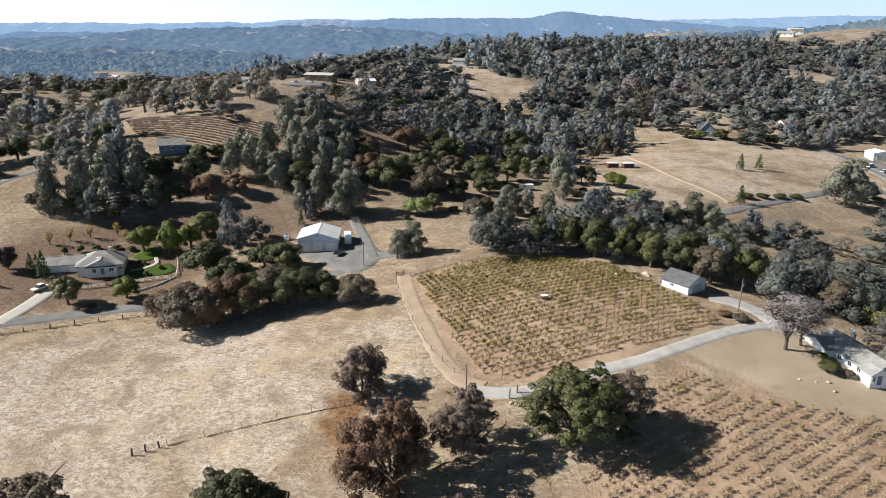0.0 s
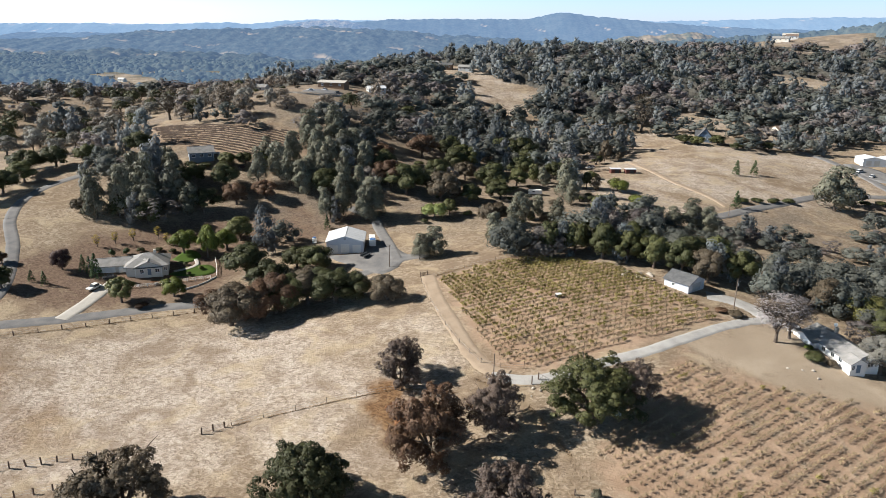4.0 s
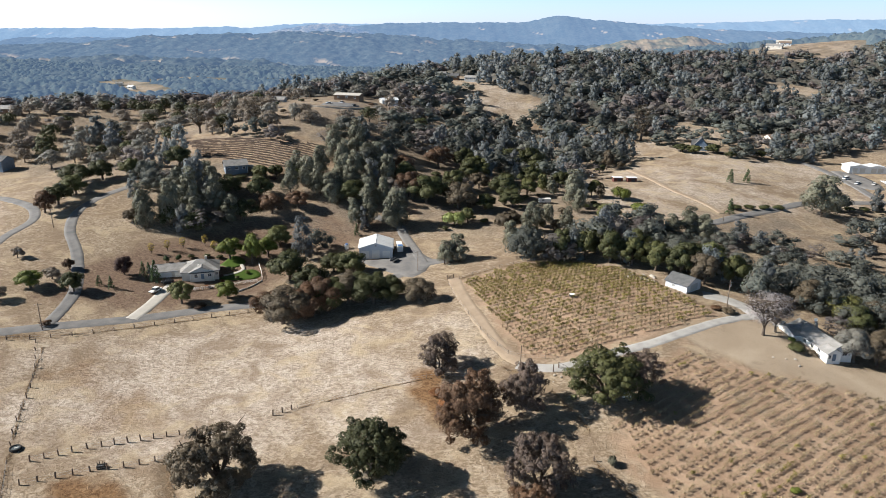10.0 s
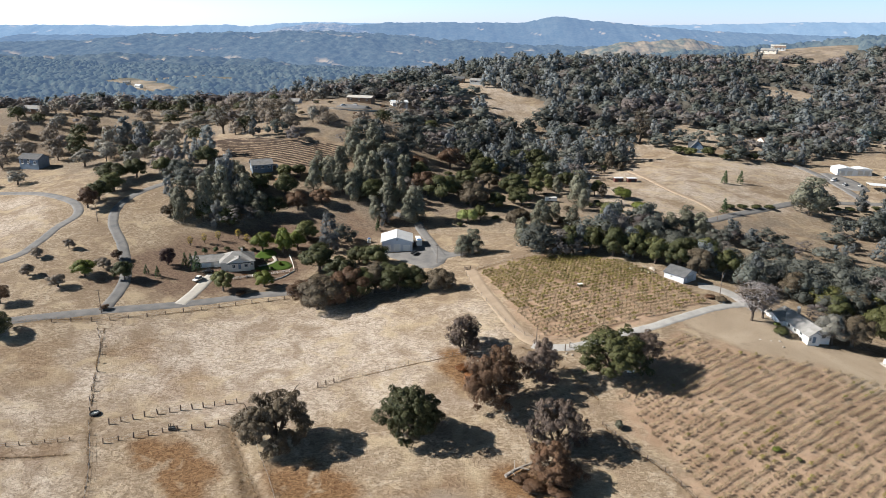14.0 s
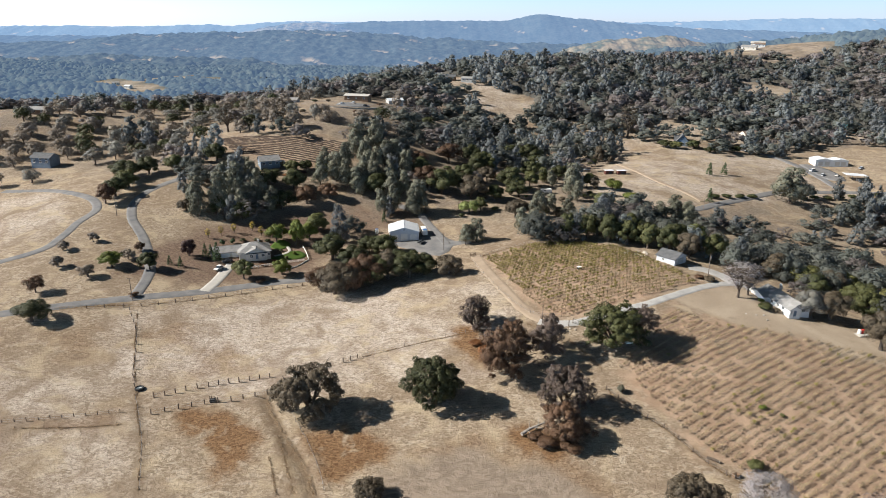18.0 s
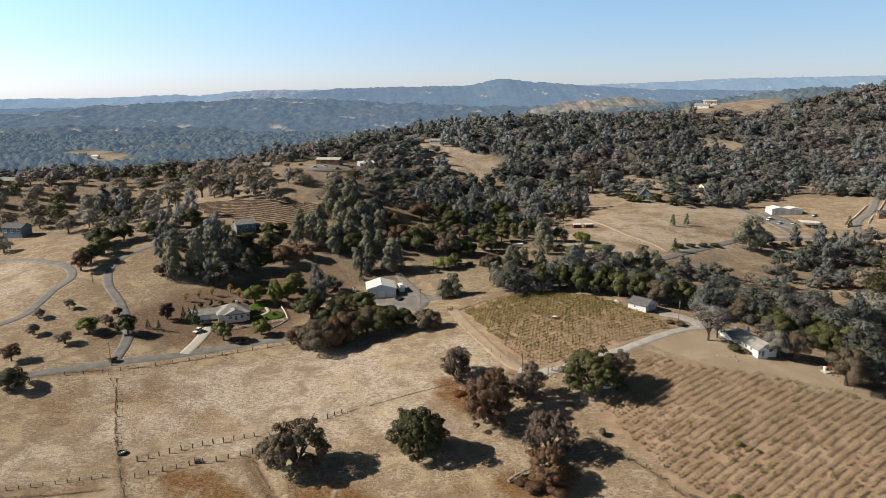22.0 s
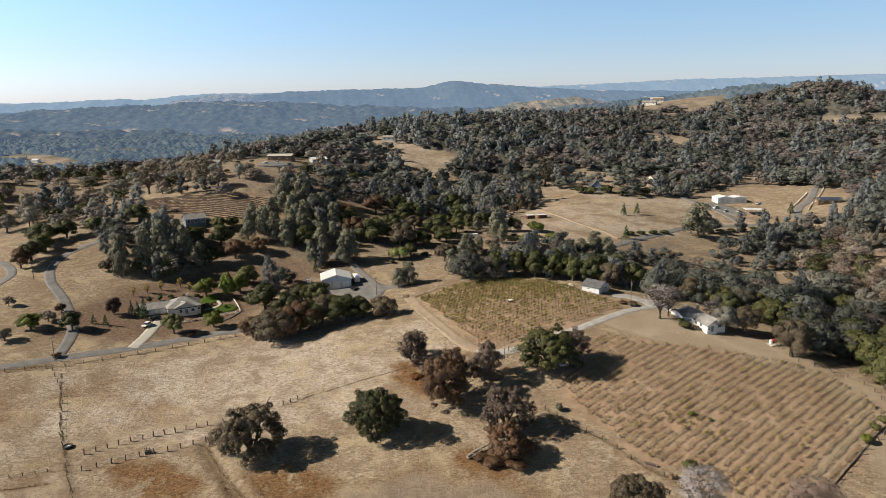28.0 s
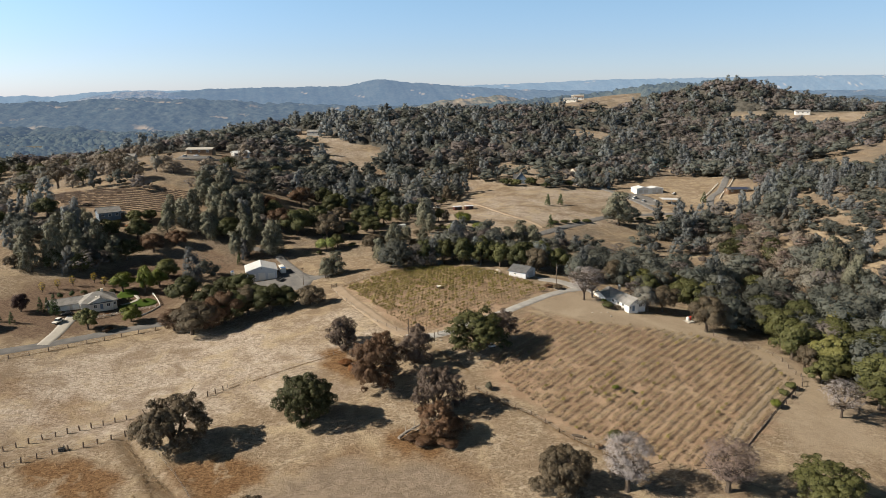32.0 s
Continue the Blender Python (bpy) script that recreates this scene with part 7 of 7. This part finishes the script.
simple_house(-20, 668, 5, 16, 10, 3.4, 2.0, WHITE, ROOF_GREY, "pale house in a hilltop clearing", lift=1.0)
simple_house(-6, 650, -10, 15, 9, 3.2, 1.8, BROWNWALL, ROOF_DARK, "dark house on the wooded hill", lift=1.0)
simple_house(250, 500, 10, 13, 9, 3.4, 2.2, CREAM, ROOF_BROWN, "cream house half hidden by trees", lift=0.8)
simple_house(680, 700, -30, 18, 9, 3.6, 2.0, WHITE, ROOF_GREY, "white ranch building by the far pasture", lift=0.8)

# ---- loose things ----
g = site("harvest_bin", 28, 173.4, 20, "white harvest bin with dark sides among the vines", "bin", 0.0)
part("box", Shell().box(0, 0, 0.65, 1.6, 1.2, 0.9, 0, 0.04), DARK, g)
part("lid", Shell().box(0, 0, 1.18, 1.8, 1.4, 0.16, 0, 0.03), WHITE, g)
g = site("utility_cart", 32, 116.2, 8, "small white utility cart parked under the oak", "cart", 0.1)
part("body", Shell().box(0, 0, 0.65, 2.3, 1.2, 0.6, 0, 0.08), WHITE, g)
part("canopy", Shell().box(0, 0, 1.75, 1.7, 1.2, 0.1, 0, 0.03), WHITE, g)
part("seat", Shell().box(0.2, 0, 1.05, 0.6, 1.0, 0.35, 0, 0.06), DARK, g)
for dx in (-0.75, 0.75):
    for dy in (-0.55, 0.55):
        part("wheel", Shell().tube([(dx, dy, 0.25), (dx, dy * 1.3, 0.25)], [0.25, 0.25], 10), BLACK, g)
        part("strut", Shell().tube([(dx * 0.9, dy, 0.9), (dx * 0.9, dy, 1.75)], [0.03, 0.03], 4), STEEL, g)
g = site("stock_tank", -122.8, 103.2, 0, "round black rubber stock tank with a white float", "trough", 0.0)
rim = Shell()
for k in range(20):
    a0, a1 = 2 * math.pi * k / 20, 2 * math.pi * (k + 1) / 20
    rim.add([(math.cos(a) * r, math.sin(a) * r, z) for a in (a0, a1) for r, z in ((1.35, -0.1), (1.45, 0.35), (1.35, 0.6), (1.1, 0.62), (0.95, 0.4), (0.95, 0.2))], [(i, i + 6, i + 7, i + 1) for i in range(5)])
part("rim", rim, BLACK, g)
part("water", Shell().tube([(0, 0, 0.2), (0, 0, 0.42)], [1.0, 1.0], 20), WATER, g)
part("float", Shell().box(0.25, 0.1, 0.46, 0.9, 0.3, 0.1, 0.6, 0.03), WHITE, g)
g = site("hay_feeder", -99, 97.3, 12, "dark wooden feeder with upright posts by the fence", "feeder", 0.0)
part("crib", Shell().box(0, 0, 0.45, 1.7, 1.1, 0.9, 0, 0.05), DARK, g)
for dx, dz in ((-0.8, 1.7), (-0.3, 1.9), (0.5, 1.6), (0.85, 1.3)):
    part("post", Shell().box(dx, 0.4, dz / 2, 0.16, 0.16, dz), WOOD, g)
g = site("fallen_tree", -5.5, 77.5, 30, "pale fallen tree trunk with broken bare limbs", "log", 0.2)
part("trunk", Shell().tube([(-4, 0, 0.2), (-1, 0.4, 0.6), (2, 0.2, 1.0), (4.5, -0.5, 1.6)], [0.5, 0.42, 0.3, 0.12], 8), BARK_PALE, g)
for a, b_ in (((-1, 0.4, 0.6), (0.5, 2.5, 1.8)), ((0.5, 0.3, 0.8), (1.5, -2.2, 1.5)), ((2, 0.2, 1.0), (3.5, 1.8, 2.4)), ((-2, 0.3, 0.5), (-2.6, -2.0, 1.1)), ((3, -0.1, 1.2), (5, 0.8, 0.9))):
    part("limb", Shell().tube([a, Vector(a).lerp(Vector(b_), 0.5) + Vector((0, 0, 0.2)), b_], [0.18, 0.12, 0.04], 6), BARK_PALE, g)
for x, y, w, hh, lv in ((-5.2, 74.6, 4.6, 2.4, OAK_BROWN), (-2.5, 71.5, 6.0, 3.0, OAK_BROWN), (3.5, 69.0, 6.5, 3.2, OAK_BROWN)):
    plant("brush_heap", "bush", x, y, w, hh, lv, "heap of dry brown brush round the fallen tree", "brush", "brush heaps")
plant("bush", "bush", -15, 117, 6, 2.4, OAK_RUST, "patch of rust-red scrub under the oak", "bush")
plant("bush", "bush", -18, 122, 5, 2.0, OAK_RUST, "patch of rust-red scrub under the oak", "bush")
g = site("wellhead", 119.5, 129.5, 15, "concrete pad with a white tank and red drum", "well", 0.1)
part("slab", Shell().box(0, 0, 0.0, 4.2, 3.0, 0.5, 0, 0.03), CONCRETE, g)
part("drum", Shell().tube([(0.9, 0.5, 0.2), (0.9, 0.5, 1.7), (0.9, 0.5, 1.85)], [0.5, 0.5, 0.3], 12), RED, g)
part("tank", Shell().tube([(-0.2, 0.8, 0.2), (-0.2, 0.8, 1.5), (-0.2, 0.8, 1.7)], [0.6, 0.6, 0.35], 12), WHITE, g)
rk = random.Random(5)
ROCKS = []
for v in range(4):
    bm = bmesh.new()
    bmesh.ops.create_icosphere(bm, subdivisions=2, radius=0.5)
    for q in bm.verts:
        q.co *= 1 + 0.28 * noise.noise(q.co * 2.2 + Vector((v * 7, 0, 0)))
        q.co.z *= 0.7
    me = bpy.data.meshes.new("rock")
    bm.to_mesh(me)
    bm.free()
    me.materials.append(STONE)
    ROCKS.append(me)
spots = [(56 + rk.uniform(-4, 6), 193 + rk.uniform(-5, 3), rk.uniform(0.8, 2.2)) for _ in range(14)] + [(80 + rk.uniform(-3, 3), 164 + rk.uniform(-2, 2), rk.uniform(0.6, 1.4)) for _ in range(7)] + [(17 + rk.uniform(-3, 4), 126 + rk.uniform(-2, 2), rk.uniform(0.4, 1.1)) for _ in range(6)] + [(84 + rk.uniform(-4, 4), 141 + rk.uniform(-8, 4), rk.uniform(0.5, 1.0)) for _ in range(4)]
for x, y, sc in spots:
    ob = new("rock", ROCKS[rk.randrange(4)])
    ob.matrix_basis = Matrix.LocRotScale((x, y, gz(x, y) + 0.1 * sc), Euler((0, 0, rk.uniform(0, 6))), (sc, sc * rk.uniform(0.7, 1.2), sc * rk.uniform(0.6, 1)))
    tagged(ob, "grey weathered field stone on bare soil", "rock", "field stones")
for k in range(5):
    x, y = 60 + rk.uniform(-3, 3), 190 + rk.uniform(-3, 3)
    g = empty("lumber_stack", pose(x, y, gz(x, y), rz=rk.uniform(-60, -30)), "loose stack of pale boards behind the shed", "lumber", "lumber stacks")
    for j in range(4):
        part("board", Shell().box(0, 0.28 * j - 0.4, 0.2 + 0.03 * (j % 2), 3.2, 0.24, 0.3), CREAM if k % 2 else WOOD, g)
# hedge of low bushes along the far road
for k in range(14):
    x = 142 + 9.2 * k
    if 172 < x < 200:
        continue
    y = 307 + 0.30 * (x - 142) - 0.0007 * (x - 142) ** 2 + 5
    plant("roadside_bush", "bush", x, y, 6.5, 3.2, OAK_DARK, "low dark bush in the roadside hedge", "bush", "roadside hedge")
for x, y, w, hh in ((160, 452, 16, 9), (168, 448, 14, 8), (182, 450, 14, 9), (196, 445, 13, 9), (206, 452, 14, 9), (190, 437, 11, 6), (95, 409, 11, 19), (103, 405, 8, 9), (88, 398, 9, 8), (74, 345, 9, 6), (213, 440, 10, 8)):
    plant("meadow_oak", "oak", x, y, w * 0.85, hh * 0.75, picker.choice((OAK_DARK, OAK_OLIVE, OAK_GREEN)), "rounded oak beside the meadow house", group="oaks round the meadow")

# small things by the lower vineyard
def low_wall(pts, high, thick, mat, label):
    """A low wall of short boards that steps along the ground."""
    line = smooth_line(pts, 2.4)
    x0, y0 = line[0]
    z0 = gz(x0, y0)
    ob = empty("low_wall", pose(x0, y0, z0), label, "wall")
    for a, b in zip(line, line[1:]):
        m = (a + b) / 2
        part("board", Shell().box(m.x - x0, m.y - y0, gz(m.x, m.y) - z0 + high / 2 - 0.1, (b - a).length * 0.98, thick, high, math.atan2(b.y - a.y, b.x - a.x), 0.02), mat, ob)
    return ob


# dark boards stand in for a bank and the shadow beside it
low_wall(V2((83, 48.6), (98, 58.9), (111.6, 68.3), (124, 76.4)), 0.5, 0.2, WOOD, "low dark boards in place of a shaded bank along the vineyard")
low_wall(V2((-87, 208.5), (-91, 201), (-96, 196.5)), 0.6, 0.2, WHITE, "low white garden wall beside the lawn")
g = site("fallen_log", 39.3, 63.5, -40, "short dark log with a pale sawn end beside the vineyard track", "log", 0.1)
part("trunk", Shell().tube([(-1.6, 0, 0.3), (0, 0.1, 0.35), (1.6, 0, 0.32)], [0.34, 0.38, 0.32], 9), BARK, g)
part("sawn_end", Shell().tube([(1.6, 0, 0.32), (1.64, 0, 0.32)], [0.31, 0.30], 9), CREAM, g)
g = site("wooden_crate", 42.7, 57.6, 15, "brown slatted wooden crate beside the vineyard track", "crate", 0.0)
for dx in (-0.7, 0.7):
    part("end_panel", Shell().box(dx, 0, 0.5, 0.08, 1.2, 1.0), BROWNWALL, g)
for dy in (-0.6, 0.6):
    for dz in (0.2, 0.5, 0.8):
        part("slat", Shell().box(0, dy, dz, 1.5, 0.06, 0.2), BROWNWALL, g)
plant("bush", "bush", 49, 60, 4.4, 3.4, OAK_GREEN, "fresh green bush at the edge of the vines", "bush")
for x, y, w, hh, lv in ((106, 65.5, 3.6, 3.4, BRIGHT), (114, 71, 3.4, 3.2, OAK_GREEN), (120, 75, 3.6, 3.4, OAK_GREEN), (62, 84, 2.6, 1.4, BRIGHT), (66, 80.5, 1.8, 1.2, OAK_GREEN)):
    plant("bush", "bush", x, y, w, hh, lv, "small green bush among the brown vines" if y > 79 else "small leafy bush along the board wall", "bush")
for x, y, rz, wl_, rf in ((-600, 1232, 12, CREAM, ROOF_GREY), (-560, 1188, -20, WHITE, ROOF_METAL), (-500, 1352, 8, CREAM, ROOF_BROWN)):
    simple_house(x, y, rz, 12, 8, 3.4, 2.0, wl_, rf, "pale house in a clearing across the valley", lift=0.8)
# the hilltop yard
for x, y, rz, pt, lb in ((-96, 447, 20, WHITE, "white car parked in the hilltop yard"), (-89, 461, -30, SILVER, "silver car parked in the hilltop yard"), (-79, 452, 60, DARK, "dark car parked in the hilltop yard")):
    vehicle("car", x, y, rz, 4.6, 1.85, 1.55, pt, lb)
low_wall(V2((-106, 427), (-92, 424), (-80, 430), (-68, 455)), 1.1, 0.3, STONE, "low pale stone wall round the hilltop yard")
simple_house(-58, 508, 22, 13, 8, 2.8, 1.4, GREYWALL, ROOF_METAL, "low grey house with a pale roof on the hilltop", lift=0.8)
simple_house(14, 640, -20, 13, 8, 3.0, 1.6, GREYWALL, ROOF_GREY, "small grey house in the hilltop clearing", lift=0.8)
simple_house(468, 985, -35, 22, 12, 4.0, 2.4, CREAM, ROOF_GREY, "pale house on the far hill", lift=0.8)
simple_house(500, 1020, -20, 16, 10, 4.0, 2.2, WHITE, ROOF_BROWN, "white house with a brown roof on the far hill", lift=0.8)
for k in range(12):
    x, y = -140 + 8.0 * k + rk.uniform(-3, 3), 440 + rk.uniform(-45, 40)
    if -108 < x < -66 and 424 < y < 478:
        continue
    plant("scrub_bush", "bush", x, y, rk.uniform(3, 6), rk.uniform(2, 4), rk.choice((OAK_OLIVE, OAK_BROWN, OAK_DARK)), "low dusty bush round the hilltop houses", "bush", "hilltop scrub")
